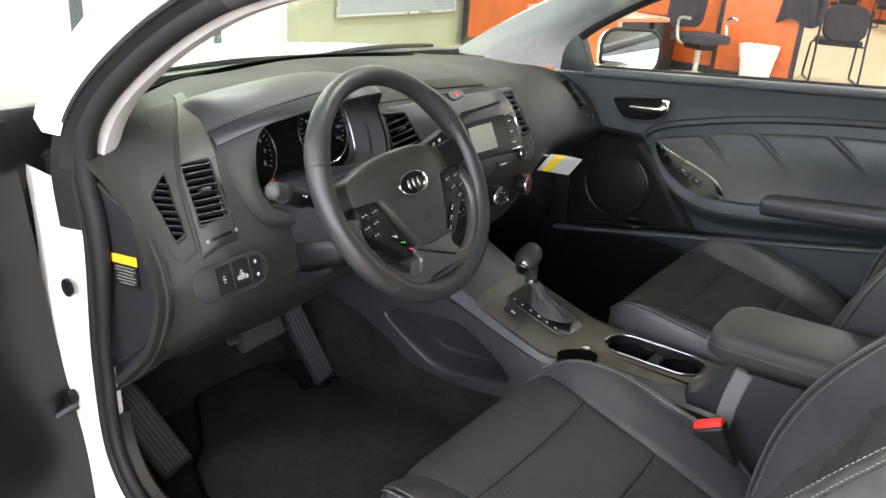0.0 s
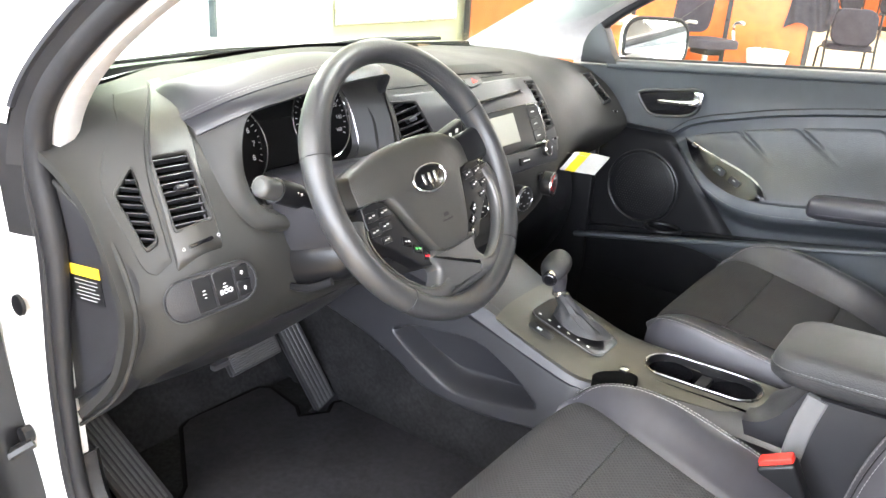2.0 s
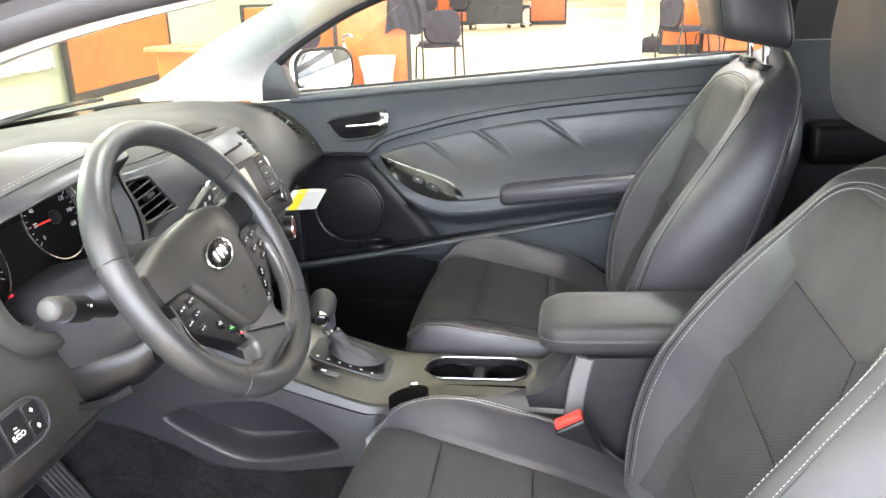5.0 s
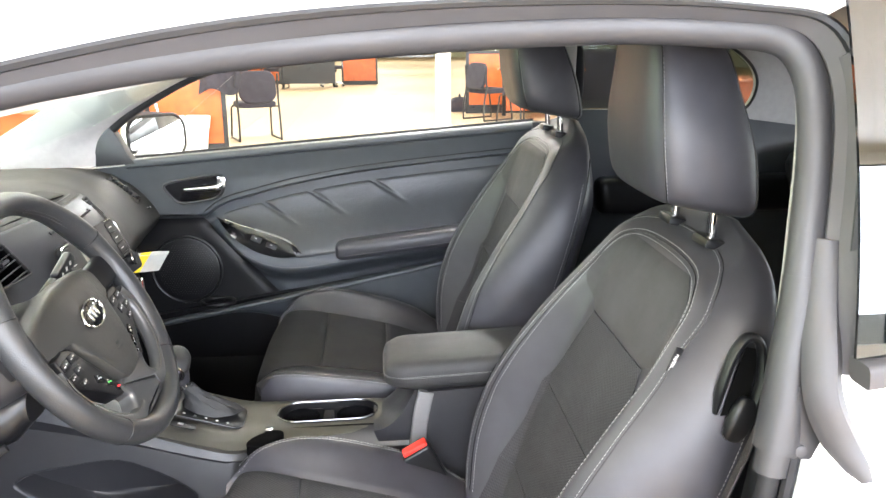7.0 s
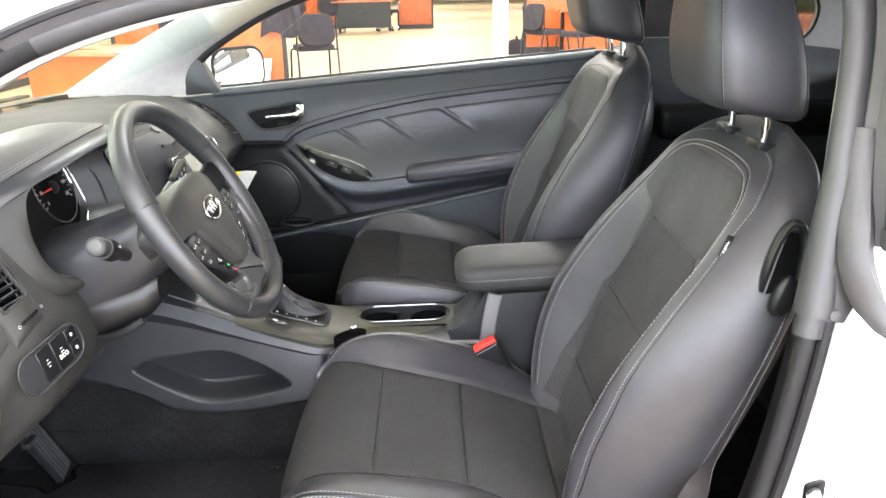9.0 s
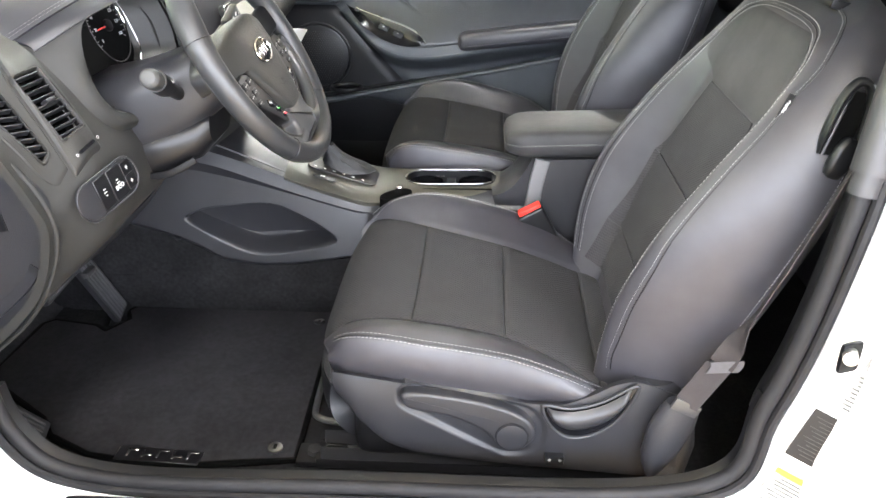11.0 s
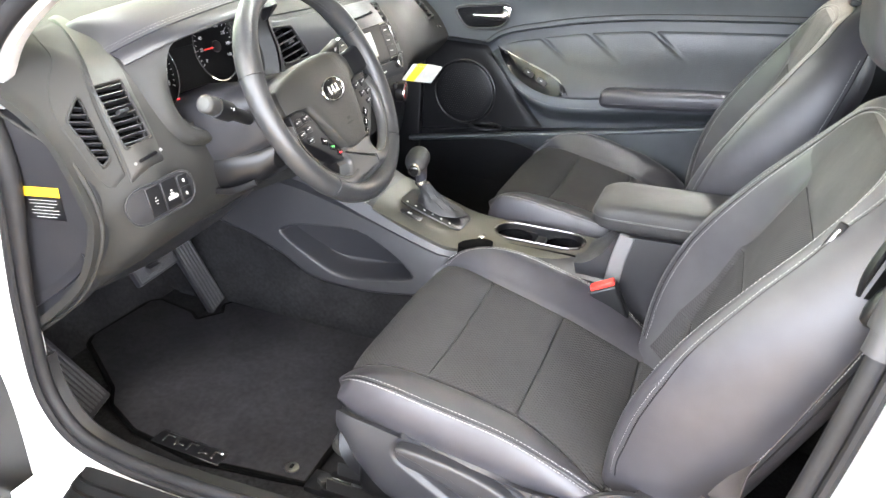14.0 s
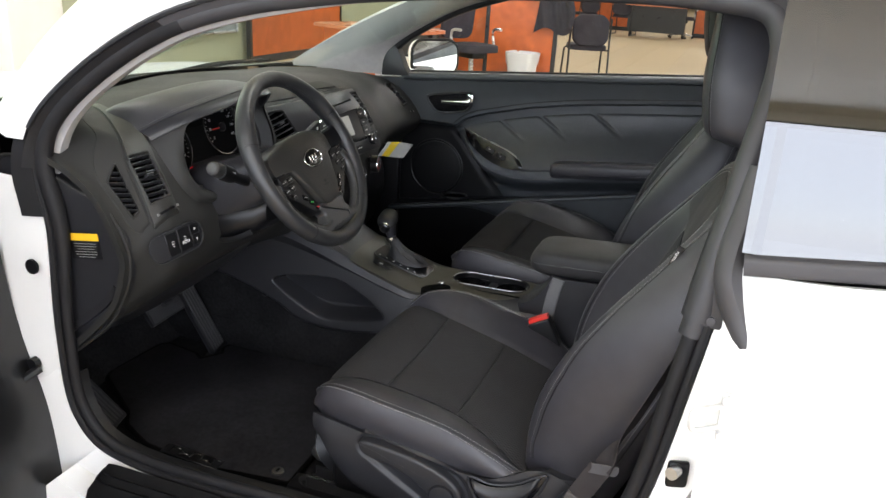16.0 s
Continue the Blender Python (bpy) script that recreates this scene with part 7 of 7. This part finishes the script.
part("front_wing", sheet(lambda u, v: (-0.76 - 0.1 * smooth(0, 0.3, v), 0.66 + 0.9 * u, 0.95 - 0.08 * u - 0.65 * v), 12, 12, 0.01), PAINT, body)
part("bonnet", sheet(lambda u, v: (-0.72 + 1.5 * u, 0.9 + 0.95 * v, 0.93 + 0.03 * math.sin(math.pi * u) - 0.14 * v * v), 14, 10, 0.01), PAINT, body)
part("cowl", sheet(lambda u, v: (-0.7 + 1.46 * u, (0.64 + 0.13 * math.sin(math.pi * u)) + 0.16 * v, 0.975 - 0.02 * v), 20, 4, 0.02), BLACK, body)
part("far_sill", box(0.1, 1.6, 0.2, 0.02, 2, pose(0.78, -0.2, 0.3)), BLACK, body)

# ribbed step plate on the sill, striker, latch switch, plugs, labels
step = part("step_plate", loft([[V((-0.745 + x * k, y, 0.347 + z * k - 0.01 * (1 - k))) for x, z in ((0.0, 0.0), (-0.02, -0.012), (-0.03, -0.006), (-0.04, -0.016), (-0.05, -0.01), (-0.06, -0.022), (-0.085, -0.03), (-0.085, -0.06), (0, -0.06))] for y, k in ((0.285, 0.25), (0.28, 0.7), (0.268, 0.92), (0.25, 1.0), (-0.2, 1.0), (-0.62, 1.0), (-0.645, 0.85), (-0.66, 0.4))]), STEPBLACK, body, "black ribbed sill step")
stk = part("striker", tube(spl([(-0.826, -0.812, 0.80), (-0.845, -0.79, 0.80), (-0.852, -0.778, 0.798), (-0.853, -0.775, 0.785), (-0.852, -0.778, 0.772), (-0.845, -0.79, 0.77), (-0.826, -0.812, 0.77)], 30), 0.004, 8, (0, 1, 0)), ZINC, body, "bright steel door striker loop")
part("striker_plate", box(0.006, 0.02, 0.07, 0.003, 2, pose(-0.827, -0.818, 0.785)), ZINC, stk)
for dz in (-0.026, 0.026):
    part("striker_bolt", cyl(0.0075, 0.006, 6, 0.001, pose(-0.83, -0.816, 0.785 + dz, 0, -90, 0)), ZINC, stk)
lat = part("door_switch", box(0.008, 0.03, 0.042, 0.006, 2, pose(-0.778, -0.772, 0.655, 0, 0, 20)), BLACK, body, "black door switch")
part("switch_button", tube([(-0.78, -0.77, 0.662), (-0.797, -0.764, 0.664)], 0.009, 14, (0, 0, 1)), STEEL, lat)
part("jamb_plug", cyl(0.015, 0.005, 20, 0.002, pose(-0.742, 0.42, 0.735, 0, -90, 0)), BLACK, body)
part("check_strap", tube(spl([(-0.745, 0.43, 0.52), (-0.79, 0.445, 0.50), (-0.83, 0.44, 0.47)], 8), 0.009, 8, (0, 0, 1)), BLACK, body)
part("strap_bolt", cyl(0.013, 0.014, 8, 0.002, pose(-0.742, 0.44, 0.53, 0, -90, 0)), BLACK, body)
for at, w, h, mt in (((-0.7655, -0.744, 0.42), 0.062, 0.082, LABEL), ((-0.7715, -0.776, 0.515), 0.07, 0.078, BLACK), ((-0.7765, -0.799, 0.606), 0.026, 0.085, LABEL)):
    zn = V((-0.94, 0.32, 0.12)).normalized()
    yn = (V((0, -0.35, 1)) - zn * V((0, -0.35, 1)).dot(zn)).normalized()
    lm = Matrix.Translation(V(at)) @ Matrix((yn.cross(zn), yn, zn)).transposed().to_4x4()
    lb = part("jamb_label", box(w, h, 0.001, 0, m=lm), mt, body, "printed jamb label", smooth=False)
    if mt is LABEL and w > 0.04:
        part("label_block", box(0.02, 0.02, 0.0008, 0, m=lm @ pose(0.014, -0.02, 0.001)), YELLOW, lb, smooth=False)
        part("label_block", box(w * 0.92, 0.008, 0.0008, 0, m=lm @ pose(0, 0.03, 0.001)), YELLOW, lb, smooth=False)
    for k in range(12):
        part("label_line", box(w * (0.8 - 0.17 * (k % 3)), h * (0.012 if mt is LABEL else 0.009), 0.0006, 0, m=lm @ pose(-0.02 * w * (k % 3), h * (0.38 - 0.07 * k), 0.0008)), BLACK if mt is LABEL else SPOKE, lb, smooth=False)

# windscreen, far pillar trim, header, wipers
ws = thing("windscreen", "raked windscreen of faintly green tinted glass", "windscreen")
part("pane", sheet(lambda u, v: ((u - 0.5) * 2 * (0.68 - 0.12 * v) + 0.03, 0.76 - 0.16 * (2 * u - 1) ** 2 - (0.78 + 0.02 * (2 * u - 1) ** 2) * v, 0.975 + 0.375 * v - 0.03 * (2 * u - 1) ** 2 * (1 - v * 0.5)), 20, 12, 0.005), PANE, ws).visible_shadow = False
def frit(u, v):
    s = 2 * u - 1
    return (s * 0.672 + 0.03, 0.764 - 0.16 * s * s - 0.045 * v, 0.9735 + 0.0216 * v - 0.03 * s * s - 0.005)


part("frit_band", sheet(frit, 24, 2, 0.002), GLOSS, ws, "black printed border along the glass")
PA = spl([(0.64, 0.70, 0.965), (0.62, 0.46, 1.10), (0.59, 0.2, 1.22), (0.56, -0.05, 1.32)], 30)
PB = spl([(0.715, 0.375, 0.955), (0.717, 0.35, 1.035), (0.712, 0.24, 1.115), (0.69, 0.05, 1.205), (0.655, -0.25, 1.285)], 30)
part("far_pillar_trim", sheet(lambda u, v: PA[round(v * 29)].lerp(PB[round(v * 29)], u) + V((-0.02, -0.02, 0)) * math.sin(math.pi * u), 8, 29, 0.02, face=(-1, -0.5, 0)), HEADLINE, body, "pale grey pillar trim")
part("far_rail", sweep(spl([(0.735, 0.37, 0.965), (0.735, 0.345, 1.035), (0.728, 0.24, 1.115), (0.705, 0.05, 1.205), (0.675, -0.25, 1.28), (0.665, -0.6, 1.295), (0.665, -0.85, 1.285), (0.69, -0.9, 1.2), (0.73, -0.9, 1.04)], 60), rounded(0.03, 0.035, 0.01), (1, 0, 0)), RUBBER, body)
part("far_post_trim", box(0.03, 0.06, 0.75, 0.01, 2, pose(0.725, -0.815, 0.68)), PLASTIC, body)
part("headlining", sheet(lambda u, v: ((u - 0.5) * 1.22 + 0.01, -0.02 - 1.85 * v, 1.335 + 0.03 * math.sin(math.pi * u) - 0.16 * smooth(0.7, 1.1, v)), 10, 10, 0.02), HEADLINE, body)
part("roof_skin", sheet(lambda u, v: ((u - 0.5) * 1.3 + 0.01, 0.0 - 1.4 * v, 1.39 + 0.035 * math.sin(math.pi * u)), 10, 10, 0.01), PAINT, body)
wip = thing("wiper", "black windscreen wiper arms at rest", "wiper")
for x0, x1 in ((-0.35, 0.25), (0.2, 0.68)):
    part("wiper_arm", tube(spl([(x0, 0.86, 0.954), ((x0 + x1) / 2, 0.85, 0.968), (x1, 0.82, 0.964)], 12), 0.006, 8), BLACK, wip)
    part("wiper_blade", tube(spl([(x0 - 0.15, 0.80, 0.962), (x0 + 0.2, 0.82, 0.970), (x1, 0.80, 0.966)], 12), 0.005, 8), RUBBER, wip)

# rear cabin: bench, side trim, parcel shelf
rear = thing("rear_bench", "black rear bench seat in shadow", "car seat")
part("bench_cushion", box(1.2, 0.5, 0.2, 0.06, 3, pose(0.03, -1.3, 0.4)), LEATHER, rear)
part("bench_back", box(1.2, 0.18, 0.6, 0.06, 3, pose(0.03, -1.62, 0.72, -20, 0, 0)), LEATHER, rear)
part("rear_side_trim", sheet(lambda u, v: (0.70 - 0.035 * smooth(0, 0.16, v) + 0.03 * smooth(0.2, 0.5, v), -0.86 - 1.0 * u, 1.085 - 0.75 * v), 12, 24, 0.03, (0.03, 0, 0)), DOORSKIN, body)
part("rear_armrest", box(0.1, 0.6, 0.1, 0.03, 3, pose(0.66, -1.25, 0.86)), BLACK, body)
part("rear_side_trim", sheet(lambda u, v: (-0.72 + 0.02 * math.sin(3 * v), -0.86 - 1.0 * u, 0.98 + 0.03 * u - 0.7 * v), 12, 12, 0.03, (-0.03, 0, 0)), BLACK, body)


def rear_edge(v):
    """Rounded rear end of the far quarter window: how far back it reaches at height v of the trim."""
    return -1.385 + 0.11 * abs(2 * v - 0.62) ** 2.2


part("rear_pillar_trim", sheet(lambda u, v: (0.69 - 0.09 * v - 0.05 * u, rear_edge(v) - (0.62 - 0.1 * v) * u, 1.06 + 0.24 * v - 0.08 * u), 14, 16, 0.03, (0.03, 0, 0)), HEADLINE, body, "pale rear pillar trim")
part("rear_quarter_glass", sheet(lambda u, v: (0.725 - 0.09 * v, -0.89 - 0.56 * u, 1.07 + 0.24 * v), 10, 8, 0.004), REARPANE, body, "tinted far rear quarter window")
part("rear_window_seal", tube(spl([(0.69 - 0.09 * v, rear_edge(v) + 0.004, 1.06 + 0.24 * v) for v in (0, 0.15, 0.3, 0.45, 0.6, 0.75, 0.9, 1.0)], 24), 0.004, 8, (1, 0, 0)), BLACK, body)
part("far_post", sweep(spl([(0.69, -0.872, 1.06), (0.66, -0.868, 1.17), (0.625, -0.862, 1.31)], 12), rounded(0.03, 0.05, 0.01), (1, 0, 0)), HEADLINE, body, "pale far door post trim")
part("parcel_shelf", box(1.3, 0.5, 0.03, 0.01, 2, pose(0.03, -1.95, 1.0)), BLACK, body)
part("boot_end", box(1.5, 0.05, 0.9, 0.02, 2, pose(0.03, -2.25, 0.6)), PAINT, body)
part("rear_belt", strap((-0.6, -1.35, 1.1), (-0.55, -1.2, 0.6), 0.045, (0, 1, 0), 0.0), BELT, body)

# driver's door, swung open ahead of the camera
ddoor = thing("driver_door", "white driver's door swung wide open, black inner panel", "car door", at=pose(-0.785, 0.545, 0.0, 0, 0, -70))
part("door_skin", sheet(lambda u, v: (-0.08 - 0.02 * math.sin(math.pi * v), -1.15 * u, 0.98 - 0.8 * v), 10, 10, 0.02), PAINT, ddoor)
part("inner_panel", sheet(lambda u, v: (table(v, [(0, 0.03), (0.22, 0.055), (0.48, 0.08), (0.66, 0.122), (0.85, 0.142), (1, 0.15)])[0], 0.02 - 1.13 * u, 0.98 - 0.8 * v), 12, 24, 0.03, (-0.09, 0, 0)), BLACK, ddoor)
part("armrest_pad", box(0.07, 0.5, 0.06, 0.02, 3, pose(0.07, -0.55, 0.74)), LEATHER, ddoor)

# -- showroom floor tiles in the stretch beside the car --
tile_me = None
for i in range(20):
    for j in range(15):
        if tile_me is None:
            t0 = part("tile", box(0.594, 0.594, 0.012, 0.0015, 1), TILE, floor, smooth=False)
            tile_me = t0.data
        else:
            t0 = new("tile", tile_me)
            t0.parent = floor
        t0.location = (6.6 + 0.6 * i, -4.2 + 0.6 * j, -0.006)
